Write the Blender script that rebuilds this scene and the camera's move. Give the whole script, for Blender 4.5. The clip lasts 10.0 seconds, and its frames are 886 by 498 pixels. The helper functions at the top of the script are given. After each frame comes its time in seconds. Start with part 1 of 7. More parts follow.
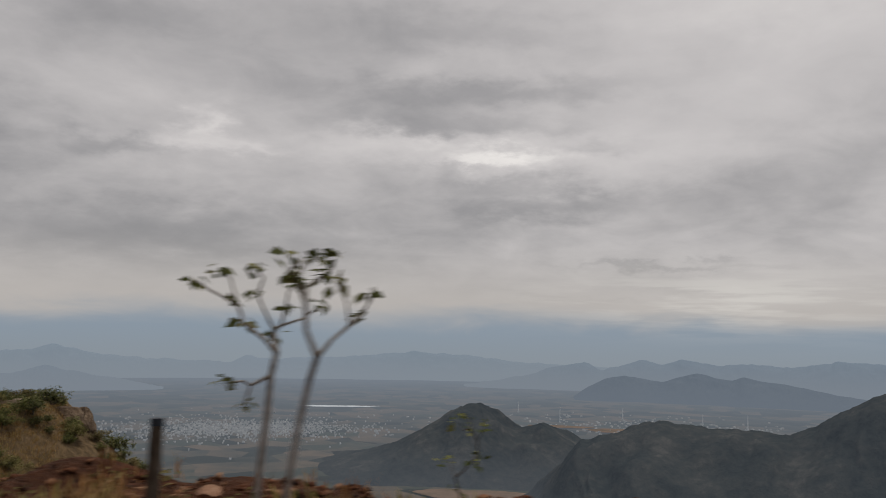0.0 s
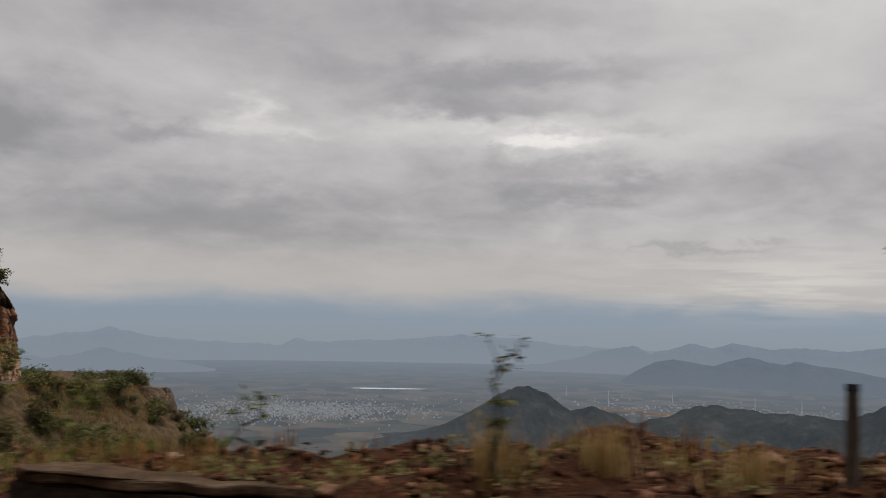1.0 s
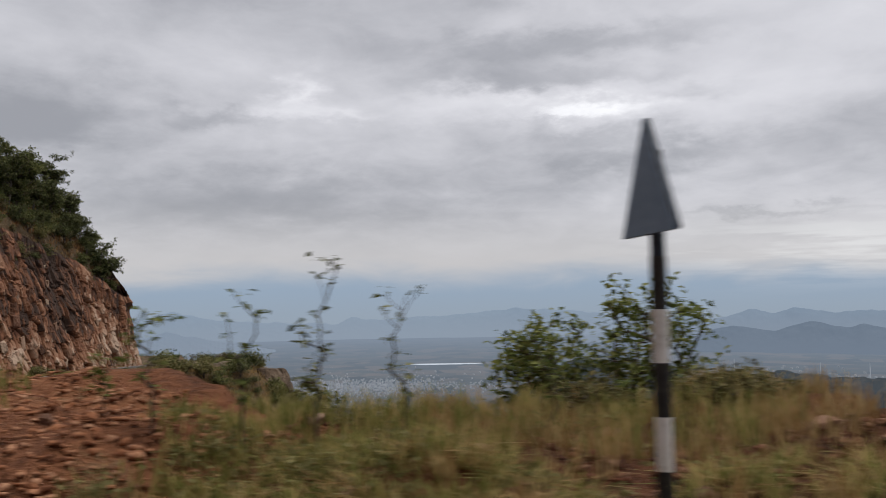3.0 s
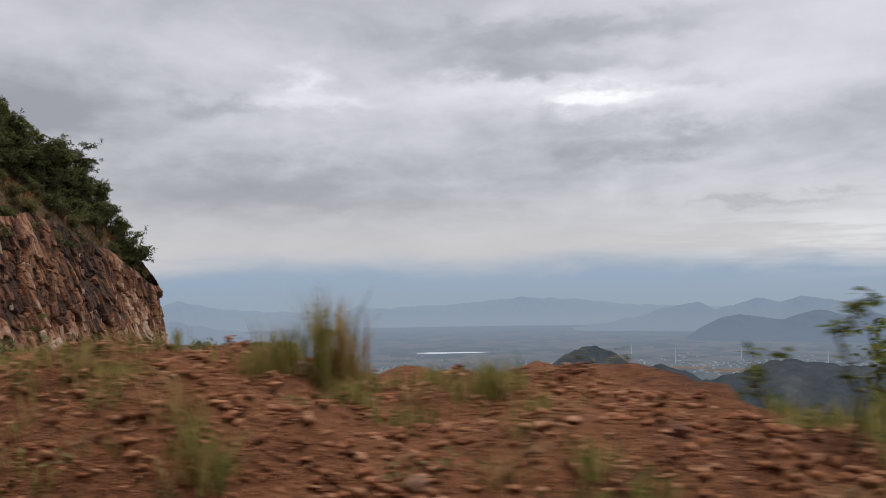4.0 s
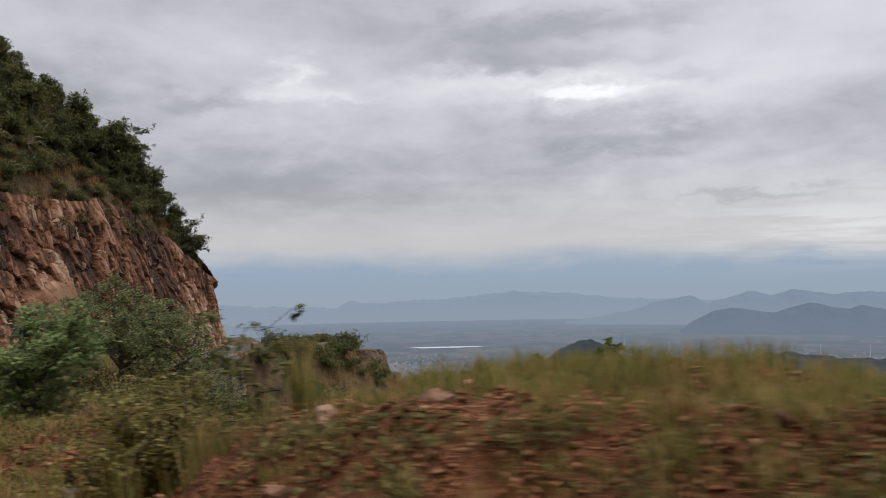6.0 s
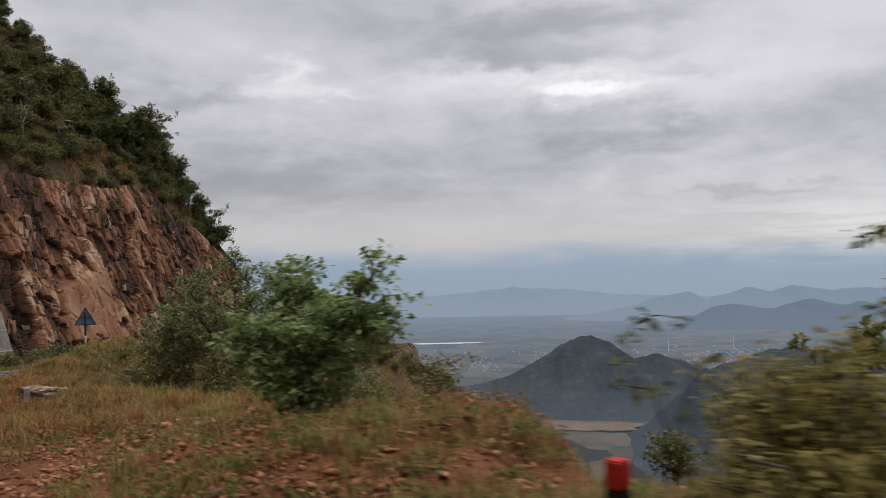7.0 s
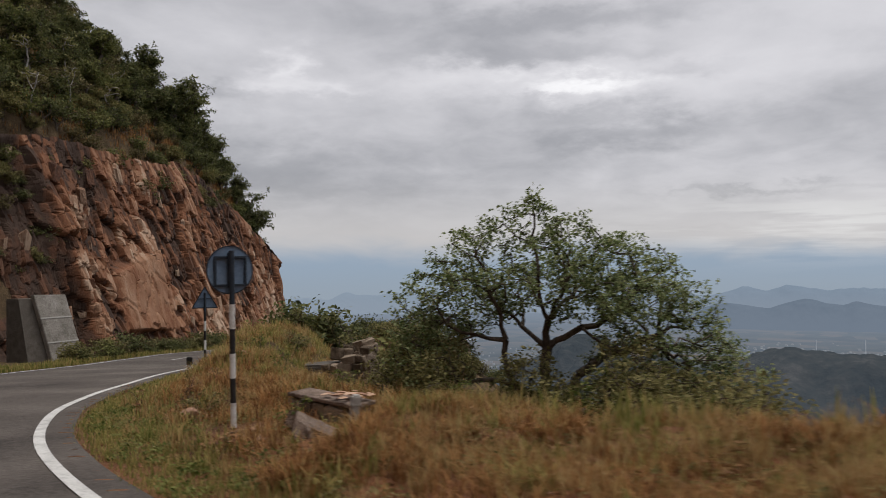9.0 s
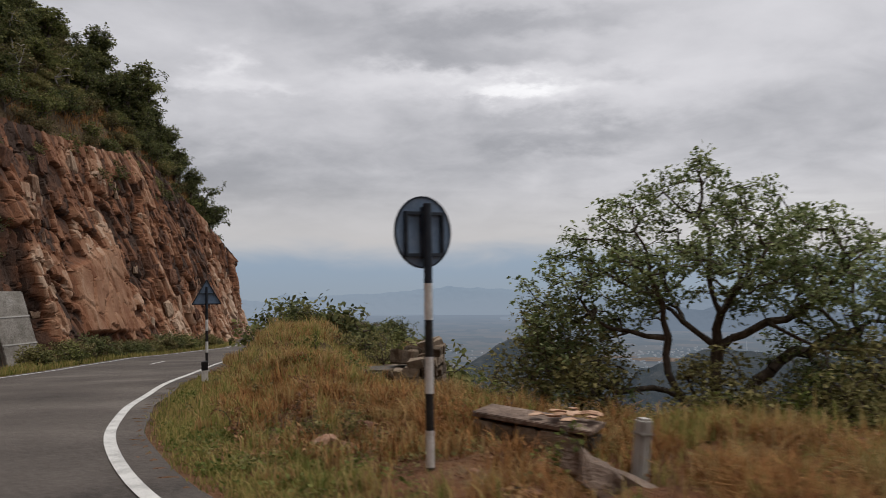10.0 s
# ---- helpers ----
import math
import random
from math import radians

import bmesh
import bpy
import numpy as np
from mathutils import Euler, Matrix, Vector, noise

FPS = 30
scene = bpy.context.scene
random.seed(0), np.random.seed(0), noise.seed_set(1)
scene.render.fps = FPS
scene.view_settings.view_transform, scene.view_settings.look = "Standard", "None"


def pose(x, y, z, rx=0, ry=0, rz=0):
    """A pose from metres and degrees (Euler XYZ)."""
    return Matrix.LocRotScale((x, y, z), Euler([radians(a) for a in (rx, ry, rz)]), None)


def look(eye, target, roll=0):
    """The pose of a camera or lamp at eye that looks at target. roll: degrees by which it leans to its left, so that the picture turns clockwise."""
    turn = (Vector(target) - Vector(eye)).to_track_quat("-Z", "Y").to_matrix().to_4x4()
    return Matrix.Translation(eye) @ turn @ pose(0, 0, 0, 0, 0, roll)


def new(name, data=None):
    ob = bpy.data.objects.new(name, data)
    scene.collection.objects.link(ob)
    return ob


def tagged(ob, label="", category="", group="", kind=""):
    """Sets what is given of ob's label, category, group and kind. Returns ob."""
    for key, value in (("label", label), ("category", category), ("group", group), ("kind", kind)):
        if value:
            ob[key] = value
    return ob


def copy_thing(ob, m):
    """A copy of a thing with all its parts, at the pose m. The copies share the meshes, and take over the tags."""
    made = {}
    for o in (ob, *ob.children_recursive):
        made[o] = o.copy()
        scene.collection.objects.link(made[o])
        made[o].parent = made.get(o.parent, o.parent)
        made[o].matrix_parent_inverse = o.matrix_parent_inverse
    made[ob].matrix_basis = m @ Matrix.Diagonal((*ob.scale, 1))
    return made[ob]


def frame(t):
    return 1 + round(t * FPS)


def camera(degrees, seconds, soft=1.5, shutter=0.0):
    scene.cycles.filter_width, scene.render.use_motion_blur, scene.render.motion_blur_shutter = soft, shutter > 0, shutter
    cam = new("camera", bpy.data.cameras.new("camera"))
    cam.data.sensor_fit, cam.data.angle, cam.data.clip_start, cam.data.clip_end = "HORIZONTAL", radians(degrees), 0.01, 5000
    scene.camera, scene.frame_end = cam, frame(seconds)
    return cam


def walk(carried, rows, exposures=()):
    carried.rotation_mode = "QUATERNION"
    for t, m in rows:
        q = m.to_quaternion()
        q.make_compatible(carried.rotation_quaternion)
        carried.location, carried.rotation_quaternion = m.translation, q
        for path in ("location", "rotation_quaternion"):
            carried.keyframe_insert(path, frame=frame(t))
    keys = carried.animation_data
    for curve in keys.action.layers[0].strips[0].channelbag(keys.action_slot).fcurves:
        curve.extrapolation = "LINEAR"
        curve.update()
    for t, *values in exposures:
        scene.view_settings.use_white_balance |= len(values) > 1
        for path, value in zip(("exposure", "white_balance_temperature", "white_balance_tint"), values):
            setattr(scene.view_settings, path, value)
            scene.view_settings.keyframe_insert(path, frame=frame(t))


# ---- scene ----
cam = camera(57.3, 10.0, soft=0.9, shutter=0.36)
PATH = [
    (0, (13.62, -2.341, 1.918), (13.875, -0.367, 2.118), 1.2),
    (0.5, (11.913, -2.24, 1.837), (12.112, -0.258, 2.014), 1.4),
    (1, (10.029, -2.096, 1.759), (10.173, -0.108, 1.916), 1.2),
    (1.5, (8.073, -1.861, 1.702), (8.18, 0.131, 1.842), 0.8),
    (2, (6.102, -1.485, 1.561), (6.18, 0.51, 1.678), 0.0),
    (3.5, (-0.067, -0.001, 1.504), (-0.058, 1.997, 1.588), -1.0),
    (4, (-2.049, 0.648, 1.503), (-2.041, 2.647, 1.572), -1.0),
    (4.5, (-4.647, 1.186, 1.403), (-4.644, 3.185, 1.471), -1.1),
    (5, (-7.428, 2.026, 1.289), (-7.423, 4.024, 1.357), -1.1),
    (6.5, (-14.957, 6.016, 0.671), (-14.919, 8.015, 0.719), -1.2),
    (7, (-17.127, 7.66, 0.415), (-17.091, 9.659, 0.461), -1.2),
    (7.5, (-19.049, 9.559, 0.333), (-19.015, 11.558, 0.381), -0.9),
    (8, (-21.001, 11.324, 0.136), (-20.972, 13.323, 0.178), -0.9),
    (8.5, (-22.813, 13.019, -0.08), (-22.79, 15.019, -0.038), -0.8),
    (9, (-24.483, 14.633, -0.297), (-24.435, 16.632, -0.26), -0.6),
    (9.5, (-26.156, 16.375, -0.494), (-26.037, 18.371, -0.454), -0.4),
    (10, (-27.469, 18.103, -0.632), (-27.273, 20.092, -0.591), -0.4),
]
EXPOSURES = [(0, -0.08, 6850, 10), (1, -0.02, 6800, 10), (2, 0.10, 6650, 10), (3.4, 0.3, 6300, 10), (5, 0.3, 6300, 10), (7, 0.27, 6400, 10), (10, 0.22, 6450, 10)]
walk(cam, [(t, look(eye, target, roll)) for t, eye, target, roll in PATH], EXPOSURES)

# ---------------------------------------------------------------- world and light
world = bpy.data.worlds.new("overcast_sky")
scene.world = world
world.use_nodes = True


# Folds (below nought) and thin bright places of the cloud deck: azimuth, elevation, widths in degrees, strength.
DECK_FORMS = [
    (-9.6, 13.6, 1.2, 0.72, 0.42), (-9.4, 12.3, 2.8, 0.52, 0.32), (-6.4, 11.9, 2.4, 0.36, 0.18), (1.9, 12.8, 4.4, 1.12, 0.3), (11.4, 12.5, 3.8, 0.44, 0.40), (8.7, 12.1, 2.4, 0.28, 0.35),
    (5.9, 13.2, 2.0, 0.44, 0.28), (13.6, 12.0, 2.4, 0.6, 0.28), (20.6, 11.4, 8.0, 1.8, 0.24), (9.8, 14.4, 8.0, 0.68, -0.3), (18.1, 12.8, 3.2, 0.52, -0.3), (4.7, 15.8, 4.8, 0.8, -0.2),
    (14.0, 8.9, 6.0, 0.96, -0.38), (11.0, 10.4, 4.0, 0.52, -0.15), (-26.7, 10.8, 4.8, 1.32, -0.36), (-15.3, 11.7, 3.2, 0.6, -0.25), (11.7, 16.7, 7.6, 0.88, -0.3), (26.0, 14.9, 6.0, 1.6, 0.12),
    (-18.5, 15.3, 8.0, 1.6, 0.14), (-7.2, 9.6, 8.0, 1.6, 0.1), (-11.9, 6.5, 10.0, 1.6, -0.14), (4.7, 4.3, 12.0, 2.0, 0.1), (22.6, 4.7, 6.0, 0.24, -0.25), (26.0, 2.4, 4.4, 0.44, 0.5),
    (23.3, 1.7, 3.2, 0.24, 0.25), (28.5, 1.4, 4.0, 0.32, -0.2), (-23.4, 8.3, 4.8, 1.2, 0.12), (17.7, 2.2, 4.8, 0.24, -0.18), (-18.5, 1.2, 8.8, 0.56, 0.08), (8.0, 20.6, 8.0, 1.5, -0.22),
    (28.0, 22.0, 8.0, 2.0, 0.3), (-16.0, 20.5, 7.0, 1.6, -0.2), (-4.0, 24.0, 12.0, 2.0, 0.1), (-25.0, 9.0, 11.0, 5.5, -0.32), (-14.0, 5.5, 9.0, 2.0, -0.12), (-3.0, 16.5, 8.0, 1.5, -0.16), (14.0, 13.2, 7.0, 1.5, 0.2), (31.0, 10.0, 8.0, 2.5, -0.2), (-6.0, 7.0, 10.0, 3.0, -0.14), (9.0, 17.5, 10.0, 3.0, 0.12),
]


def build_sky():
    """Broken stratus over a hazy blue horizon; clouds lie on a flat ceiling and shrink towards the horizon."""
    nt = world.node_tree
    nt.nodes.clear()
    N, L = nt.nodes.new, nt.links.new

    def math_node(op, a, b=None, c=None, clamp=False):
        n = N("ShaderNodeMath")
        n.operation, n.use_clamp = op, clamp
        for i, v in enumerate((a, b, c)):
            if v is None:
                continue
            if isinstance(v, (int, float)):
                n.inputs[i].default_value = v
            else:
                L(v, n.inputs[i])
        return n.outputs[0]

    def smooth(v, lo, hi, a=0.0, b=1.0):
        n = N("ShaderNodeMapRange")
        n.interpolation_type = "SMOOTHSTEP"
        L(v, n.inputs[0])
        for i, k in enumerate((lo, hi, a, b)):
            n.inputs[i + 1].default_value = k
        return n.outputs[0]

    def mix(f, a, b):
        n = N("ShaderNodeMix")
        n.data_type = "RGBA"
        for i, v in ((0, f), (6, a), (7, b)):
            if isinstance(v, (int, float)):
                n.inputs[i].default_value = v
            elif isinstance(v, tuple):
                n.inputs[i].default_value = (*v, 1)
            else:
                L(v, n.inputs[i])
        return n.outputs[2]

    tc = N("ShaderNodeTexCoord")
    sep = N("ShaderNodeSeparateXYZ")
    L(tc.outputs["Generated"], sep.inputs[0])
    x, y, z = sep.outputs
    zc = math_node("MAXIMUM", z, 0.0)
    az = math_node("ARCTAN2", x, y)
    el = math_node("ARCSINE", z)
    down = math_node("ADD", zc, 0.26)
    cmb = N("ShaderNodeCombineXYZ")
    L(math_node("DIVIDE", x, down), cmb.inputs[0])
    L(math_node("DIVIDE", y, down), cmb.inputs[1])

    def cloud(scale, detail, rough, dist, shift):
        n = N("ShaderNodeTexNoise")
        n.inputs["Scale"].default_value, n.inputs["Detail"].default_value = scale, detail
        n.inputs["Roughness"].default_value, n.inputs["Distortion"].default_value = rough, dist
        m = N("ShaderNodeVectorMath")
        m.operation = "ADD"
        L(cmb.outputs[0], m.inputs[0])
        m.inputs[1].default_value = shift
        L(m.outputs[0], n.inputs["Vector"])
        return n.outputs[0]

    big = cloud(0.75, 3, 0.4, 0.3, (3.1, 1.7, 0))
    fine = cloud(2.1, 5, 0.5, 0.5, (8.2, 4.4, 2))
    wisp = cloud(5.5, 6, 0.58, 0.4, (1.2, 7.4, 5))
    tone = math_node("ADD", math_node("ADD", math_node("MULTIPLY", math_node("SUBTRACT", big, 0.5), 0.75), math_node("MULTIPLY", math_node("SUBTRACT", fine, 0.5), 0.7)), math_node("MULTIPLY", math_node("SUBTRACT", wisp, 0.5), 0.42))
    # the deck's folds and thin places have torn outlines: their coordinates are bent by a noise
    bend = N("ShaderNodeTexNoise")
    bend.inputs["Scale"].default_value, bend.inputs["Detail"].default_value, bend.inputs["Roughness"].default_value = 1.0, 6, 0.6
    flatc = N("ShaderNodeCombineXYZ")
    L(math_node("MULTIPLY", az, 15.0), flatc.inputs[0])
    L(math_node("MULTIPLY", el, 34.0), flatc.inputs[1])
    L(flatc.outputs[0], bend.inputs["Vector"])
    bent = N("ShaderNodeSeparateColor")
    L(bend.outputs["Color"], bent.inputs[0])
    az_b = math_node("ADD", az, math_node("MULTIPLY", math_node("SUBTRACT", bent.outputs[0], 0.5), radians(9.0)))
    el_b = math_node("ADD", el, math_node("MULTIPLY", math_node("SUBTRACT", bent.outputs[1], 0.5), radians(3.6)))
    for a0, e0, wa, we, k in DECK_FORMS:
        da = math_node("DIVIDE", math_node("SUBTRACT", az_b, radians(a0)), radians(wa * 1.15))
        de = math_node("DIVIDE", math_node("SUBTRACT", el_b, radians(e0)), radians(we * 1.15))
        r2 = math_node("ADD", math_node("MULTIPLY", da, da), math_node("MULTIPLY", de, de))
        tone = math_node("MULTIPLY_ADD", math_node("EXPONENT", math_node("MULTIPLY", r2, -1.0)), k * 1.15, tone)
    grey = mix(smooth(tone, -0.62, 0.36), SKY_DARK, SKY_LIGHT)
    grey = mix(smooth(tone, 0.2, 1.15), grey, SKY_GLARE)
    # the far edge of the deck and the clear blue haze below it
    ragged = math_node("ADD", el, math_node("MULTIPLY", math_node("SUBTRACT", fine, 0.5), 0.05))
    haze = mix(smooth(el, -0.045, 0.012), HAZE_LOW, HAZE_BLUE)
    deck = mix(smooth(ragged, -0.006, 0.036), haze, mix(smooth(el, 0.01, 0.12), SKY_LOW, grey))
    # long bright bars of cloud low over the far hills
    bar = N("ShaderNodeCombineXYZ")
    L(math_node("MULTIPLY", az, 7.0), bar.inputs[0])
    L(math_node("MULTIPLY", el, 75.0), bar.inputs[1])
    bars = N("ShaderNodeTexNoise")
    bars.inputs["Scale"].default_value, bars.inputs["Detail"].default_value, bars.inputs["Roughness"].default_value = 1.0, 4, 0.55
    L(bar.outputs[0], bars.inputs["Vector"])
    da = math_node("DIVIDE", math_node("SUBTRACT", az, radians(27.0)), radians(10.0))
    de = math_node("DIVIDE", math_node("SUBTRACT", el, radians(2.4)), radians(1.7))
    r2 = math_node("ADD", math_node("MULTIPLY", da, da), math_node("MULTIPLY", de, de))
    g = math_node("MULTIPLY", math_node("EXPONENT", math_node("MULTIPLY", r2, -1.0)), smooth(bars.outputs[0], 0.42, 0.62, 0.1, 0.75))
    deck = mix(g, deck, (0.66, 0.655, 0.65))
    sky = N("ShaderNodeTexSky")
    sky.sky_type, sky.sun_disc = "NISHITA", False
    sky.sun_elevation, sky.sun_rotation = radians(78), radians(104)
    dim = N("ShaderNodeVectorMath")
    dim.operation = "SCALE"
    L(sky.outputs[0], dim.inputs[0])
    dim.inputs["Scale"].default_value = 0.08
    both = mix(0.96, dim.outputs[0], deck)
    bg = N("ShaderNodeBackground")
    L(both, bg.inputs[0])
    bg.inputs[1].default_value = SKY_STRENGTH
    out = N("ShaderNodeOutputWorld")
    L(bg.outputs[0], out.inputs[0])


SKY_DARK, SKY_LIGHT, SKY_GLARE = (0.285, 0.287, 0.308), (0.60, 0.59, 0.612), (0.92, 0.91, 0.915)
SKY_LOW, HAZE_BLUE, HAZE_LOW = (0.48, 0.465, 0.465), (0.257, 0.326, 0.412), (0.26, 0.31, 0.368)
SKY_STRENGTH = 1.0
build_sky()

sun = new("sun", bpy.data.lights.new("sun", "SUN"))
sun.data.energy, sun.data.angle, sun.data.color = 2.0, radians(30), (1.0, 0.96, 0.9)
sun.matrix_world = look((0, 0, 60), (-12, 3, 0))


# ---------------------------------------------------------------- materials
def material(name, colours, scale=4.0, rough=0.85, bump=0.3, fine=8.0, island=False, spec=0.25, stretch=(1, 1, 1), object_random=False,
             translucent=0.0, metallic=0.0, glow=None):
    """A noise-driven surface: colours from a ramp over coarse and fine noise, with relief from the fine noise."""
    m = bpy.data.materials.new(name)
    m.use_nodes = True
    nt = m.node_tree
    nt.nodes.clear()
    N, L = nt.nodes.new, nt.links.new
    tc, mp = N("ShaderNodeTexCoord"), N("ShaderNodeMapping")
    L(tc.outputs["Object"], mp.inputs[0])
    mp.inputs["Scale"].default_value = stretch
    a, b = N("ShaderNodeTexNoise"), N("ShaderNodeTexNoise")
    for n, s, d in ((a, scale, 5), (b, scale * fine, 6)):
        L(mp.outputs[0], n.inputs["Vector"])
        n.inputs["Scale"].default_value, n.inputs["Detail"].default_value, n.inputs["Roughness"].default_value = s, d, 0.62
    add = N("ShaderNodeMath")
    add.operation = "MULTIPLY_ADD"
    L(b.outputs[0], add.inputs[0])
    add.inputs[1].default_value = 0.55
    half = N("ShaderNodeMath")
    half.operation = "MULTIPLY_ADD"
    L(a.outputs[0], half.inputs[0])
    half.inputs[1].default_value, half.inputs[2].default_value = 0.9, -0.22
    L(half.outputs[0], add.inputs[2])
    value = add.outputs[0]
    if island or object_random:
        src = N("ShaderNodeNewGeometry").outputs["Random Per Island"] if island else N("ShaderNodeObjectInfo").outputs["Random"]
        k = N("ShaderNodeMath")
        k.operation = "MULTIPLY_ADD"
        L(src, k.inputs[0])
        k.inputs[1].default_value = 0.55
        k2 = N("ShaderNodeMath")
        k2.operation = "MULTIPLY_ADD"
        L(value, k2.inputs[0])
        k2.inputs[1].default_value, k2.inputs[2].default_value = 0.6, -0.08
        L(k2.outputs[0], k.inputs[2])
        value = k.outputs[0]
    ramp = N("ShaderNodeValToRGB")
    L(value, ramp.inputs[0])
    el = ramp.color_ramp.elements
    while len(el) < len(colours):
        el.new(0.5)
    for i, c in enumerate(colours):
        el[i].position = 0.28 + 0.44 * i / max(1, len(colours) - 1)
        el[i].color = (*c, 1)
    bs = N("ShaderNodeBsdfPrincipled")
    L(ramp.outputs[0], bs.inputs["Base Color"])
    bs.inputs["Roughness"].default_value, bs.inputs["Specular IOR Level"].default_value = rough, spec
    bs.inputs["Metallic"].default_value = metallic
    if bump:
        bp = N("ShaderNodeBump")
        bp.inputs["Strength"].default_value, bp.inputs["Distance"].default_value = bump, 0.4 / scale
        L(add.outputs[0], bp.inputs["Height"])
        L(bp.outputs[0], bs.inputs["Normal"])
    if glow:
        bs.inputs["Emission Color"].default_value, bs.inputs["Emission Strength"].default_value = (*glow[0], 1), glow[1]
    out = N("ShaderNodeOutputMaterial")
    if translucent:
        tr, mx = N("ShaderNodeBsdfTranslucent"), N("ShaderNodeMixShader")
        L(ramp.outputs[0], tr.inputs[0])
        mx.inputs[0].default_value = translucent
        L(bs.outputs[0], mx.inputs[1])
        L(tr.outputs[0], mx.inputs[2])
        L(mx.outputs[0], out.inputs[0])
    else:
        L(bs.outputs[0], out.inputs[0])
    return m


def ground_material():
    """Red spoil on the bank, darker brown towards the start of the drive, olive-brown turf and litter on the slopes."""
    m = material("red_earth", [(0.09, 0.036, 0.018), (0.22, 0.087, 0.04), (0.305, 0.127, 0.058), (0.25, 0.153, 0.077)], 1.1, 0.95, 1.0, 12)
    nt = m.node_tree
    N, L = nt.nodes.new, nt.links.new
    ramp = [n for n in nt.nodes if n.type == "VALTORGB"][0]
    bs = [n for n in nt.nodes if n.type == "BSDF_PRINCIPLED"][0]
    src = ramp.inputs[0].links[0].from_socket
    sep = N("ShaderNodeSeparateXYZ")
    tc = N("ShaderNodeTexCoord")
    L(tc.outputs["Object"], sep.inputs[0])
    patch = N("ShaderNodeTexNoise")
    L(tc.outputs["Object"], patch.inputs["Vector"])
    patch.inputs["Scale"].default_value, patch.inputs["Detail"].default_value = 0.35, 5
    colour = ramp.outputs[0]
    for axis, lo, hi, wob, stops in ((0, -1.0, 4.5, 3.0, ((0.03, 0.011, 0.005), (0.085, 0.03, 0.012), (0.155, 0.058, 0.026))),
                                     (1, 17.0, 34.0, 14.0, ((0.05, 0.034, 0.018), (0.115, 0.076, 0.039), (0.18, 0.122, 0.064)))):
        r2 = N("ShaderNodeValToRGB")
        L(src, r2.inputs[0])
        el = r2.color_ramp.elements
        el.new(0.5)
        for k, c in enumerate(stops):
            el[k].position, el[k].color = 0.3 + 0.2 * k, (*c, 1)
        mr = N("ShaderNodeMapRange")
        mr.interpolation_type = "SMOOTHSTEP"
        add = N("ShaderNodeMath")
        add.operation = "MULTIPLY_ADD"
        L(patch.outputs[0], add.inputs[0])
        add.inputs[1].default_value = wob
        L(sep.outputs[axis], add.inputs[2])
        L(add.outputs[0], mr.inputs[0])
        mr.inputs[1].default_value, mr.inputs[2].default_value = lo + wob / 2, hi + wob / 2
        mx = N("ShaderNodeMix")
        mx.data_type = "RGBA"
        L(mr.outputs[0], mx.inputs[0])
        L(colour, mx.inputs[6])
        L(r2.outputs[0], mx.inputs[7])
        colour = mx.outputs[2]
    L(colour, bs.inputs["Base Color"])
    return m


M_SOIL = ground_material()
M_ROAD = material("worn_asphalt", [(0.034, 0.028, 0.025), (0.068, 0.057, 0.05), (0.096, 0.081, 0.071), (0.14, 0.121, 0.107)], 0.36, 0.85, 0.3, 40)
M_LINE = material("worn_white_road_paint", [(0.28, 0.275, 0.265), (0.52, 0.51, 0.49), (0.62, 0.61, 0.59)], 3.0, 0.7, 0.2, 12)
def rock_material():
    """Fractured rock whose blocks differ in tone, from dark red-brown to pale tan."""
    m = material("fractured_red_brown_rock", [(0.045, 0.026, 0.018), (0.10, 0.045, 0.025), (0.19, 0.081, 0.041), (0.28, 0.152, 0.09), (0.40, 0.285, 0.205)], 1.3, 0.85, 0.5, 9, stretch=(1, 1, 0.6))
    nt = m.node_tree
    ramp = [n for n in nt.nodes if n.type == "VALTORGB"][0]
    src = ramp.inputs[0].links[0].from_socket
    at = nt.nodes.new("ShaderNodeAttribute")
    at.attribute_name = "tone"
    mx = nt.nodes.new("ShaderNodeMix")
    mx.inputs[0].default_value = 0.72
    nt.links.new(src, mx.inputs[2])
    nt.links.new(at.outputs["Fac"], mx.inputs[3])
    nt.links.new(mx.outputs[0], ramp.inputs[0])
    return m


M_CLIFF = rock_material()
M_RUBBLE = material("rubble_stone", [(0.14, 0.054, 0.026), (0.27, 0.108, 0.05), (0.335, 0.145, 0.07), (0.40, 0.21, 0.12)], 3.0, 0.9, 0.4, 8, island=True)
M_STONE = material("loose_stone", [(0.13, 0.068, 0.044), (0.25, 0.135, 0.085), (0.38, 0.25, 0.175)], 3.0, 0.9, 0.4, 8, object_random=True)
M_DRYGRASS = material("dry_grass_blades", [(0.22, 0.125, 0.05), (0.38, 0.235, 0.10), (0.50, 0.35, 0.17), (0.30, 0.235, 0.095)], 2.0, 0.8, 0, 6, island=True, translucent=0.5, spec=0.1)
M_GREENGRASS = material("green_grass_blades", [(0.13, 0.15, 0.04), (0.235, 0.23, 0.068), (0.35, 0.295, 0.10), (0.42, 0.31, 0.13)], 2.0, 0.8, 0, 6, island=True, translucent=0.5, spec=0.1)
M_LEAF = material("green_leaves", [(0.06, 0.08, 0.018), (0.125, 0.15, 0.036), (0.22, 0.225, 0.07)], 1.5, 0.7, 0, 6, island=True, translucent=0.4, spec=0.15)
M_LEAF_DARK = material("dark_green_leaves", [(0.058, 0.069, 0.023), (0.12, 0.128, 0.043), (0.205, 0.20, 0.075)], 1.0, 0.75, 0, 6, island=True, translucent=0.35, spec=0.12)
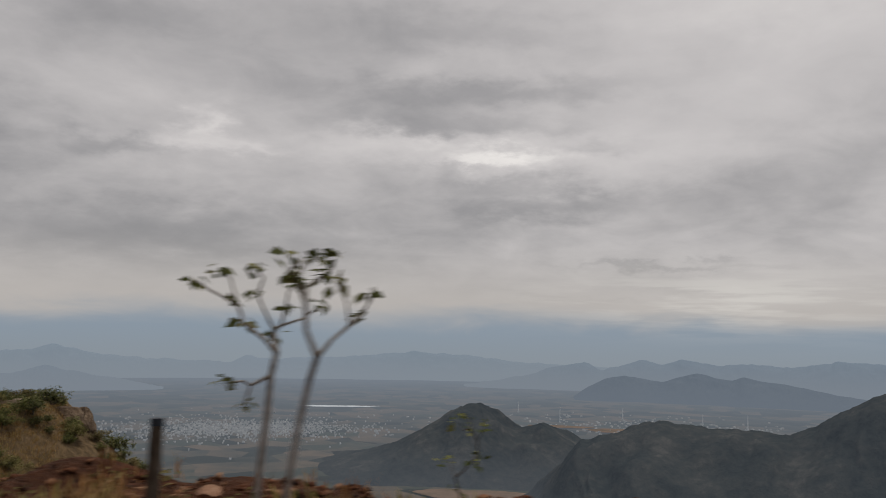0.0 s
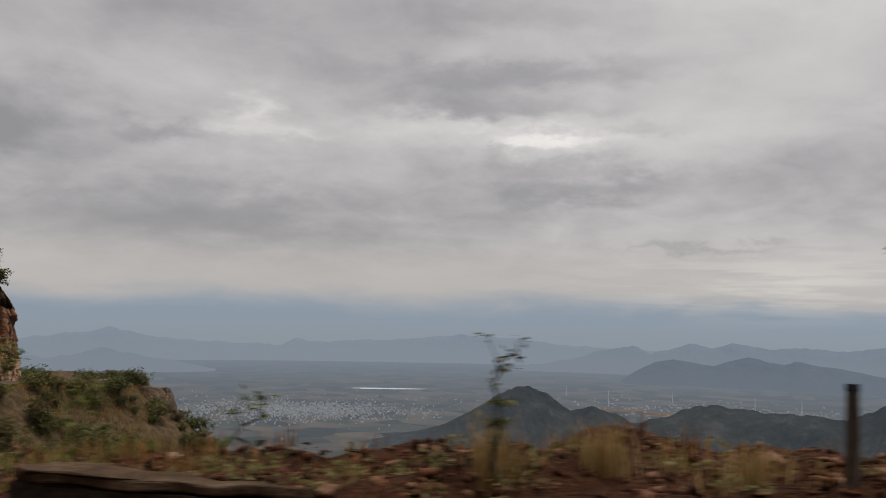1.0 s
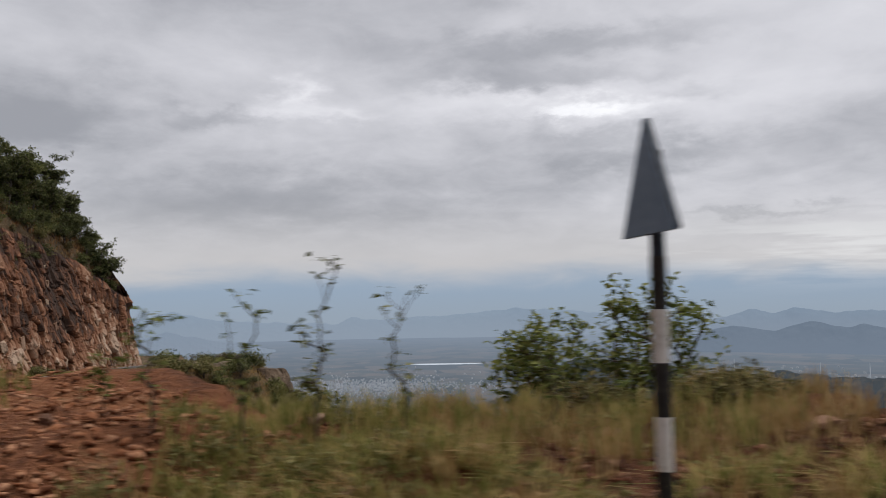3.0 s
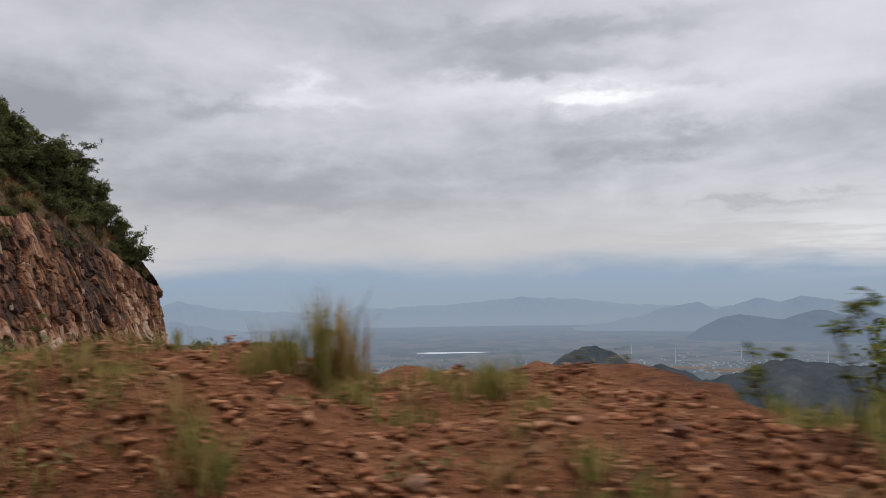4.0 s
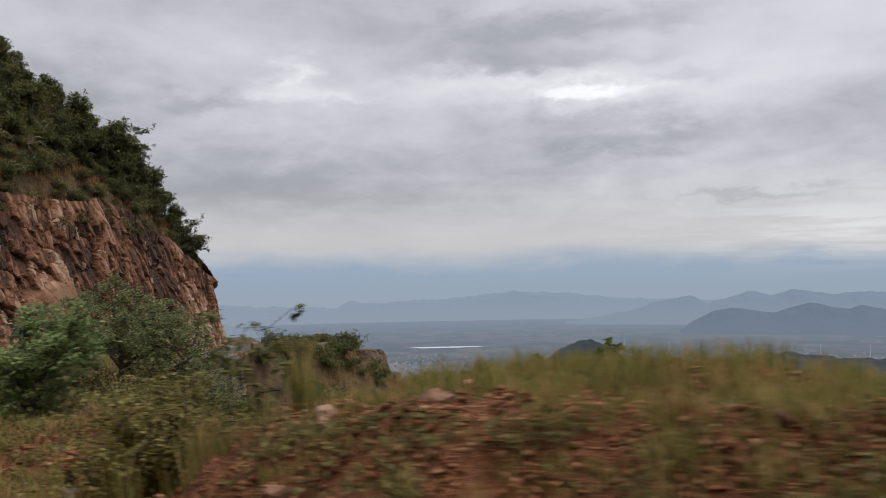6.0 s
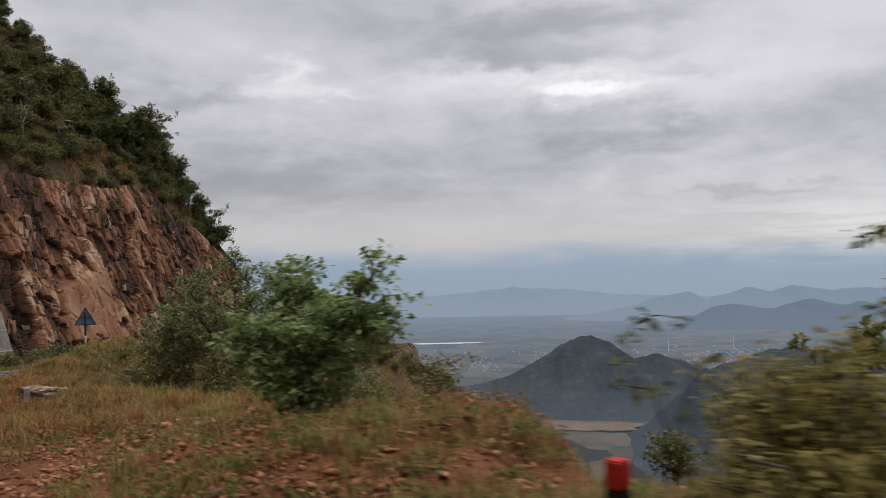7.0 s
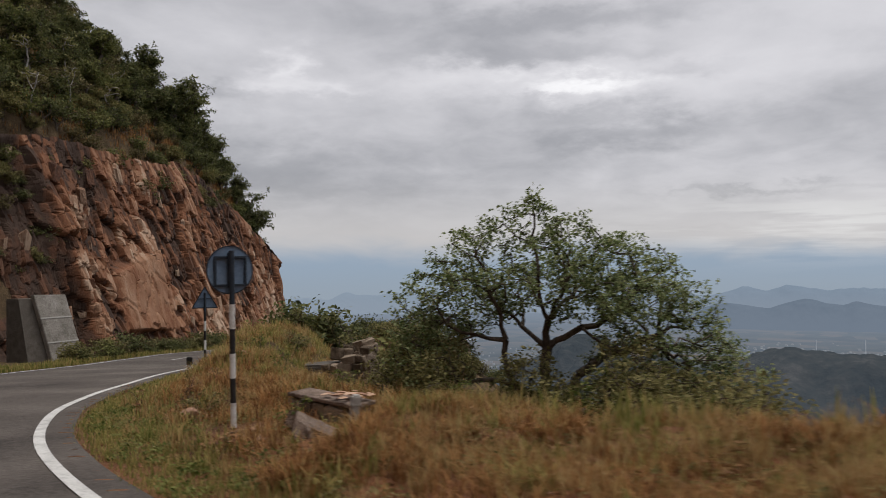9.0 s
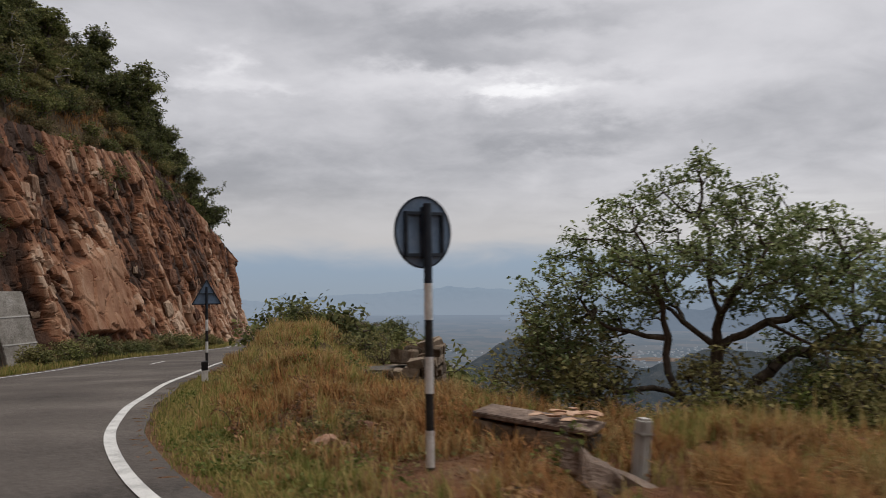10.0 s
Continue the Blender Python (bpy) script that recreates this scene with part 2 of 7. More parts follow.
M_TANGLE = material("withered_brown_stalks", [(0.11, 0.05, 0.024), (0.25, 0.115, 0.046), (0.40, 0.205, 0.083), (0.32, 0.19, 0.072)], 2.0, 0.85, 0, 6, island=True, translucent=0.35, spec=0.1)
M_LEAF_OLIVE = material("olive_scrub_leaves", [(0.10, 0.095, 0.036), (0.18, 0.165, 0.065), (0.26, 0.225, 0.10)], 1.5, 0.8, 0, 6, island=True, translucent=0.4, spec=0.08)
M_BARK = material("grey_brown_bark", [(0.035, 0.026, 0.019), (0.085, 0.067, 0.052), (0.16, 0.135, 0.11)], 6.0, 0.9, 0.6, 6, stretch=(1, 1, 0.3))
M_PALEBARK = material("pale_grey_bark", [(0.16, 0.14, 0.125), (0.28, 0.26, 0.24), (0.36, 0.34, 0.32)], 6.0, 0.85, 0.4, 6)
M_CONCRETE = material("weathered_concrete", [(0.12, 0.108, 0.09), (0.23, 0.21, 0.185), (0.33, 0.31, 0.28)], 1.3, 0.9, 0.35, 10)
M_RUBBLE_DARK = material("dark_brown_rubble", [(0.032, 0.012, 0.006), (0.085, 0.031, 0.014), (0.14, 0.054, 0.027), (0.22, 0.12, 0.07)], 3.0, 0.95, 0.4, 8, island=True)
M_MASONRY = material("rubble_masonry_stone", [(0.085, 0.062, 0.043), (0.175, 0.13, 0.092), (0.275, 0.215, 0.16)], 2.5, 0.9, 0.5, 8, object_random=True)
M_OUTCROP = material("dark_brown_outcrop_rock", [(0.028, 0.02, 0.014), (0.075, 0.05, 0.033), (0.14, 0.097, 0.065), (0.23, 0.175, 0.12)], 0.5, 0.9, 0.7, 7)
M_PALECONCRETE = material("pale_smooth_concrete", [(0.26, 0.245, 0.22), (0.38, 0.365, 0.34), (0.48, 0.465, 0.44)], 0.9, 0.9, 0.25, 10, stretch=(1, 1, 0.4))
M_BLOCK = material("split_rock_block", [(0.07, 0.034, 0.022), (0.16, 0.075, 0.044), (0.26, 0.15, 0.095), (0.38, 0.27, 0.19)], 0.8, 0.85, 0.6, 8, object_random=True)
M_BROKEN = material("broken_grey_brown_slab", [(0.075, 0.052, 0.04), (0.16, 0.115, 0.09), (0.26, 0.195, 0.155)], 2.5, 0.9, 0.5, 8)
M_MORTAR = material("mortar", [(0.07, 0.06, 0.05), (0.13, 0.115, 0.10)], 3.0, 0.95, 0.5, 8)
M_DUSTCAP = material("dusty_brown_concrete", [(0.04, 0.025, 0.015), (0.09, 0.058, 0.036), (0.16, 0.11, 0.074)], 5.0, 0.95, 0.6, 8, spec=0.1)
# Near-black base colour holds the shadow on the concrete block's front face.
M_BLOCK_SHADE = material("shade_dark_concrete", [(0.018, 0.014, 0.011), (0.04, 0.031, 0.024), (0.075, 0.055, 0.04)], 2.0, 0.95, 0.5, 8, spec=0.1)
M_SIGNBACK = material("grey_painted_sign_back", [(0.085, 0.13, 0.20), (0.125, 0.185, 0.27), (0.17, 0.23, 0.32)], 2.0, 0.5, 0.05, 8, spec=0.4)
M_FRAME = material("dark_painted_angle_iron", [(0.012, 0.018, 0.028), (0.022, 0.03, 0.042), (0.04, 0.045, 0.055)], 6.0, 0.55, 0.1, 6)
M_BLACK = material("black_post_paint", [(0.012, 0.012, 0.013), (0.022, 0.021, 0.021), (0.05, 0.045, 0.04)], 5.0, 0.6, 0.1, 6)
M_WHITE = material("white_post_paint", [(0.38, 0.36, 0.33), (0.62, 0.61, 0.59), (0.72, 0.71, 0.70)], 5.0, 0.6, 0.1, 6)
M_RED = material("red_post_paint", [(0.28, 0.02, 0.015), (0.45, 0.03, 0.02), (0.5, 0.06, 0.04)], 5.0, 0.6, 0.1, 6)


# ---------------------------------------------------------------- mesh helpers
def mesh_from(name, verts, faces, mat, smooth=False):
    me = bpy.data.meshes.new(name)
    me.from_pydata([tuple(v) for v in verts], [], [tuple(f) for f in faces])
    me.materials.append(mat)
    if smooth:
        me.polygons.foreach_set("use_smooth", [True] * len(me.polygons))
    me.update()
    return me


def grid_mesh(name, P, mat, smooth=True):
    """A sheet from an array of points (rows, columns, 3)."""
    r, c = P.shape[:2]
    idx = np.arange(r * c).reshape(r, c)
    q = np.stack([idx[:-1, :-1], idx[:-1, 1:], idx[1:, 1:], idx[1:, :-1]], -1).reshape(-1, 4)
    me = bpy.data.meshes.new(name)
    me.vertices.add(r * c)
    me.vertices.foreach_set("co", P.reshape(-1).astype(np.float32))
    me.loops.add(q.size)
    me.loops.foreach_set("vertex_index", q.reshape(-1).astype(np.int32))
    me.polygons.add(len(q))
    me.polygons.foreach_set("loop_start", np.arange(0, q.size, 4, dtype=np.int32))
    me.polygons.foreach_set("loop_total", np.full(len(q), 4, dtype=np.int32))
    me.polygons.foreach_set("use_smooth", np.full(len(q), smooth))
    me.materials.append(mat)
    me.update(calc_edges=True)
    me.validate()
    return me


def tri_mesh(name, V, F, mat):
    """A mesh from arrays of points and of triangles or quads."""
    F = np.asarray(F, dtype=np.int32)
    k = F.shape[1]
    me = bpy.data.meshes.new(name)
    me.vertices.add(len(V))
    me.vertices.foreach_set("co", np.asarray(V, dtype=np.float32).reshape(-1))
    me.loops.add(F.size)
    me.loops.foreach_set("vertex_index", F.reshape(-1))
    me.polygons.add(len(F))
    me.polygons.foreach_set("loop_start", np.arange(0, F.size, k, dtype=np.int32))
    me.polygons.foreach_set("loop_total", np.full(len(F), k, dtype=np.int32))
    me.materials.append(mat)
    me.update(calc_edges=True)
    return me


def part(name, bm, mat, parent=None, label=""):
    """Links a bmesh (or a mesh) as one object, under a thing if one is given."""
    if isinstance(bm, bmesh.types.BMesh):
        me = bpy.data.meshes.new(name)
        bm.to_mesh(me)
        bm.free()
        me.materials.append(mat)
    else:
        me = bm
    ob = new(name, me)
    ob.parent = parent
    if label:
        ob["label"] = label
    return ob


def bm_box(sx, sy, sz, at=(0, 0, 0), bevel=0.0, turn=None):
    bm = bmesh.new()
    bmesh.ops.create_cube(bm, size=1)
    bmesh.ops.scale(bm, vec=(sx, sy, sz), verts=bm.verts)
    if bevel:
        bmesh.ops.bevel(bm, geom=bm.edges[:], offset=bevel, segments=2, affect="EDGES")
    if turn is not None:
        bmesh.ops.transform(bm, matrix=turn, verts=bm.verts)
    bmesh.ops.translate(bm, vec=at, verts=bm.verts)
    return bm


def bm_tube(r0, r1, z0, z1, n=14, at=(0, 0)):
    bm = bmesh.new()
    bmesh.ops.create_cone(bm, cap_ends=True, segments=n, radius1=r0, radius2=r1, depth=z1 - z0)
    bmesh.ops.translate(bm, vec=(at[0], at[1], (z0 + z1) / 2), verts=bm.verts)
    for f in bm.faces:
        f.smooth = len(f.verts) == 4
        if not f.smooth:
            for e in f.edges:
                e.smooth = False
    return bm


def fbm(x, y, scale, octaves=4, seed=0):
    """Value noise on arrays, about -1 to 1."""
    out, amp, tot = np.zeros_like(x, dtype=float), 1.0, 0.0
    for o in range(octaves):
        f = scale * 2 ** o
        X, Y = x * f + 17.3 * o + seed, y * f + 9.1 * o - seed * 0.7
        i, j = np.floor(X), np.floor(Y)
        u, v = X - i, Y - j
        u, v = u * u * (3 - 2 * u), v * v * (3 - 2 * v)

        def h(a, b):
            n = np.sin(a * 127.1 + b * 311.7 + seed * 13.7) * 43758.5453
            return n - np.floor(n)

        val = (h(i, j) * (1 - u) + h(i + 1, j) * u) * (1 - v) + (h(i, j + 1) * (1 - u) + h(i + 1, j + 1) * u) * v
        out += amp * (val * 2 - 1)
        tot += amp
        amp *= 0.5
    return out / tot


def step(v, a, b):
    k = np.clip((v - a) / (b - a), 0, 1)
    return k * k * (3 - 2 * k)


# ---------------------------------------------------------------- lie of the land
# The road's valley-side edge, from behind the start of the drive to past the cliff's corner.
EDGE = np.array([(60, -1, 2.2), (40, -1, 1.4), (25, -0.4, 0.8), (13.8, -0.1, 0.32), (10.1, 0.1, 0.16), (6.5, 0.65, -0.04), (0.5, 2.1, -0.1),
                 (-4.05, 3.3, -0.2), (-6.6, 4.05, -0.31), (-13.65, 7.8, -0.93), (-17.5, 11.2, -1.27), (-21.2, 14.6, -1.68), (-24.3, 18.1, -2.05),
                 (-26.7, 20.93, -2.2), (-28.8, 24.13, -2.35), (-30.1, 27.3, -2.55), (-31.0, 31.05, -2.85), (-32.0, 38.0, -3.4), (-32.5, 44.0, -3.9),
                 (-33.3, 52.0, -4.6), (-33.6, 60.0, -5.2), (-33.0, 70.0, -6.0), (-32.0, 80.0, -6.7), (-32.2, 90.0, -7.3), (-33.6, 100.0, -7.9),
                 (-34.6, 112.0, -8.6), (-35.4, 124.0, -9.4), (-39.0, 134.0, -10.0)])
# The foot of the rock face on the hill side.
FOOT = np.array([(60, -11), (25, -11), (0, -8), (-10, -4.5), (-20, 3), (-30, 12.5), (-37, 22), (-41, 31), (-44.5, 42), (-46.5, 52), (-45.8, 59),
                 (-44.4, 67), (-43.0, 76), (-41.7, 86), (-40.8, 95), (-40.9, 105), (-41.1, 113), (-41.3, 119.5), (-43.0, 124), (-50, 128), (-60, 131)], dtype=float)
ROAD_WIDTH = 6.0


def resample(P, d):
    P = np.asarray(P, dtype=float)
    s = np.concatenate([[0], np.cumsum(np.linalg.norm(np.diff(P[:, :2], axis=0), axis=1))])
    t = np.arange(0, s[-1], d)
    Q = np.stack([np.interp(t, s, P[:, k]) for k in range(P.shape[1])], 1)
    w = max(1, int(2.5 / d))
    ker = np.hanning(2 * w + 3)[1:-1]
    ker /= ker.sum()
    pad = np.concatenate([np.repeat(Q[:1], len(ker) // 2, 0), Q, np.repeat(Q[-1:], len(ker) // 2, 0)])
    return np.stack([np.convolve(pad[:, k], ker, "valid") for k in range(Q.shape[1])], 1), t


EDGE_S, EDGE_T = resample(EDGE, 0.5)
FOOT_S, FOOT_T = resample(FOOT, 0.5)


def signed(x, y, line):
    """Signed distance to a line of stations (positive to the right of its run) and the nearest station."""
    d = np.gradient(line[:, :2], axis=0)
    d /= np.linalg.norm(d, axis=1)[:, None]
    x, y = np.asarray(x, dtype=float).ravel(), np.asarray(y, dtype=float).ravel()
    near = np.empty(len(x), dtype=int)
    for k in range(0, len(x), 20000):
        q = (x[k:k + 20000, None] - line[None, :, 0]) ** 2 + (y[k:k + 20000, None] - line[None, :, 1]) ** 2
        near[k:k + 20000] = q.argmin(1)
    dx, dy = x - line[near, 0], y - line[near, 1]
    side = dx * d[near, 1] - dy * d[near, 0]
    dist = np.sqrt(dx * dx + dy * dy)
    return np.where(np.abs(side) > 0.98 * dist, side, np.sign(side) * dist), near


def along(s_x, s_v, near):
    """A quantity given at a few x of the edge line's stations, by nearest station (by the run's length)."""
    return np.interp(EDGE_T[near], s_x, s_v)


def run_at(x, y):
    """Length of the edge line's run beside a place."""
    return float(EDGE_T[signed([x], [y], EDGE_S)[1][0]])


# Height of the spoil bank above the road, width of the shelf before the drop, and the drop's slope, along the run.
BANK = [(40, 0.3, 0.1, 4.3, 0.7), (17, 1.5, 0.08, 3.6, 0.8), (14.5, 2, 0.36, 3.8, 0.7), (12, 2, 0.6, 4.0, 0.7), (10, 2, 0.72, 4.0, 0.7), (8, 2.5, 0.62, 4.0, 0.7), (6, 3, 0.72, 4.2, 0.7), (4.4, 3.3, 0.62, 5.6, 0.6),
        (3.1, 4, 0.45, 5.6, 0.6), (1.9, 4, 0.55, 4.4, 0.6), (0.9, 4.6, 0.5, 4.0, 0.7), (-0.2, 5, 0.68, 4.0, 0.7), (-2.5, 5.5, 0.9, 4.2, 0.6), (-3.3, 5.8, 1.04, 4.2, 0.6), (-4.3, 6, 1.22, 4.2, 0.6), (-5.3, 6.3, 1.36, 4.2, 0.5), (-5.95, 6.6, 1.3, 3.8, 0.45), (-6.6, 7, 0.92, 3.4, 0.42), (-8.0, 7, 0.84, 3.2, 0.4),
        (-10, 8.5, 0.85, 3.3, 0.35), (-12.5, 10, 1.02, 4.2, 0.5), (-13.8, 11, 0.85, 4.4, 0.7), (-15.1, 12, 0.05, 3.2, 1.0), (-16.9, 13.2, 0.0, 3.1, 1.0), (-18.3, 14.5, 0.52, 4.6, 0.7),
        (-21, 17, 0.25, 5.2, 0.55), (-24, 20, 0.15, 5.6, 0.5), (-27, 26, 0.02, 4.6, 0.62), (-28.5, 32, 0.45, 3.1, 0.85), (-29.2, 38, 1.3, 3.4, 0.85), (-30, 44, 1.0, 3.8, 0.8), (-31, 52, 0.4, 3.0, 0.8)]
BANK += [(-31.5, 58, 0.1, 1.0, 0.8), (-30, 70, 0.1, 0.6, 0.8), (-28.5, 80, 0.1, 0.6, 0.8), (-29, 89, 0.1, 2.5, 1.0), (-28, 98, -0.3, 5.5, 1.2), (-27, 106, -0.5, 9.0, 0.75), (-27, 114, -0.6, 12.0, 0.7), (-28, 122, -0.6, 10.0, 1.1)]
B_RUN = [run_at(b[0], b[1]) for b in BANK]
B_HIGH, B_WIDE, B_FALL = [[b[k] for b in BANK] for k in (2, 3, 4)]


def natural(x, y):
    """The hillside above the cut."""
    d = -39.8 - 0.13 * np.maximum(0, y - 95) - 0.7 * np.maximum(0, y - 124) - x
    return 1.25 * d


def above_cut(x, y, inside):
    """The hillside over the rock face: it leans back above a brink that runs level before it falls away round the corner."""
    brink = 7.9 + 0.7 * fbm(y, 0 * y, 0.11, 3, 23)
    return np.minimum(natural(x, y), brink + 1.08 * (inside - 5.0))


def height(x, y, rough=True):
    x, y = np.asarray(x, dtype=float), np.asarray(y, dtype=float)
    shape = x.shape
    xf, yf = x.ravel(), y.ravel()
    u, near = signed(xf, yf, EDGE_S)
    f, nf = signed(xf, yf, FOOT_S)
    zr = EDGE_S[near, 2]
    high, wide, fall = [along(B_RUN, v, near) for v in (B_HIGH, B_WIDE, B_FALL)]
    n1, n2 = fbm(xf, yf, 0.22, 4, 3), fbm(xf, yf, 1.1, 3, 5)
    lumps = 1 - 2 * np.abs(fbm(xf, yf, 1.7, 2, 15))
    # valley side
    over = np.maximum(0, u - wide - 0.8 * n1)
    right = zr - 0.06 * step(u, 0.1, 0.6) + (high * (1 + 0.2 * n1) + 0.10 * n2) * step(u, 0.9, 2.5 + 0.3 * n1)
    right = right - fall * over + 0.28 * np.exp(-over) - 0.28 + (0.10 * n2 + 0.5 * n1 * step(u, 6, 16)) * step(u, 1.2, 2.2)
    right = right + 0.13 * (lumps - 0.3) * np.minimum(1, 0.25 + high) * step(u, 0.7, 1.4) * (1 - step(u, 5, 9))
    right = right - 4.3 * step(u, 0.5, 1.25) * step(yf, 54, 57.5) * (1 - step(yf, 82.5, 86))
    # hill side
    inside = -f
    left = zr - 0.12 * step(-u, ROAD_WIDTH + 0.2, ROAD_WIDTH + 0.8) + 0.1 * n2 * step(-u, ROAD_WIDTH + 0.4, ROAD_WIDTH + 1.2)
    hill = np.where(yf < 46, np.maximum(natural(xf, yf), zr + 5 + 0.8 * inside), above_cut(xf, yf, inside)) + 0.5 * n1
    left = np.where(inside > 0, np.minimum(hill, np.maximum(left, zr + 3.0 * (inside - 1.2))), left)
    h = np.where(u > 0, right, left)
    h = np.where((u > -ROAD_WIDTH - 0.1) & (u < 0.1), zr - 0.05, h)
    return h.reshape(shape)


xs = np.concatenate([np.arange(-78, -50, 0.7), np.arange(-50, -34, 0.4), np.arange(-34, 18, 0.15), np.arange(18, 20, 0.22), np.arange(20, 45, 1.0)])
ys = np.concatenate([np.arange(-30, -4, 1.0), np.arange(-4, 28, 0.15), np.arange(28, 34, 0.22), np.arange(34, 60, 0.4), np.arange(60, 150, 0.8)])
GX, GY = np.meshgrid(xs, ys)
ground = part("ground", grid_mesh("ground", np.stack([GX, GY, height(GX, GY)], -1), M_SOIL), M_SOIL)
tagged(ground, "red earth hillside and spoil bank beside the road, patchy with grass", "ground", kind="structure")


# ---------------------------------------------------------------- road
def ribbon(name, offsets, lift, mat, t0=0.0, t1=1e9, wob=0.0):
    """A strip along the road between two offsets to the right of its edge."""
    d = np.gradient(EDGE_S[:, :2], axis=0)
    d /= np.linalg.norm(d, axis=1)[:, None]
    keep = (EDGE_T >= t0) & (EDGE_T <= t1)
    C, D, T = EDGE_S[keep], d[keep], EDGE_T[keep]
    rows = []
    for o in offsets:
        oo = o + wob * fbm(T, T * 0 + o, 0.5, 3, 9)
        camber = 0.02 * (1 - np.abs((o + ROAD_WIDTH / 2) / (ROAD_WIDTH / 2)) ** 2)
        rows.append(np.stack([C[:, 0] + D[:, 1] * oo, C[:, 1] - D[:, 0] * oo, C[:, 2] + lift + camber + 0 * T], 1))
    return part(name, grid_mesh(name, np.stack(rows[::-1], 0), mat), mat)


road = ribbon("road", list(np.linspace(0.22, -ROAD_WIDTH - 0.35, 12)), 0.0, M_ROAD, wob=0.06)
tagged(road, "worn grey asphalt mountain road with darker patched bands", "road", kind="structure")
line_v = ribbon("edge_line", [-0.12, -0.25], 0.012, M_LINE, wob=0.02)
tagged(line_v, "white painted edge line along the valley side of the road", "road marking", kind="structure")
line_h = ribbon("edge_line", [-ROAD_WIDTH + 0.24, -ROAD_WIDTH + 0.10], 0.012, M_LINE, wob=0.02)
tagged(line_h, "thin white painted edge line along the hill side of the road", "road marking", kind="structure")


for _y in (53.0, 98.0):
    _t = run_at(-33, _y)
    dash = ribbon("centre_dash", [-ROAD_WIDTH / 2 + 0.06, -ROAD_WIDTH / 2 - 0.06], 0.012, M_LINE, _t, _t + 3.0)
    tagged(dash, "worn white centre dash on the road", "road marking", kind="structure")


# ---------------------------------------------------------------- rock face
def blocks(u, v, su, sv, seed, amp, tilt):
    """Blocky fracture: each cell is a flat facet with its own depth and tilt, cut off from its neighbours by a crack."""
    U, V = u / su, v / sv
    i0, j0 = np.floor(U), np.floor(V)
    d1, d2 = np.full(U.shape, 9.0), np.full(U.shape, 9.0)
    val, off = np.zeros(U.shape), np.zeros(U.shape)
    for di in (-1, 0, 1):
        for dj in (-1, 0, 1):
            i, j = i0 + di, j0 + dj
            r = [np.sin(i * p + j * q + seed) * 43758.5453 for p, q in ((127.1, 311.7), (269.5, 183.3), (419.2, 371.9), (83.7, 529.3), (631.1, 97.9))]
            a, b, c, e, f = [k - np.floor(k) for k in r]
            du, dv = U - (i + 0.15 + 0.7 * a), V - (j + 0.15 + 0.7 * b)
            d = np.maximum(np.abs(du) * (0.8 + 0.4 * e), np.abs(dv)) + 0.25 * np.abs(du + 0.5 * dv)
            closer = d < d1
            d2 = np.where(closer, d1, np.minimum(d2, d))
            val = np.where(closer, c, val)
            off = np.where(closer, amp * (c - 0.5) + tilt * ((e - 0.5) * du * su + (f - 0.65) * dv * sv * 0.6), off)
            d1 = np.minimum(d, d1)
    return off, val, 1 - step(d2 - d1, 0.0, 0.1)


slab_run = float(FOOT_T[signed([-43.0], [74.0], FOOT_S)[1][0]])


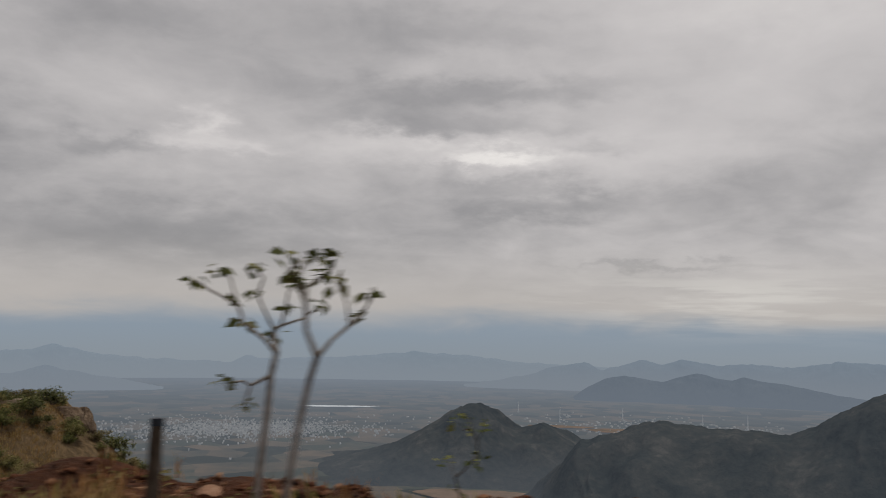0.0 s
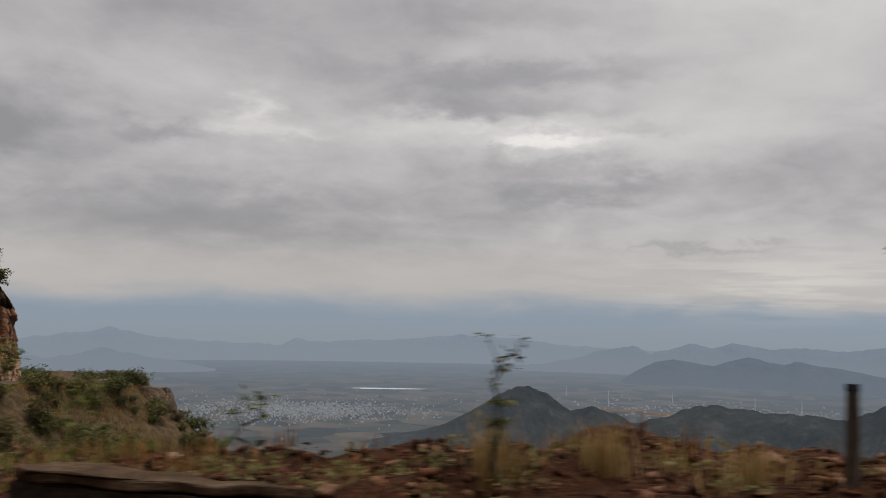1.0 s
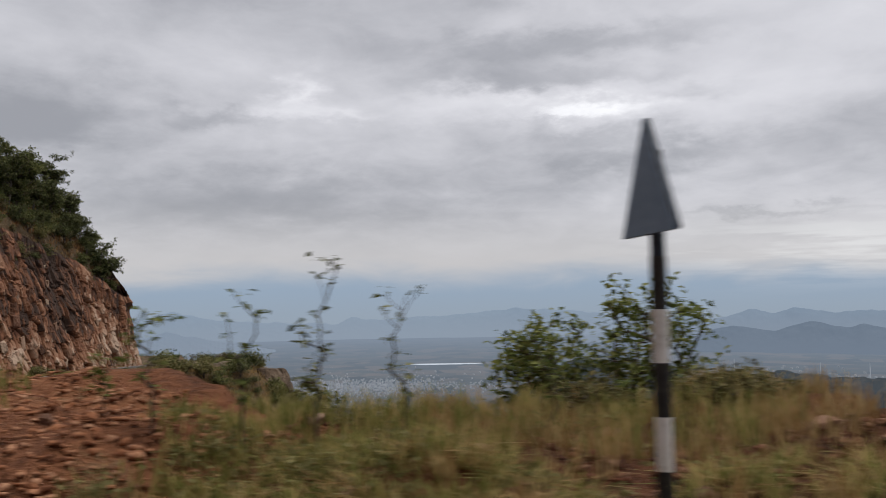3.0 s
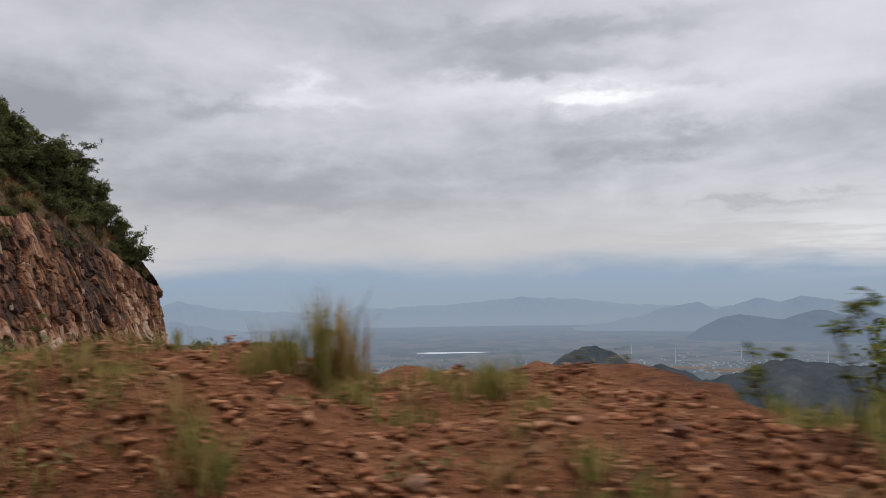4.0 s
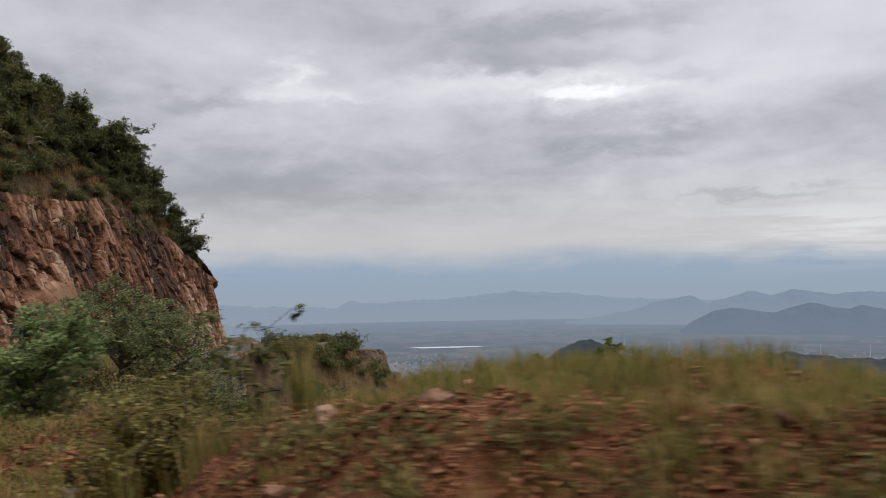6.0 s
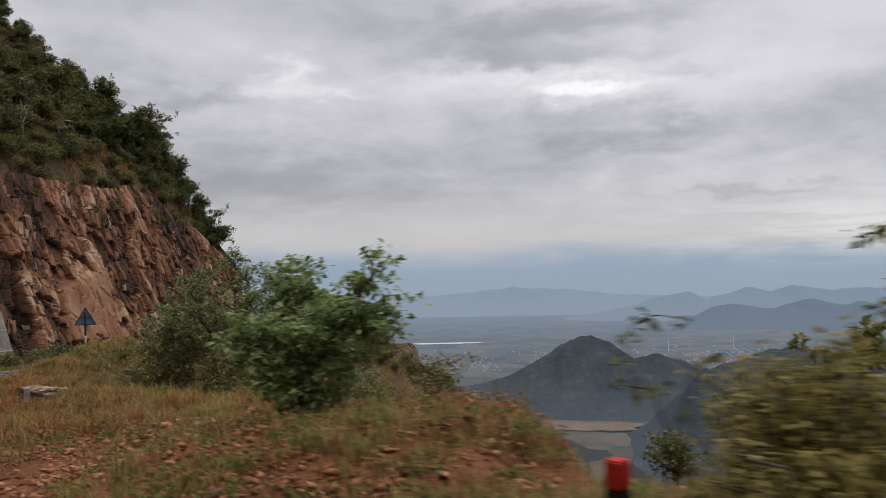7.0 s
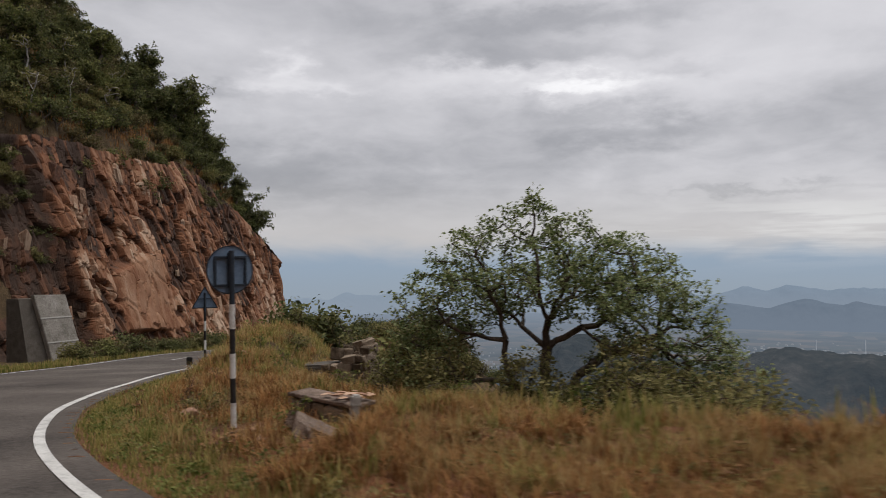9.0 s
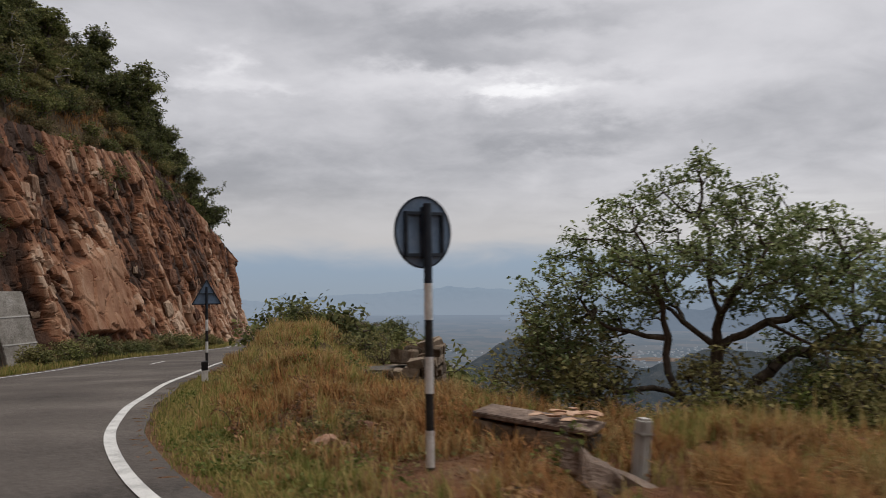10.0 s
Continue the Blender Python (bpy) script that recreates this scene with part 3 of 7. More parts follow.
def rock_face():
    keep = FOOT_S[:, 1] > 30
    F0, T0 = FOOT_S[keep], FOOT_T[keep]
    T = np.arange(T0[0], T0[-1], 0.12)
    F = np.stack([np.interp(T, T0, F0[:, 0]), np.interp(T, T0, F0[:, 1])], 1)
    d = np.gradient(F, axis=0)
    d /= np.linalg.norm(d, axis=1)[:, None]
    inward = np.stack([-d[:, 1], d[:, 0]], 1)
    u, near = signed(F[:, 0], F[:, 1], EDGE_S)
    z0 = EDGE_S[near, 2] - 0.5
    hs = np.arange(0, 40, 0.25)
    steep = 3.0 + 2.5 * step(F[:, 1], 108, 122)
    px = F[:, 0, None] + inward[:, 0, None] * hs / steep[:, None]
    py = F[:, 1, None] + inward[:, 1, None] * hs / steep[:, None]
    above = (z0[:, None] + hs) >= above_cut(px, py, hs[None, :] / steep[:, None]) + 0.2
    top = np.where(above.any(1), hs[above.argmax(1)], 20.0)
    ker = np.ones(13) / 13
    top = np.convolve(np.pad(np.clip(top, 1.5, 20), 6, mode="edge"), ker, "valid")
    rows = 160
    K = np.linspace(0, 1, rows)
    H = top[None, :] * K[:, None]
    S = np.broadcast_to(T[None, :], H.shape)
    # beds lean: blocks follow a tilted grid
    a, b = S - 0.13 * H + 0.5 * fbm(S, H, 0.3, 2, 31), H - 0.10 * S + 0.5 * fbm(S, H, 0.25, 2, 33)
    o1, v1, e1 = blocks(a, b, 2.4, 6.0, 1.0, 0.75, 0.3)
    o2, v2, e2 = blocks(a + 0.3 * v1, b + 2.0 * v1, 0.95, 1.9, 5.0, 0.36, 0.42)
    o3, v3, e3 = blocks(a + 0.2 * v2, b + 0.8 * v2, 0.42, 0.8, 8.0, 0.14, 0.45)
    big = fbm(S, H, 0.08, 3, 2)
    R = S - slab_run
    high = step(H + 0.5 * np.clip(R, 0, 5) + 1.5 * fbm(S, H, 0.2, 2, 44), 6.0, 8.0)
    out = o1 + o2 + o3 * (1 - 0.3 * high) + 0.9 * big - 0.32 * e1 - 0.18 * e2 - 0.08 * e3 + 0.04 * fbm(S, H, 2.2, 3, 7)
    tone = 0.035 + 0.24 * v1 + 0.30 * v2 + 0.34 * v3 + 0.3 * fbm(S, H, 0.09, 2, 12) - 0.17 * high + 0.04 * step(R, 2, 10) * (1 - 0.7 * high)
    # the hollow end of the face, recessed and darker in tone, and the pale splintered rib beside it
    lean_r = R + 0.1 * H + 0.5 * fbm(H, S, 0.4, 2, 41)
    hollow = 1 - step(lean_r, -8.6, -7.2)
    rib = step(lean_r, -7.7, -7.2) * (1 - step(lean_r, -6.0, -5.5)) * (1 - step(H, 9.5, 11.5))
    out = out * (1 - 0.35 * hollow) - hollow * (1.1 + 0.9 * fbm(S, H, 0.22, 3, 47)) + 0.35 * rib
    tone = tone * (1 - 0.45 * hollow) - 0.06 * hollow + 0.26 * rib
    # one broad smooth slab low in the face
    slab = step(S - 0.2 * H, slab_run - 4.6, slab_run - 4.0) * (1 - step(S - 0.1 * H, slab_run + 3.0, slab_run + 3.6)) * step(H, 1.6, 2.0) * (1 - step(H - 0.25 * (S - slab_run), 6.6, 7.1))
    out = out * (1 - slab) + slab * (0.42 + 0.12 * fbm(S, H, 0.8, 3, 4) + 0.35 * o2 - 0.10 * e1 - 0.07 * e2)
    tone = tone * (1 - slab) + slab * (0.60 + 0.12 * fbm(S * 2.5, H * 0.6, 0.6, 3, 14) + 0.1 * (v2 - 0.5))
    out = out * step(K[:, None], 0, 0.05) * (0.25 + 0.75 * (1 - step(K[:, None], 0.9, 1.0))) + 0.35 * fbm(S, 0 * S, 0.5, 3, 51) * step(K[:, None], 0.9, 1.0)
    back = H / steep[None, :] - out * 0.9
    P = np.stack([F[:, 0] + inward[:, 0] * back, F[:, 1] + inward[:, 1] * back, z0 + H + 0.12 * (v2 - 0.5)], -1)
    return P, tone


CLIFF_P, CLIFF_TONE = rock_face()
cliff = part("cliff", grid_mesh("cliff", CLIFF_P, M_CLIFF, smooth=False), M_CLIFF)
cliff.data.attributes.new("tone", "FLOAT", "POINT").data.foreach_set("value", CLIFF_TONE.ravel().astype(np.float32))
tagged(cliff, "tall fractured red-brown rock face cut beside the road", "cliff", kind="structure")


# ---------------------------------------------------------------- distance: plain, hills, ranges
def haze_glow_material(name, colours, scale, glow, amount, patch=0.0, mist=None, bump=0.0):
    """Far land: its own dull colour, with the haze added as emission. mist: colour, depth over the plain and thickness
    of the low mist, mixed in as emission.
    """
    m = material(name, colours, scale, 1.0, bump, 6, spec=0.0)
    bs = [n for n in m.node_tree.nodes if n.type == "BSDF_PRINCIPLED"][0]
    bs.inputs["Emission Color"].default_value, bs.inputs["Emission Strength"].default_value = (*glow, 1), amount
    if patch:
        nt = m.node_tree
        v = nt.nodes.new("ShaderNodeTexVoronoi")
        v.inputs["Scale"].default_value = patch
        tc = nt.nodes.new("ShaderNodeTexCoord")
        nt.links.new(tc.outputs["Object"], v.inputs["Vector"])
        ramp = [n for n in nt.nodes if n.type == "VALTORGB"][0]
        src = ramp.inputs[0].links[0].from_socket
        mx = nt.nodes.new("ShaderNodeMix")
        mx.inputs[0].default_value = 0.55
        nt.links.new(src, mx.inputs[2])
        sep = nt.nodes.new("ShaderNodeSeparateColor")
        nt.links.new(v.outputs["Color"], sep.inputs[0])
        nt.links.new(sep.outputs[0], mx.inputs[3])
        nt.links.new(mx.outputs[0], ramp.inputs[0])
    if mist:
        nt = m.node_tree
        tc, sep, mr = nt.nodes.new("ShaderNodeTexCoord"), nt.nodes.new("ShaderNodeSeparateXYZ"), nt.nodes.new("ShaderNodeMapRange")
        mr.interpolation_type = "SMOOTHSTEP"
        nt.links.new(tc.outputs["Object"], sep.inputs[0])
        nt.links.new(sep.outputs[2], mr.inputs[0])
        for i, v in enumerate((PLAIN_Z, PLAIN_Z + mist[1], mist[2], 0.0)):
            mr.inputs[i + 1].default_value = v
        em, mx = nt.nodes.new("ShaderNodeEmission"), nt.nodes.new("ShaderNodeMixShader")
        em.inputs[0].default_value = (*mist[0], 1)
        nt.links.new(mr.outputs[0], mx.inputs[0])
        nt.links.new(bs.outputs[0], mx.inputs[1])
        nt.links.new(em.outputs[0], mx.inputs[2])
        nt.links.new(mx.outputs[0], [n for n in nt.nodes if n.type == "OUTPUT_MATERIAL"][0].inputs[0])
    return m


PLAIN_Z = -280.0
M_PLAIN = haze_glow_material("far_plain", [(0.034, 0.038, 0.036), (0.06, 0.062, 0.057), (0.12, 0.096, 0.076), (0.053, 0.06, 0.053)], 0.004, (0.16, 0.2, 0.26), 0.0, 0.012)
# Hills and ranges: haze put into bluish base colours and emission, thicker low down.
M_HILL = haze_glow_material("hazed_hill_scrub", [(0.012, 0.016, 0.017), (0.022, 0.027, 0.027), (0.034, 0.037, 0.035), (0.06, 0.06, 0.056)], 0.012, (0.085, 0.104, 0.138), 0.25, mist=((0.095, 0.11, 0.132), 80.0, 0.35), bump=0.35)
M_RANGE1 = haze_glow_material("hazy_range", [(0.06, 0.075, 0.09), (0.08, 0.095, 0.11)], 0.006, (0.128, 0.172, 0.24), 0.46, mist=((0.14, 0.172, 0.218), 150.0, 0.8))
M_RANGE2 = haze_glow_material("farther_hazy_range", [(0.06, 0.08, 0.10), (0.08, 0.10, 0.12)], 0.004, (0.18, 0.235, 0.31), 0.60, mist=((0.2, 0.238, 0.29), 215.0, 0.95))
M_RANGE3 = haze_glow_material("farthest_hazy_range", [(0.07, 0.09, 0.11), (0.09, 0.11, 0.13)], 0.003, (0.195, 0.255, 0.33), 0.64, mist=((0.222, 0.265, 0.32), 225.0, 0.95))
# Emission stands in for haze over the fields, water and houses.
M_FIELD = haze_glow_material("bare_field", [(0.08, 0.062, 0.048), (0.15, 0.105, 0.078)], 0.02, (0.16, 0.17, 0.19), 0.22)
M_WATER = haze_glow_material("far_water", [(0.22, 0.25, 0.28), (0.28, 0.31, 0.34)], 0.01, (0.38, 0.41, 0.45), 0.55)
M_HOUSE = haze_glow_material("far_house_walls", [(0.04, 0.04, 0.04), (0.1, 0.097, 0.093), (0.2, 0.193, 0.185)], 0.05, (0.22, 0.26, 0.31), 0.5)

ORIGIN = (-5.0, 2.0)


def polar(az, r):
    a = np.radians(az)
    return ORIGIN[0] + r * np.sin(a), ORIGIN[1] + r * np.cos(a)


def flank(az, r):
    """The mountain's own slope down to the plain."""
    z = -14 - 0.62 * np.maximum(0, r - 38) + 9 * fbm(az * 0.35, r * 0.02, 1.0, 4, 6) * step(r, 40, 120)
    return np.maximum(z, PLAIN_Z + 1.5 * fbm(az * 0.5, r * 0.004, 1.0, 3, 2))


rr = np.concatenate([np.geomspace(34, 700, 90), np.geomspace(720, 4950, 60)])
aa = np.linspace(-75, 80, 220)
A, R = np.meshgrid(aa, rr)
X, Y = polar(A, R)
Z = flank(A, R)
near_box = (X > -80) & (X < 46) & (Y < 151)
Z = np.where(near_box, np.minimum(Z, height(X, Y) - 4.0), Z)
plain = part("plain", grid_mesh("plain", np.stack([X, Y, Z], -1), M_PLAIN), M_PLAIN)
# Haze on the plain: emission that takes over with distance.
haze_nt = M_PLAIN.node_tree
_tc, _ln, _mr = haze_nt.nodes.new("ShaderNodeTexCoord"), haze_nt.nodes.new("ShaderNodeVectorMath"), haze_nt.nodes.new("ShaderNodeMapRange")
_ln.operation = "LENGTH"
haze_nt.links.new(_tc.outputs["Object"], _ln.inputs[0])
haze_nt.links.new(_ln.outputs["Value"], _mr.inputs[0])
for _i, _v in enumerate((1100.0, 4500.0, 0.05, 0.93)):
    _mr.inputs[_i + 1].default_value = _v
_bs = [n for n in haze_nt.nodes if n.type == "BSDF_PRINCIPLED"][0]
_em, _mx = haze_nt.nodes.new("ShaderNodeEmission"), haze_nt.nodes.new("ShaderNodeMixShader")
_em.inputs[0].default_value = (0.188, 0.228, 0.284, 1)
haze_nt.links.new(_mr.outputs[0], _mx.inputs[0])
haze_nt.links.new(_bs.outputs[0], _mx.inputs[1])
haze_nt.links.new(_em.outputs[0], _mx.inputs[2])
haze_nt.links.new(_mx.outputs[0], [n for n in haze_nt.nodes if n.type == "OUTPUT_MATERIAL"][0].inputs[0])
tagged(plain, "hazy plain of fields far below the mountain", "plain", kind="structure")


def hills(name, mat, label, r0, depth, az0, az1, crest_line, rugged=0.12, cols=420, seed=1, jag=0.13):
    """A range of hills seen across the plain. crest_line: azimuth and elevation of its summits and saddles, in degrees."""
    az = np.linspace(az0, az1, cols)
    C = np.array(crest_line)
    top = np.interp(az, C[:, 0], C[:, 1])
    w = max(2, int(cols * 0.3 / (az1 - az0)))
    ker = np.hanning(2 * w + 3)[1:-1]
    top = np.convolve(np.pad(top, w, mode="edge"), ker / ker.sum(), "valid")
    top = top + jag * fbm(az, az * 0, 1.4, 5, seed)
    k = np.linspace(-1, 1, 61)
    A, K = np.meshgrid(az, k)
    R = r0 + K * depth
    mx, my = A * 0.01745 * r0, K * depth
    ridge = 1 - 2.2 * np.abs(fbm(mx, my, 2.2 / depth, 5, seed + 3))
    crest = r0 * np.tan(np.radians(top)) + 1.5 - PLAIN_Z
    form = np.clip(1 - np.abs(K) ** 1.1, 0, 1)
    H = np.maximum(crest, 0)[None, :] * form * (1 + 1.5 * rugged * ridge * step(np.abs(K), 0.0, 0.3))
    spread = 2.4 * fbm(K * 2.0, A * 0.12, 1.0, 3, seed + 5) * step(np.abs(K), 0.05, 0.5) * (name == "hill")
    X, Y = polar(A + spread, R)
    ob = part(name, grid_mesh(name, np.stack([X, Y, PLAIN_Z - 3 + H], -1), mat), mat)
    return tagged(ob, label, "hill", kind="structure")


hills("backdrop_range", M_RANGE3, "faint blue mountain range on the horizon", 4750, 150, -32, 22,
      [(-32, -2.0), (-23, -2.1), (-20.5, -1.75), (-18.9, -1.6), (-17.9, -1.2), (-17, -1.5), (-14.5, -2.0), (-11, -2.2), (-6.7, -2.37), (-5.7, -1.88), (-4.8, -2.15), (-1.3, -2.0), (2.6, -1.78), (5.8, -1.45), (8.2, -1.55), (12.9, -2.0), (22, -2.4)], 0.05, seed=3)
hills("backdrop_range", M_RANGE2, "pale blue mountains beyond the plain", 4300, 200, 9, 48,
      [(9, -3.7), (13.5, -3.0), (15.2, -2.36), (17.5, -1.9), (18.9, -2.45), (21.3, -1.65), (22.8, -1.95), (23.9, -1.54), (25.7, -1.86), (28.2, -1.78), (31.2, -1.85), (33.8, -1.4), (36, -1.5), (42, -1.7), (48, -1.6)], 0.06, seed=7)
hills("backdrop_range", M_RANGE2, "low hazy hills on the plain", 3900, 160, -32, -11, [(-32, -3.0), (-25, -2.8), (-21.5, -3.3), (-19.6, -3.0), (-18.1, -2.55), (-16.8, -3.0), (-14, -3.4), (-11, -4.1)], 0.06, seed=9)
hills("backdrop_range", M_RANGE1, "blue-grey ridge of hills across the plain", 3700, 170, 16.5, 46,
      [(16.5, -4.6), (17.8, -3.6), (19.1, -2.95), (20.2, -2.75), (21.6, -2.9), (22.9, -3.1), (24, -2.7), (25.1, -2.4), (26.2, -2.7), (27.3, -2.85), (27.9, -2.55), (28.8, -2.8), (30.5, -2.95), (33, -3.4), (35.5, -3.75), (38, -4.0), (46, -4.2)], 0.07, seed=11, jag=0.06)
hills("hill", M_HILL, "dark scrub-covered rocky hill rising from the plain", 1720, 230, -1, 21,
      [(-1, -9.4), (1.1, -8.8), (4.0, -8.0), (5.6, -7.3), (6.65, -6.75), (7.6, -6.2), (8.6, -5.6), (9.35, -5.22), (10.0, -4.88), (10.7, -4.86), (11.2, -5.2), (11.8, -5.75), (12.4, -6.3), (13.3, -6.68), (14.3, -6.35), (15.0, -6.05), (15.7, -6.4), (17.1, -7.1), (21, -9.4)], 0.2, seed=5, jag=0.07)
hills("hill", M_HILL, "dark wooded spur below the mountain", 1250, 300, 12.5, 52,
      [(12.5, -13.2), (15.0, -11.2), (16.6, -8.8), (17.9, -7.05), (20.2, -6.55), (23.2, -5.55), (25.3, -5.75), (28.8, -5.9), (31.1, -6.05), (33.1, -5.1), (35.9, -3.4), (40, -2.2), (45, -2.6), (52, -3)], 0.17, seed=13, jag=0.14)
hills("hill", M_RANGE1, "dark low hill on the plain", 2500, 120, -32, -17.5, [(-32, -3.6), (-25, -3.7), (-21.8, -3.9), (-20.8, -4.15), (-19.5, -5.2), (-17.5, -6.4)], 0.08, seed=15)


def flat_patch(name, mat, label, category, az, r, wide, deep, seed, lift=2.5):
    n = 36
    t = np.linspace(0, 2 * np.pi, n, endpoint=False)
    k = 1 + 0.35 * fbm(np.cos(t) * 2 + seed, np.sin(t) * 2, 1.0, 3, seed)
    cx, cy = polar(az, r)
    a = math.radians(az)
    ex, ey = np.cos(t) * wide * k, np.sin(t) * deep * k
    V = np.stack([cx + ex * math.cos(a) + ey * math.sin(a), cy - ex * math.sin(a) + ey * math.cos(a), 0 * t + PLAIN_Z + lift], 1)
    return tagged(part(name, mesh_from(name, V, [tuple(range(n - 1, -1, -1))], mat), mat), label, category, kind="structure")


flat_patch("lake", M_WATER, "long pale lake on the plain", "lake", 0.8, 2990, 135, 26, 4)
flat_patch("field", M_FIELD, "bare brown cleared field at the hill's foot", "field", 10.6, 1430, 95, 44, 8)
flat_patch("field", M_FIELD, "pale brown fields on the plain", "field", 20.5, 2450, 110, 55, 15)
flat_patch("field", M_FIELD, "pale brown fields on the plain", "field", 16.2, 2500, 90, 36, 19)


def far_town():
    """Small pale houses scattered over the plain, thick in the town and thin beyond it."""
    rng = np.random.default_rng(4)
    V, F = [], []
    def scatter(n, az0, az1, r0, r1, lo, hi):
        for _ in range(n):
            a = rng.normal((az0 + az1) / 2, (az1 - az0) / 4)
            r = rng.normal((r0 + r1) / 2, (r1 - r0) / 4)
            x, y = polar(a, r)
            w, d, h, t = rng.uniform(lo, hi), rng.uniform(lo, hi), rng.uniform(0.5, 3.2), rng.uniform(0, 3.14)
            b = len(V)
            for z in (PLAIN_Z - 2, PLAIN_Z + 2 + h):
                for sx, sy in ((-1, -1), (1, -1), (1, 1), (-1, 1)):
                    ex, ey = sx * w / 2, sy * d / 2
                    V.append((x + ex * math.cos(t) - ey * math.sin(t), y + ex * math.sin(t) + ey * math.cos(t), z))
            F.extend([(b + 4, b + 5, b + 6, b + 7)] + [(b + i, b + (i + 1) % 4, b + 4 + (i + 1) % 4, b + 4 + i) for i in range(4)])
    scatter(1700, -13, 2, 2150, 2520, 1.8, 5)
    scatter(420, -22, 6, 2000, 2800, 2, 5)
    scatter(420, 10, 38, 2200, 2900, 2.5, 8)
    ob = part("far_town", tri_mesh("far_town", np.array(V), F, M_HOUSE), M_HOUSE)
    tagged(ob, "pale houses of a town far down on the plain", "town", kind="stuff")


far_town()


def mast(az, r, tall):
    """A slim tapered mast on the plain, on a low block."""
    m = new("mast")
    tagged(m, "slim pale mast standing on the hazy plain", "mast", "masts on the plain")
    x, y = polar(az, r)
    bm = bmesh.new()
    bmesh.ops.create_cone(bm, cap_ends=True, segments=8, radius1=1.5, radius2=0.7, depth=tall, matrix=Matrix.Translation((0, 0, tall / 2)))
    part("shaft", bm, M_MAST, m)
    part("footing", bm_box(6, 6, 4, (0, 0, 1), 0.3), M_HOUSE, m)
    m.matrix_basis = pose(x, y, PLAIN_Z + 1)


# The masts get the same emission in place of haze.
M_MAST = haze_glow_material("far_pale_mast", [(0.28, 0.28, 0.28), (0.34, 0.34, 0.34)], 0.05, (0.24, 0.28, 0.33), 0.45)
for az, r, tall in ((16.1, 2620, 50), (20.3, 2780, 38), (25.5, 2660, 42), (28.3, 2640, 46), (13.2, 2900, 36)):
    mast(az, r, tall)


# ---------------------------------------------------------------- plants and stones: makers
def tubes(nodes, parent, radius, sides=5):
    """Tapered prisms along a branching skeleton."""
    nodes, radius = np.asarray(nodes), np.asarray(radius)
    i = np.arange(len(nodes))
    keep = np.asarray(parent) >= 0
    a, b = np.asarray(parent)[keep], i[keep]
    P, Q = nodes[a], nodes[b]
    d = Q - P
    d /= np.maximum(np.linalg.norm(d, axis=1), 1e-6)[:, None]
    ref = np.where(np.abs(d[:, 2:3]) > 0.9, np.array([[1.0, 0, 0]]), np.array([[0, 0, 1.0]]))
    e1 = np.cross(d, ref)
    e1 /= np.linalg.norm(e1, axis=1)[:, None]
    e2 = np.cross(d, e1)
    t = np.linspace(0, 2 * np.pi, sides, endpoint=False)
    ring = np.cos(t)[None, :, None] * e1[:, None] + np.sin(t)[None, :, None] * e2[:, None]
    ra = np.minimum(radius[a], radius[b] * 1.35)
    V = np.concatenate([P[:, None] + ring * ra[:, None, None], Q[:, None] + ring * radius[b][:, None, None]], 1)
    base = (np.arange(len(a)) * 2 * sides)[:, None]
    k = np.arange(sides)
    F = np.stack([base + k, base + (k + 1) % sides, base + sides + (k + 1) % sides, base + sides + k], -1).reshape(-1, 4)
    # a web inside each joint ties a branch to the one that bears it
    seg_of = np.full(len(nodes), -1)
    seg_of[b] = np.arange(len(b))
    borne = seg_of[a] >= 0
    end, start = seg_of[a][borne] * 2 * sides + sides, np.arange(len(b))[borne] * 2 * sides
    return V.reshape(-1, 3), np.concatenate([F, np.stack([end, end + 1, start + 1, start], -1)])


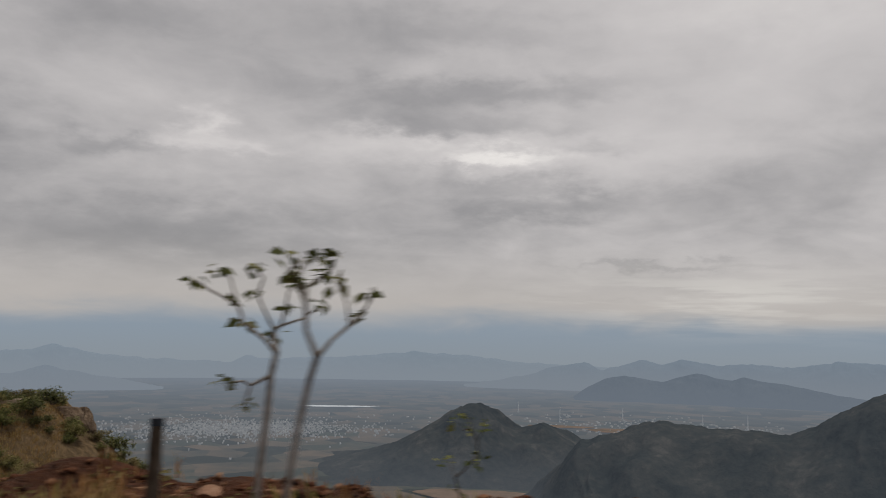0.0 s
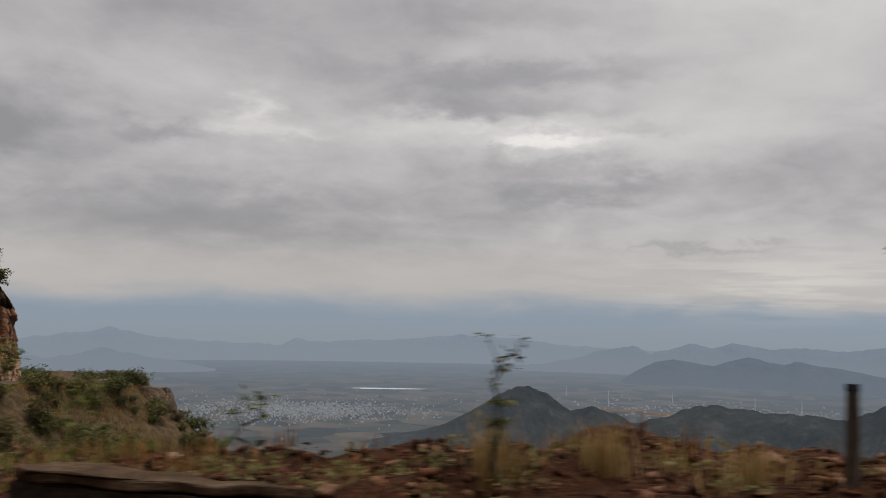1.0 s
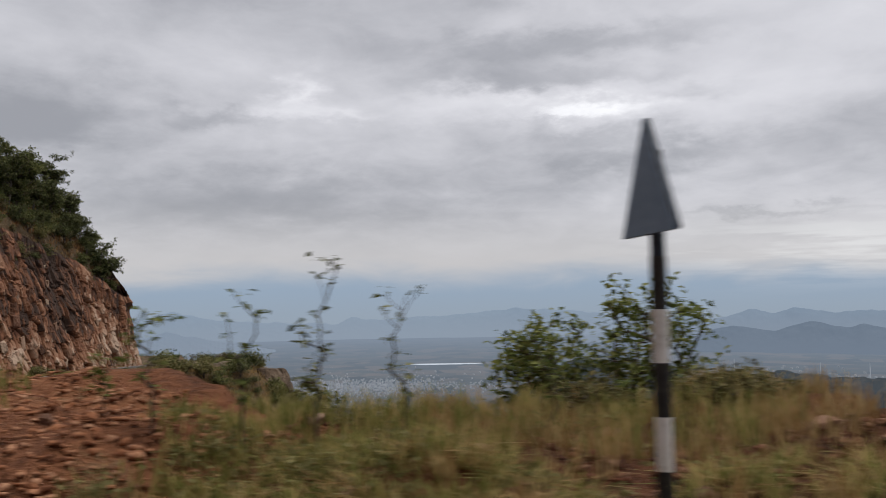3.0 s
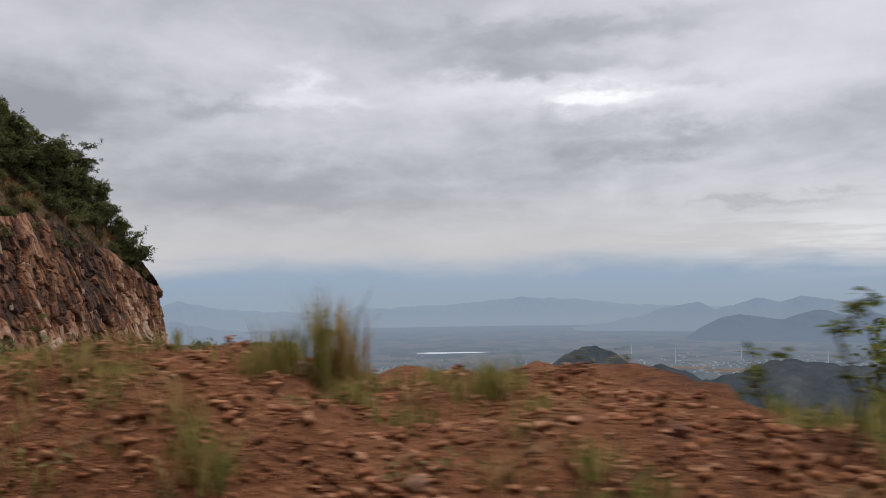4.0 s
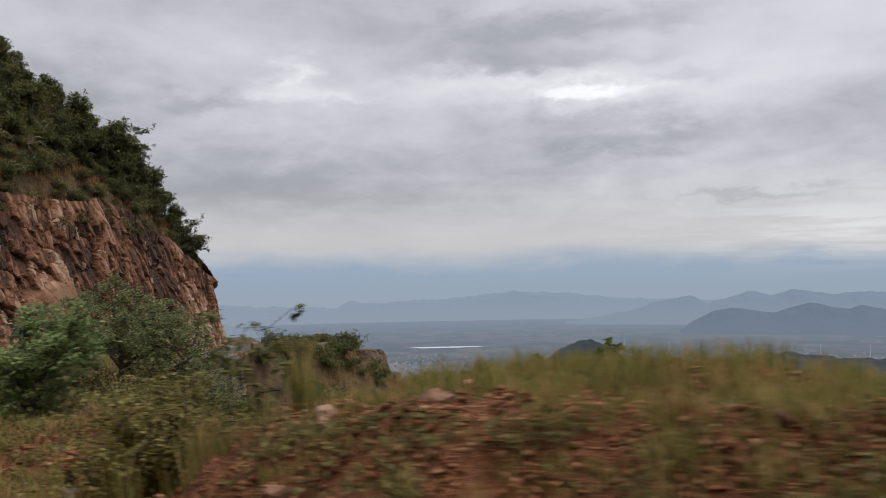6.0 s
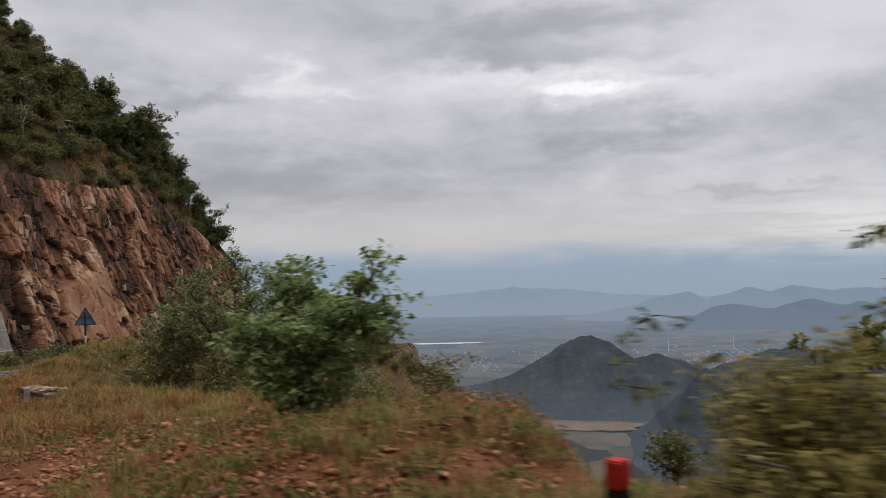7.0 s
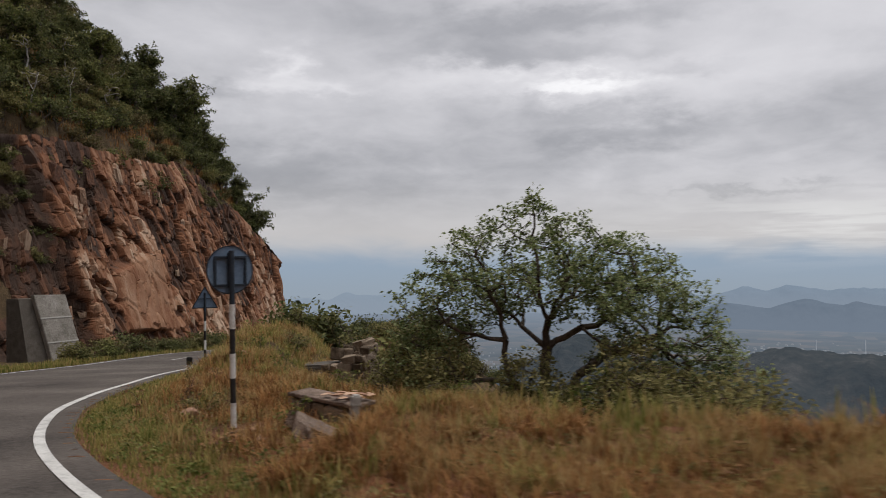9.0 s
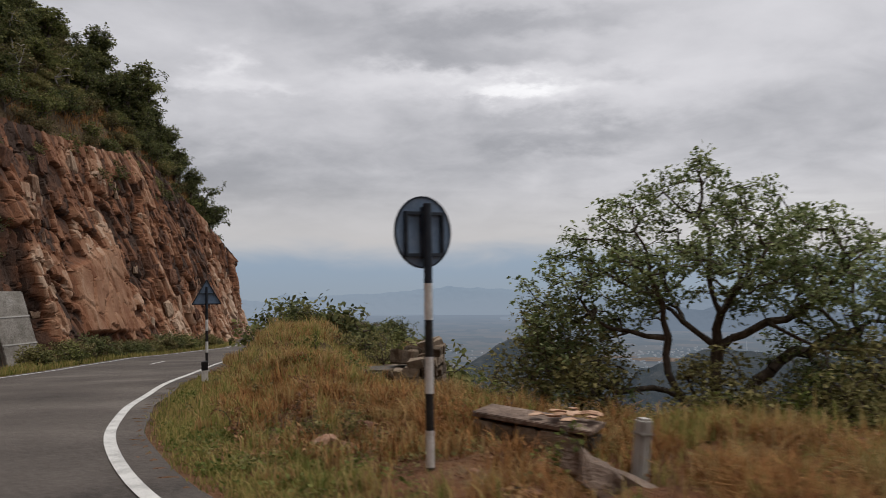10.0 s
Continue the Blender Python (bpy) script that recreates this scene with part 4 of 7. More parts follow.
def skeleton_of(rng, root, trunk, targets, seg=0.25, wander=0.12, sag=0.0, thick=1.0, tip=0.006, pull=0.28, top_only=False, limbs=()):
    """Grows limbs from a trunk to each target point; thickness follows what each limb carries."""
    nodes, parent = [np.array(root, dtype=float)], [-1]
    for p in trunk:
        nodes.append(np.array(p, dtype=float))
        parent.append(len(nodes) - 2)
    for start_at, way in limbs:
        here = int(np.argmin([np.linalg.norm(n - np.array(start_at)) for n in nodes]))
        for p in way:
            a, b = nodes[here], np.array(p, dtype=float)
            m = max(1, int(np.linalg.norm(b - a) / seg))
            for j in range(1, m + 1):
                nodes.append(a + (b - a) * j / m + rng.normal(0, 0.13 * seg, 3) * (j < m))
                parent.append(here)
                here = len(nodes) - 1
    length = [0.0]
    for k in range(1, len(nodes)):
        length.append(length[parent[k]] + np.linalg.norm(nodes[k] - nodes[parent[k]]))
    start = nodes[-1]
    tips = []
    for p in sorted(targets, key=lambda q: np.linalg.norm(np.array(q) - start)):
        p = np.array(p, dtype=float)
        N = np.array(nodes[1:])
        cost = np.linalg.norm(N - p, axis=1) + pull * np.array(length[1:]) + 0.5 * np.maximum(0, N[:, 2] - p[2])
        if top_only:
            cost[:len(trunk) - 1] += 99
        q = int(cost.argmin()) + 1
        gap = p - nodes[q]
        m = max(2, int(np.linalg.norm(gap) / seg))
        bend = rng.normal(0, wander, 3) * np.linalg.norm(gap)
        for j in range(1, m + 1):
            t = j / m
            pos = nodes[q if j == 1 else -1] * 0 + (p - gap) + gap * t + bend * math.sin(math.pi * t) + rng.normal(0, 0.02 * seg / 0.25, 3) * (j < m)
            pos[2] -= sag * math.sin(math.pi * t)
            par = q if j == 1 else len(nodes) - 1
            length.append(length[par] + np.linalg.norm(pos - nodes[par]))
            nodes.append(pos)
            parent.append(par)
        tips.append(len(nodes) - 1)
    load = np.zeros(len(nodes))
    for k in tips:
        load[k] += 1
    for k in range(len(nodes) - 1, 0, -1):
        load[parent[k]] += load[k]
    radius = tip * thick * np.maximum(load, 0.6) ** 0.52 + tip * 0.3
    return np.array(nodes), parent, radius, np.array([nodes[k] for k in tips])


def leaf_quads(rng, centres, count, reach, size, droop=0.3, flat=0.6):
    """Pointed, slightly folded leaves round each centre."""
    C = np.repeat(centres, count, axis=0)
    off = rng.normal(0, 1, C.shape)
    off *= (reach * rng.random((len(C), 1)) ** 0.5) / np.linalg.norm(off, axis=1)[:, None]
    off[:, 2] *= flat
    C = C + off
    ax = rng.normal(0, 1, C.shape)
    ax[:, 2] = ax[:, 2] * 0.5 - droop
    ax /= np.linalg.norm(ax, axis=1)[:, None]
    sd = np.cross(ax, rng.normal(0, 0.55, C.shape) + np.array([0, 0, 1.0]))
    sd /= np.maximum(np.linalg.norm(sd, axis=1), 1e-6)[:, None]
    up = np.cross(sd, ax)
    L = size * rng.uniform(0.6, 1.3, (len(C), 1))
    W = L * rng.uniform(0.22, 0.36, (len(C), 1))
    V = np.stack([C, C + ax * L * 0.45 + sd * W + up * W * 0.3, C + ax * L, C + ax * L * 0.45 - sd * W + up * W * 0.3], 1)
    return V.reshape(-1, 3), np.arange(len(C) * 4).reshape(-1, 4)


def in_blobs(rng, blobs, n, shell=0.35):
    """Points in a union of ellipsoids (centre, radii), more of them near the surface."""
    vol = np.array([b[1][0] * b[1][1] * b[1][2] for b in blobs]) ** 0.7
    pick = rng.choice(len(blobs), n, p=vol / vol.sum())
    d = rng.normal(0, 1, (n, 3))
    d /= np.linalg.norm(d, axis=1)[:, None]
    r = (shell + (1 - shell) * rng.random((n, 1)) ** 0.6)
    return np.array([blobs[k][0] for k in pick]) + d * r * np.array([blobs[k][1] for k in pick])


def plant(name, seed, trunk, blobs, n, leaves, size, leaf_mat, bark=None, reach=0.22, label="", category="tree", group="", seg=0.25, wander=0.12,
          thick=1.0, tip=0.006, shell=0.35, droop=0.3, sides=5, sag=0.0, at=None, targets=None, trunk_name="trunk", crown_name="crown", pull=0.28, top_only=False, limbs=(), stray=0.0):
    """A tree or shrub of two parts: wood and leaves. Coordinates are its own, with the foot at the origin."""
    rng = np.random.default_rng(seed)
    tg = in_blobs(rng, blobs, n, shell) if targets is None else np.array(targets, dtype=float)
    if stray:
        mid, far = tg.mean(0), rng.random(len(tg)) < stray
        tg[far] = mid + (tg[far] - mid) * rng.uniform(1.15, 1.5, (int(far.sum()), 1))
    nodes, parent, radius, tips = skeleton_of(rng, trunk[0], trunk[1:], tg, seg, wander, sag, thick, tip, pull, top_only, limbs)
    V, F = tubes(nodes, parent, radius, sides)
    root = new(name)
    tagged(root, label, category, group)
    part(trunk_name, tri_mesh(trunk_name, V, F, bark or M_BARK), None, root)
    ends = np.concatenate([tips, tips + rng.normal(0, reach * 0.5, tips.shape)])
    V, F = leaf_quads(rng, ends, max(1, leaves // 2), reach, size, droop)
    part(crown_name, tri_mesh(crown_name, V, F, leaf_mat), None, root)
    if at is not None:
        root.matrix_basis = at
    return root


# trodden places where no grass stands: the sign's foot, the parapet, the broken slab, the ruined pier
BARE = ((-26.91, 25.0, 0.4), (-27.0, 24.2, 0.45), (-25.6, 23.3, 0.35), (-27.75, 26.4, 0.35), (-27.45, 27.25, 0.3), (-28.2, 29.4, 0.25), (-26.6, 24.55, 0.2), (-25.85, 25.75, 0.55), (-25.6, 25.0, 0.45), (-25.6, 23.8, 0.5), (-26.6, 34.6, 0.9))


def blades(name, rng, pts, tall, mat, label, lean=0.35, width=0.006, per=9, spread=0.07):
    """Grass: tufts of thin bent blades at the given places, as one object."""
    tall = np.broadcast_to(np.asarray(tall, dtype=float), (len(pts),))
    for cx, cy, r in BARE:
        keep = np.hypot(pts[:, 0] - cx, pts[:, 1] - cy) > r
        pts, tall = pts[keep], tall[keep]
    n = len(pts)
    P = np.repeat(pts, per, axis=0) + np.concatenate([rng.normal(0, spread, (n * per, 2)), np.full((n * per, 1), -0.02)], 1)
    T = np.repeat(tall, per)[:, None] * rng.uniform(0.45, 1.15, (n * per, 1))
    a = rng.uniform(0, 2 * np.pi, (n * per, 1))
    out = np.concatenate([np.cos(a), np.sin(a), np.zeros_like(a)], 1)
    sd = np.concatenate([-np.sin(a), np.cos(a), np.zeros_like(a)], 1)
    ln = lean * rng.uniform(0.2, 1.6, (n * per, 1))
    w = width * rng.uniform(0.6, 1.6, (n * per, 1))
    up = np.array([[0, 0, 1.0]])
    mid = P + up * T * 0.6 + out * T * ln * 0.35
    top = P + up * T * (1 - 0.25 * ln) + out * T * ln
    V = np.stack([P - sd * w, P + sd * w, mid + sd * w * 0.8, mid - sd * w * 0.8, top], 1).reshape(-1, 3)
    b = (np.arange(n * per) * 5)[:, None]
    F = np.concatenate([b + [0, 1, 2], b + [0, 2, 3], b + [3, 2, 4]], 0)
    ob = part(name, tri_mesh(name, V, F, mat), None)
    return tagged(ob, label, "grass", kind="stuff")


def beside(rng, p0, p1, u0, u1, n):
    """Random places on the ground beside the road, between two runs and two offsets."""
    t = rng.uniform(run_at(*p0), run_at(*p1), n) if run_at(*p0) < run_at(*p1) else rng.uniform(run_at(*p1), run_at(*p0), n)
    u = rng.uniform(u0, u1, n)
    d = np.gradient(EDGE_S[:, :2], axis=0)
    d /= np.linalg.norm(d, axis=1)[:, None]
    x = np.interp(t, EDGE_T, EDGE_S[:, 0]) + np.interp(t, EDGE_T, d[:, 1]) * u
    y = np.interp(t, EDGE_T, EDGE_S[:, 1]) - np.interp(t, EDGE_T, d[:, 0]) * u
    return np.stack([x, y, height(x, y)], 1)


def clumped(rng, P, scale, cut, seed):
    """Keeps places where a coarse noise is high, so that cover is patchy."""
    return P[fbm(P[:, 0], P[:, 1], scale, 3, seed) + rng.normal(0, 0.12, len(P)) > cut]


def bm_rock(rng, sub=1, flat=0.7, jag=0.28):
    bm = bmesh.new()
    bmesh.ops.create_icosphere(bm, subdivisions=sub, radius=0.5)
    for _ in range(5):
        n = Vector(rng.normal(0, 1, 3)).normalized()
        cut = rng.uniform(0.22, 0.4)
        for v in bm.verts:
            d = v.co.dot(n)
            if d > cut:
                v.co -= n * (d - cut)
    for v in bm.verts:
        v.co *= 1 + rng.uniform(-jag, jag) * 0.4
        v.co.z *= flat
    return bm


ROCKS = []
_rng = np.random.default_rng(21)
for _k in range(6):
    _bm = bm_rock(_rng, 2, _rng.uniform(0.55, 0.85))
    _me = bpy.data.meshes.new("rock")
    _bm.to_mesh(_me)
    _bm.free()
    _me.materials.append(M_STONE)
    ROCKS.append(_me)


def rock(x, y, size, seed, label="rough red-brown stone lying on the bank", group="stones on the bank", sink=0.25, z=None, stretch=(1, 1, 1)):
    rng = np.random.default_rng(seed)
    ob = new("rock", ROCKS[seed % 6])
    zz = float(height([x], [y])[0]) if z is None else z
    ob.matrix_basis = pose(x, y, zz + size * (0.35 - sink), *rng.uniform(-25, 25, 2), rng.uniform(0, 360)) @ Matrix.Diagonal((size * stretch[0], size * stretch[1], size * stretch[2], 1))
    return tagged(ob, label, "rock", group)


def rubble(name, rng, P, lo, hi, label, mat=None):
    """Countless small broken stones, as one object."""
    t = (1 + 5 ** 0.5) / 2
    I = np.array([(-1, t, 0), (1, t, 0), (-1, -t, 0), (1, -t, 0), (0, -1, t), (0, 1, t), (0, -1, -t), (0, 1, -t), (t, 0, -1), (t, 0, 1), (-t, 0, -1), (-t, 0, 1)]) / 1.9
    T = np.array([(0, 11, 5), (0, 5, 1), (0, 1, 7), (0, 7, 10), (0, 10, 11), (1, 5, 9), (5, 11, 4), (11, 10, 2), (10, 7, 6), (7, 1, 8), (3, 9, 4), (3, 4, 2), (3, 2, 6), (3, 6, 8),
                  (3, 8, 9), (4, 9, 5), (2, 4, 11), (6, 2, 10), (8, 6, 7), (9, 8, 1)])
    n = len(P)
    S = lo * (hi / lo) ** (rng.random(n) ** 2.0)
    V = I[None] * rng.uniform(0.35, 1.35, (n, 12, 1)) * (S[:, None, None] * 0.5) * np.stack([rng.uniform(0.8, 1.5, n), rng.uniform(0.7, 1.1, n), rng.uniform(0.45, 0.8, n)], 1)[:, None]
    a = rng.uniform(0, 6.28, n)
    c, s = np.cos(a)[:, None], np.sin(a)[:, None]
    V = np.stack([V[..., 0] * c - V[..., 1] * s, V[..., 0] * s + V[..., 1] * c, V[..., 2]], -1)
    V = V + (P + np.stack([0 * S, 0 * S, S * 0.12], 1))[:, None]
    F = (np.arange(n) * 12)[:, None, None] + T[None]
    ob = part(name, tri_mesh(name, V.reshape(-1, 3), F.reshape(-1, 3), mat or M_RUBBLE), None)
    return tagged(ob, label, "rubble", kind="stuff")


def ground_z(x, y):
    return float(height([x], [y])[0])


# ---------------------------------------------------------------- road signs and posts
def banded_post(parent, r, z0, z1, bands, first):
    step_z = (z1 - z0) / bands
    for k in range(bands):
        black = (k % 2 == 0) == (first == "black")
        part("post_band", bm_tube(r, r, z0 + k * step_z, z0 + (k + 1) * step_z, 14), M_BLACK if black else M_WHITE, parent, "black painted band" if black else "white painted band")


def sign_bar(parent, sx, sz, x, z, y=-0.03, roll=0.0):
    part("frame_bar", bm_box(sx, 0.03, sz, (0, 0, 0), 0.004, pose(0, 0, 0, 0, roll, 0)), M_FRAME, parent).location = (x, y, z)


def round_sign(x, y, z, facing, lean=0.0):
    """A round plate seen from behind, on an iron frame and a banded pipe."""
    s = new("road_sign")
    tagged(s, "round road sign with a grey back on a banded post", "road sign")
    banded_post(s, 0.036, 0.0, 1.56, 5, "white")
    part("foot", bm_tube(0.036, 0.036, -0.2, 0.0, 14), M_BLACK, s, "black foot of the post")
    part("post_top", bm_tube(0.036, 0.036, 1.56, 2.24, 14), M_FRAME, s, "dark upper end of the post")
    bm = bmesh.new()
    bmesh.ops.create_cone(bm, cap_ends=True, segments=56, radius1=0.305, radius2=0.305, depth=0.006)
    bmesh.ops.rotate(bm, matrix=Matrix.Rotation(math.pi / 2, 3, "X"), verts=bm.verts)
    plate = part("plate", bm, M_SIGNBACK, s, "grey back of the round plate")
    plate.location = (0, 0.062, 1.995)
    rim = bmesh.new()
    for k in range(56):
        a0 = 2 * math.pi * k / 56
        for r, yy in ((0.297, 0.05), (0.31, 0.05), (0.31, 0.068)):
            rim.verts.new((r * math.cos(a0), yy, r * math.sin(a0)))
    rim.verts.ensure_lookup_table()
    for k in range(56):
        j = (k + 1) % 56
        rim.faces.new([rim.verts[3 * k], rim.verts[3 * j], rim.verts[3 * j + 1], rim.verts[3 * k + 1]])
        rim.faces.new([rim.verts[3 * k + 1], rim.verts[3 * j + 1], rim.verts[3 * j + 2], rim.verts[3 * k + 2]])
    part("rim", rim, M_FRAME, plate, "thin dark folded rim").location = (0, -0.062, 0)
    for sx, sz, bx, bz in ((0.42, 0.03, 0, 2.155), (0.42, 0.03, 0, 1.80), (0.03, 0.38, -0.20, 1.98), (0.03, 0.38, 0.20, 1.98)):
        sign_bar(plate, sx, sz, bx, bz - 1.995, -0.02)
    sign_bar(plate, 0.085, 0.44, 0.0, -0.005, -0.032)
    s.matrix_basis = pose(x, y, z, 0, lean, facing)
    return s


def triangle_sign(x, y, z, facing, side=0.86, low=1.95, lean=0.0):
    """A triangular plate seen from behind, on an iron frame and a banded pipe."""
    s = new("road_sign")
    tagged(s, "triangular warning sign seen from its dark back, on a banded post", "road sign")
    h = side * 0.866
    banded_post(s, 0.044, -0.05, low - 0.12, 6, "white")
    part("foot", bm_tube(0.044, 0.044, -0.35, -0.05, 14), M_BLACK, s, "black foot of the post")
    part("post_top", bm_tube(0.04, 0.04, low - 0.12, low + h * 0.72, 14), M_FRAME, s, "dark upper end of the post")
    bm = bmesh.new()
    vs = [bm.verts.new((px, py, pz)) for py in (0.055, 0.062) for px, pz in ((-side / 2, low), (side / 2, low), (0, low + h))]
    bm.faces.new(vs[:3]), bm.faces.new(vs[3:][::-1])
    for k in range(3):
        bm.faces.new([vs[k], vs[3 + k], vs[3 + (k + 1) % 3], vs[(k + 1) % 3]])
    bmesh.ops.recalc_face_normals(bm, faces=bm.faces[:])
    plate = part("plate", bm, M_SIGNBACK, s, "grey back of the triangular plate")
    sign_bar(plate, side, 0.035, 0, low + 0.018, 0.04)
    sign_bar(plate, 0.03, side * 0.98, -side / 4, low + h / 2, 0.04, 30)
    sign_bar(plate, 0.03, side * 0.98, side / 4, low + h / 2, 0.04, -30)
    sign_bar(plate, side * 0.52, 0.03, 0, low + h * 0.44, 0.03)
    s.matrix_basis = pose(x, y, z, 0, lean, facing)
    return s


round_sign(-26.91, 25.0, -2.34, 35, -0.4)
triangle_sign(-32.25, 43.6, -3.86, 20, 0.88, 2.08)
triangle_sign(3.15, 3.8, -0.02, 97, 0.74, 1.80, 0.8)


def guard_post(name, x, y, z, w, bands, label, mats, yaw=0.0):
    """A short square marker with painted bands, lowest first."""
    s = new(name)
    tagged(s, label, "guard post")
    at = -0.12
    for k, (h, m, t) in enumerate(zip(bands, mats, range(9))):
        h2 = h + (0.12 if k == 0 else 0)
        part("band", bm_box(w, w, h2, (0, 0, at + h2 / 2), 0.012), m, s)
        at += h2
    s.matrix_basis = pose(x, y, z, 1, -1, yaw)
    return s


guard_post("guard_post", -16.06, 12.36, -1.17, 0.115, (0.13, 0.16, 0.17), "short square guard post painted red, black and white", (M_WHITE, M_BLACK, M_RED), 30)
guard_post("guard_post", -31.36, 38.6, ground_z(-31.36, 38.6) + 0.2, 0.16, (0.16, 0.10, 0.12), "short black and white guard stone beside the road", (M_WHITE, M_BLACK, M_BLACK), 10)
guard_post("guard_post", 5.8, 2.4, 0.5, 0.075, (0.30,), "small grey concrete marker stub in the bank", (M_CONCRETE,), 20)
fp = new("fence_post")
tagged(fp, "dark rusty stump of a fence post in the bank", "fence post")
part("stake", bm_tube(0.042, 0.034, -0.1, 1.39 - ground_z(12.66, 2.32), 9), M_BARK, fp, "weathered dark stake")
part("cap", bm_tube(0.040, 0.037, 1.37 - ground_z(12.66, 2.32), 1.41 - ground_z(12.66, 2.32), 9), M_FRAME, fp, "dark cap")
fp.matrix_basis = pose(12.66, 2.32, ground_z(12.66, 2.32), 0, 1, 0)


# ---------------------------------------------------------------- masonry
def stone_block(rng, w, d, h):
    bm = bm_box(w, d, h, (0, 0, 0), min(w, d, h) * 0.14)
    for v in bm.verts:
        v.co += Vector(rng.normal(0, 0.035 * min(w, h), 3))
    return bm


BLOCKS = []
for _k in range(8):
    _bm = bmesh.new()
    bmesh.ops.create_cube(_bm, size=1)
    bmesh.ops.bevel(_bm, geom=_bm.edges[:], offset=0.1, segments=1, affect="EDGES")
    for _v in _bm.verts:
        _v.co += Vector(_rng.normal(0, 0.05, 3))
    _me = bpy.data.meshes.new("stone")
    _bm.to_mesh(_me)
    _bm.free()
    _me.materials.append(M_MASONRY)
    BLOCKS.append(_me)


def retaining_wall():
    """The masonry that carries the road's outer edge on the far bend."""
    rng = np.random.default_rng(8)
    core = new("retaining_wall")
    tagged(core, "coursed rubble masonry retaining wall under the road's outer edge", "retaining wall")
    t0, t1 = run_at(-33.4, 58), run_at(-30.0, 83)
    T = np.arange(t0, t1, 0.5)
    d = np.gradient(EDGE_S[:, :2], axis=0)
    d /= np.linalg.norm(d, axis=1)[:, None]
    f = lambda t, k: np.interp(t, EDGE_T, EDGE_S[:, k])
    nx, ny = np.interp(T, EDGE_T, d[:, 1]), -np.interp(T, EDGE_T, d[:, 0])
    rows = []
    for u, dz in ((0.35, 0.12), (0.75, 0.12), (1.35, -4.4)):
        rows.append(np.stack([f(T, 0) + nx * u, f(T, 1) + ny * u, f(T, 2) + dz], 1))
    part("core", grid_mesh("core", np.stack(rows, 0), M_MORTAR, False), None, core, "dark mortar behind the stones")
    n = 0
    for c in range(11):
        t = t0 + rng.uniform(0, 0.6)
        while t < t1 and n < 330:
            w = rng.uniform(0.6, 1.25)
            k = (c + 0.5) / 11
            a, b = np.interp(t + w / 2, EDGE_T, d[:, 0]), np.interp(t + w / 2, EDGE_T, d[:, 1])
            u = 0.78 + 0.6 * k
            st = new("stone", BLOCKS[n % 8])
            st.parent = core
            h = 4.3 / 11
            st.matrix_basis = (Matrix.Translation((f(t + w / 2, 0) + b * u, f(t + w / 2, 1) - a * u, f(t + w / 2, 2) + 0.05 - 4.3 * k)) @ Matrix.Rotation(math.atan2(b, a), 4, "Z")
                               @ Matrix.Diagonal((w * 0.95, 0.32, h * 0.9, 1)))
            t += w
            n += 1
    cap = []
    for u, dz in ((0.30, 0.10), (0.30, 0.32), (0.80, 0.32), (0.80, 0.10)):
        Tc = T[-16:]
        cap.append(np.stack([f(Tc, 0) + nx[-16:] * u, f(Tc, 1) + ny[-16:] * u, f(Tc, 2) + dz], 1))
    part("kerb", grid_mesh("kerb", np.stack(cap, 0), M_CONCRETE, False), None, core, "pale concrete kerb on the wall's end")
    return core


retaining_wall()


def ruined_pier(x, y, z, yaw):
    """A stub of dry rubble masonry on the verge."""
    rng = np.random.default_rng(5)
    core = new("masonry_pier")
    tagged(core, "ruined stepped stub of rubble masonry on the grassy verge", "masonry pier")
    part("core", bm_box(1.7, 0.7, 1.0, (0, 0, 0.1), 0.05), M_MORTAR, core, "dark mortar core")
    n = 0
    for side, (ox, oy, turn, wide) in enumerate(((0, -0.38, 0, 1.9), (0, 0.36, 0, 1.9), (-0.92, 0, 90, 0.75), (0.92, 0, 90, 0.75))):
        for c in range(7):
            t = -wide / 2
            while t < wide / 2 - 0.08:
                w = min(rng.uniform(0.16, 0.38), wide / 2 - t)
                # the courses step down towards the road
                if c > 6.2 - 3.2 * (0.5 - (ox if turn else t) / 1.9) and c > 2:
                    t += w
                    continue
                st = new("stone", BLOCKS[n % 8])
                st.parent = core
                st.matrix_basis = pose(ox, oy, 0, 0, 0, turn) @ pose(t + w / 2, rng.uniform(-0.03, 0.03), -0.3 + c * 0.205 + rng.uniform(-0.02, 0.02), *rng.uniform(-8, 8, 3)) @ Matrix.Diagonal((w * 0.93, 0.24, rng.uniform(0.16, 0.205), 1))
                t += w
                n += 1
    for k in range(7):
        st = new("stone", BLOCKS[n % 8])
        st.parent = core
        st.matrix_basis = pose(rng.uniform(0.1, 0.8), rng.uniform(-0.2, 0.2), 0.72 + 0.3 * rng.random(), *rng.uniform(-12, 12, 2), rng.uniform(0, 90)) @ Matrix.Diagonal((0.45, 0.34, 0.3, 1))
        n += 1
    core.matrix_basis = pose(x, y, z, 2, -3, yaw)


ruined_pier(-26.75, 35.6, -3.4, -12)


M_SHARD = material("pinkish_split_stone", [(0.26, 0.15, 0.095), (0.42, 0.26, 0.17), (0.52, 0.35, 0.25)], 3.0, 0.85, 0.3, 8, object_random=True)
SHARDS = []
for _me in ROCKS:
    SHARDS.append(_me.copy())
    SHARDS[-1].name = "tile_shard"
    SHARDS[-1].materials[0] = M_SHARD


